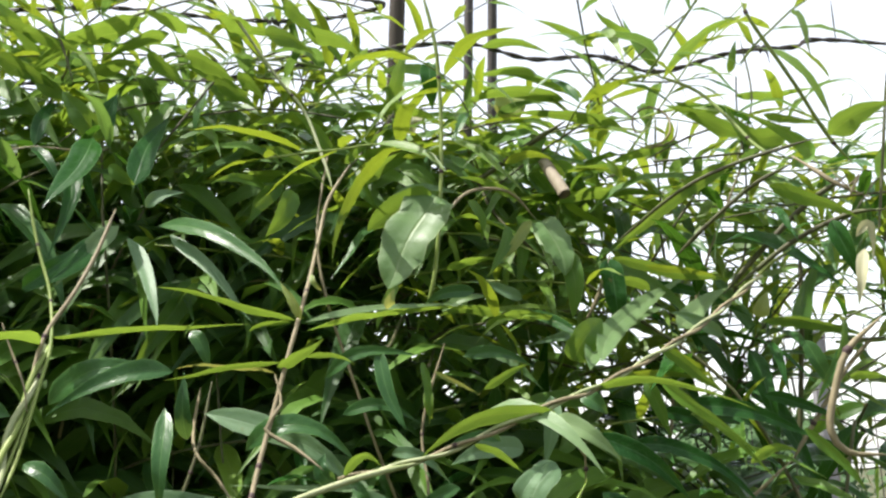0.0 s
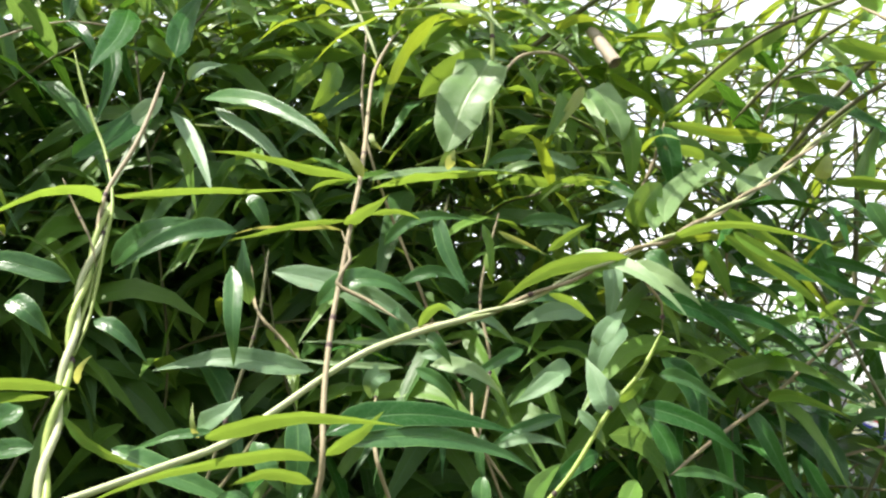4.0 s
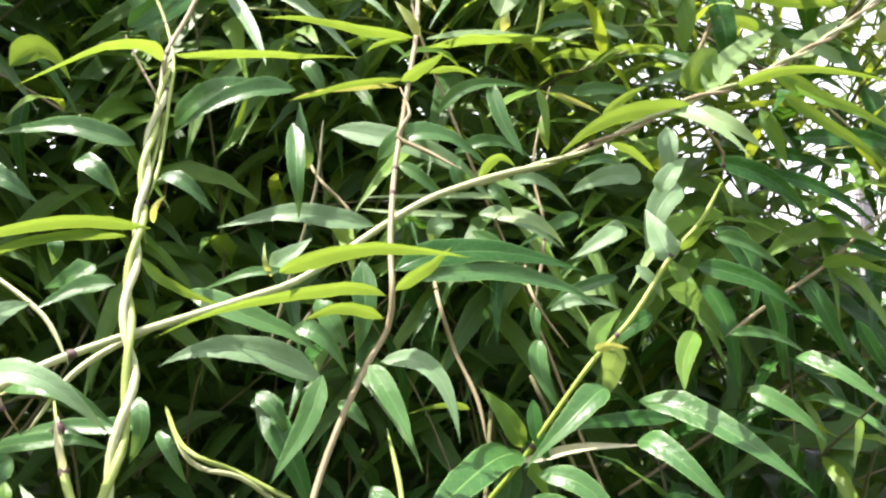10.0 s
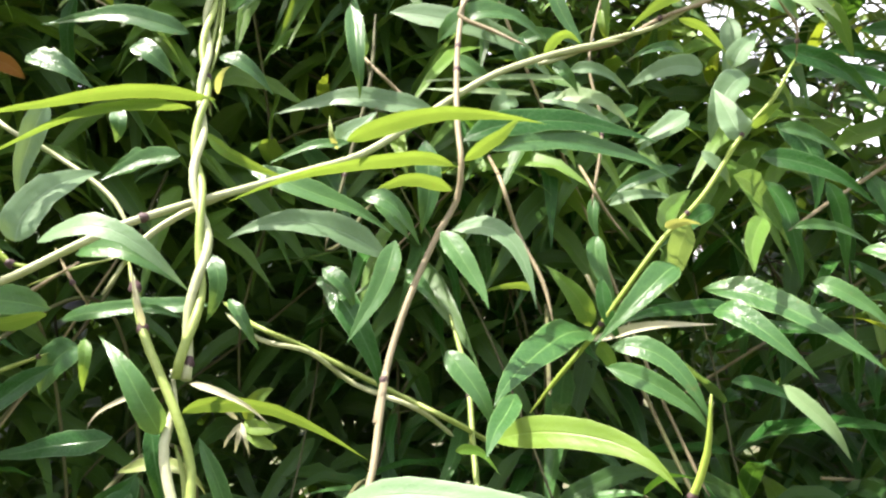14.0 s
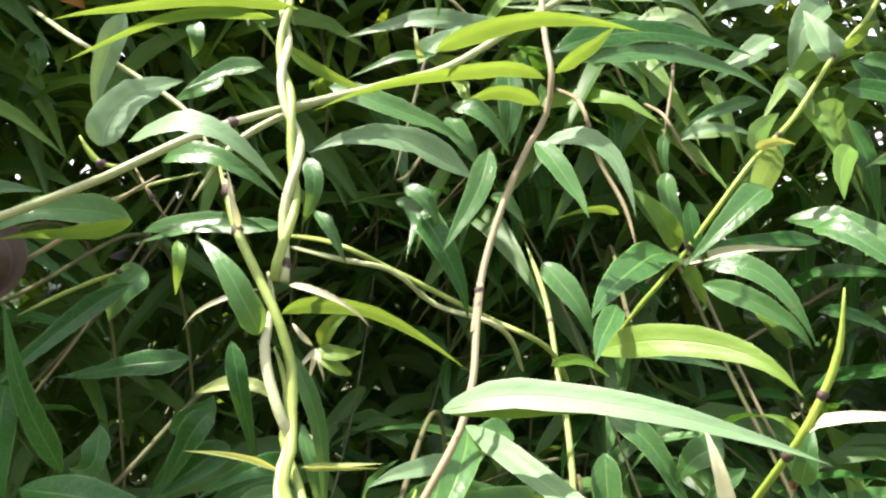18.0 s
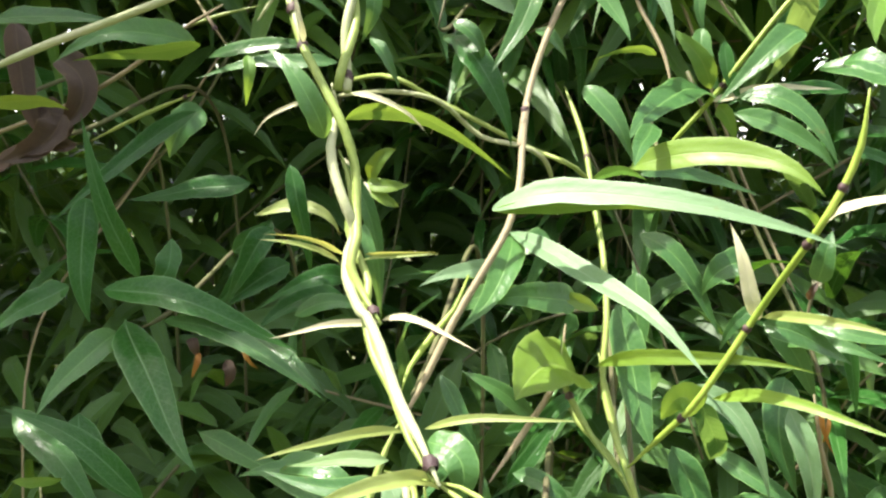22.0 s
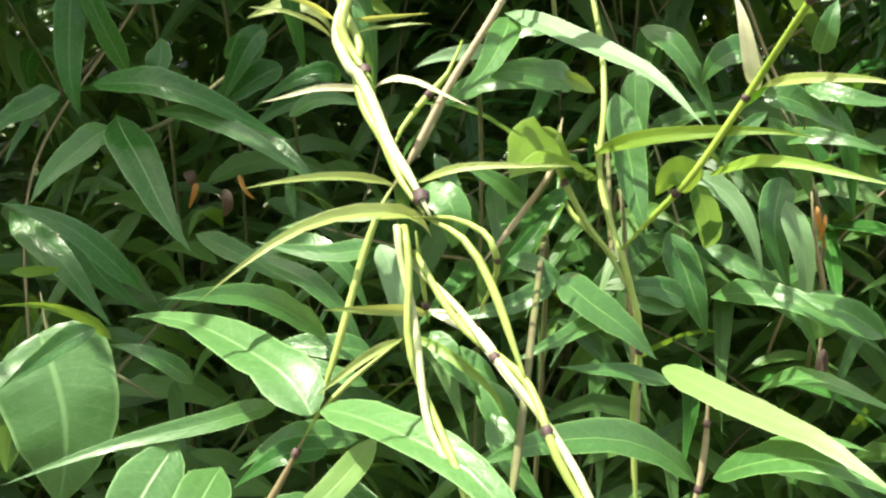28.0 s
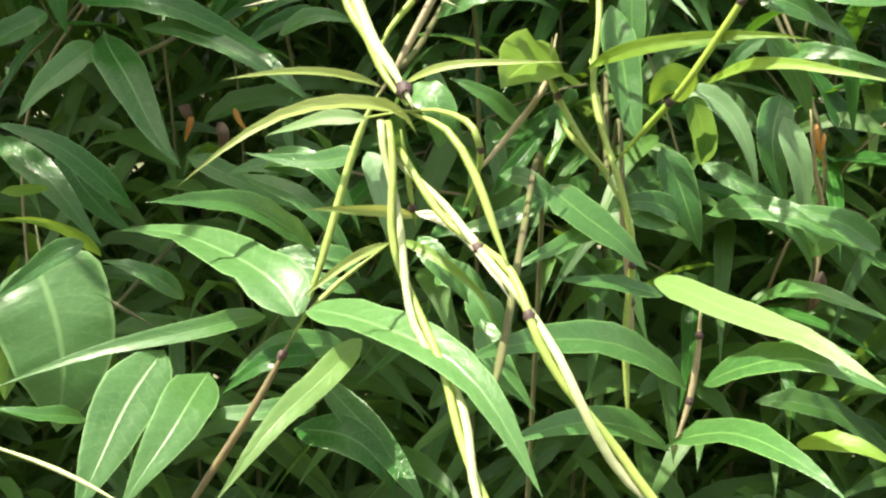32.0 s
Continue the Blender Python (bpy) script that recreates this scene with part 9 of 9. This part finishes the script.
def pillar(x, y, height, w):
    ob = thing("concrete_post", "plain grey concrete post standing beyond the hedge", "post", (x, y, 0))
    bm = bmesh.new()
    bmesh.ops.create_cube(bm, size=1, matrix=Matrix.Translation((x, y, height / 2 - 0.05)) @ Matrix.Diagonal((w, w, height + 0.1, 1)))
    bmesh.ops.bevel(bm, geom=bm.edges[:], offset=0.012, segments=2, affect="EDGES")
    part("shaft", bm, GREYPOLE, ob)
    bm = bmesh.new()
    bmesh.ops.create_cube(bm, size=1, matrix=Matrix.Translation((x, y, height + 0.02)) @ Matrix.Diagonal((w * 1.15, w * 1.15, 0.06, 1)))
    bmesh.ops.bevel(bm, geom=bm.edges[:], offset=0.01, segments=2, affect="EDGES")
    part("cap", bm, GREYPOLE, ob)


pillar(2.60, 6.0, 2.40, 0.09)


def small_flag(x, y, z, turn):
    ob = thing("small_flag", "small striped flag in red, white and blue on a stick", "flag", (x, y, 0), "small flags")
    part("stick", as_mesh("stick", [tube([Vector((x, y, -0.05)), Vector((x, y, z * 0.5)), Vector((x, y, z + 0.10))], 0.006, 6)], STICK), None, ob)
    w, h = 0.26, 0.17
    bands = (("red_stripe", RED, 0, 1), ("white_stripe", WHITE, 1, 2), ("blue_stripe", BLUE, 2, 4), ("white_stripe", WHITE, 4, 5), ("red_stripe", RED, 5, 6))
    for name, mat, a, b in bands:
        vs, fs = [], []
        for i in range(9):
            s = i / 8
            for e in (a, b):
                vs.append(Vector((x + s * w * math.cos(turn), y + s * w * math.sin(turn) + 0.02 * math.sin(s * 7), z + 0.09 - h * e / 6 - 0.09 * s)))
            if i:
                k = i * 2
                fs.append((k - 2, k - 1, k + 1, k))
        part(name, as_mesh(name, [(vs, fs, [(0, 0)] * len(vs))], mat), None, ob)


small_flag(2.28, 5.0, 1.26, 0.5)
small_flag(2.42, 5.1, 0.95, 0.3)


def power_line():
    ob = thing("power_line", "thin dark overhead cables between distant poles", "cable", (24, 21, 0))
    for x in (-14.0, 24.0):
        pole = part("pole", as_mesh("pole", [tube([Vector((x, 21, -0.3)), Vector((x, 21, 4)), Vector((x, 21, 7.6))], 0.14, 10, 0.10)], GREYPOLE), None, ob)
    for k, z in enumerate((5.6, 6.3, 7.0)):
        line = [Vector((-14 + 38 * i / 24, 21, z - 0.5 * (1 - ((i - 12) / 12) ** 2))) for i in range(25)]
        part("cable", as_mesh("cable", [tube(line, 0.012, 5)], WIRE), None, ob)


power_line()
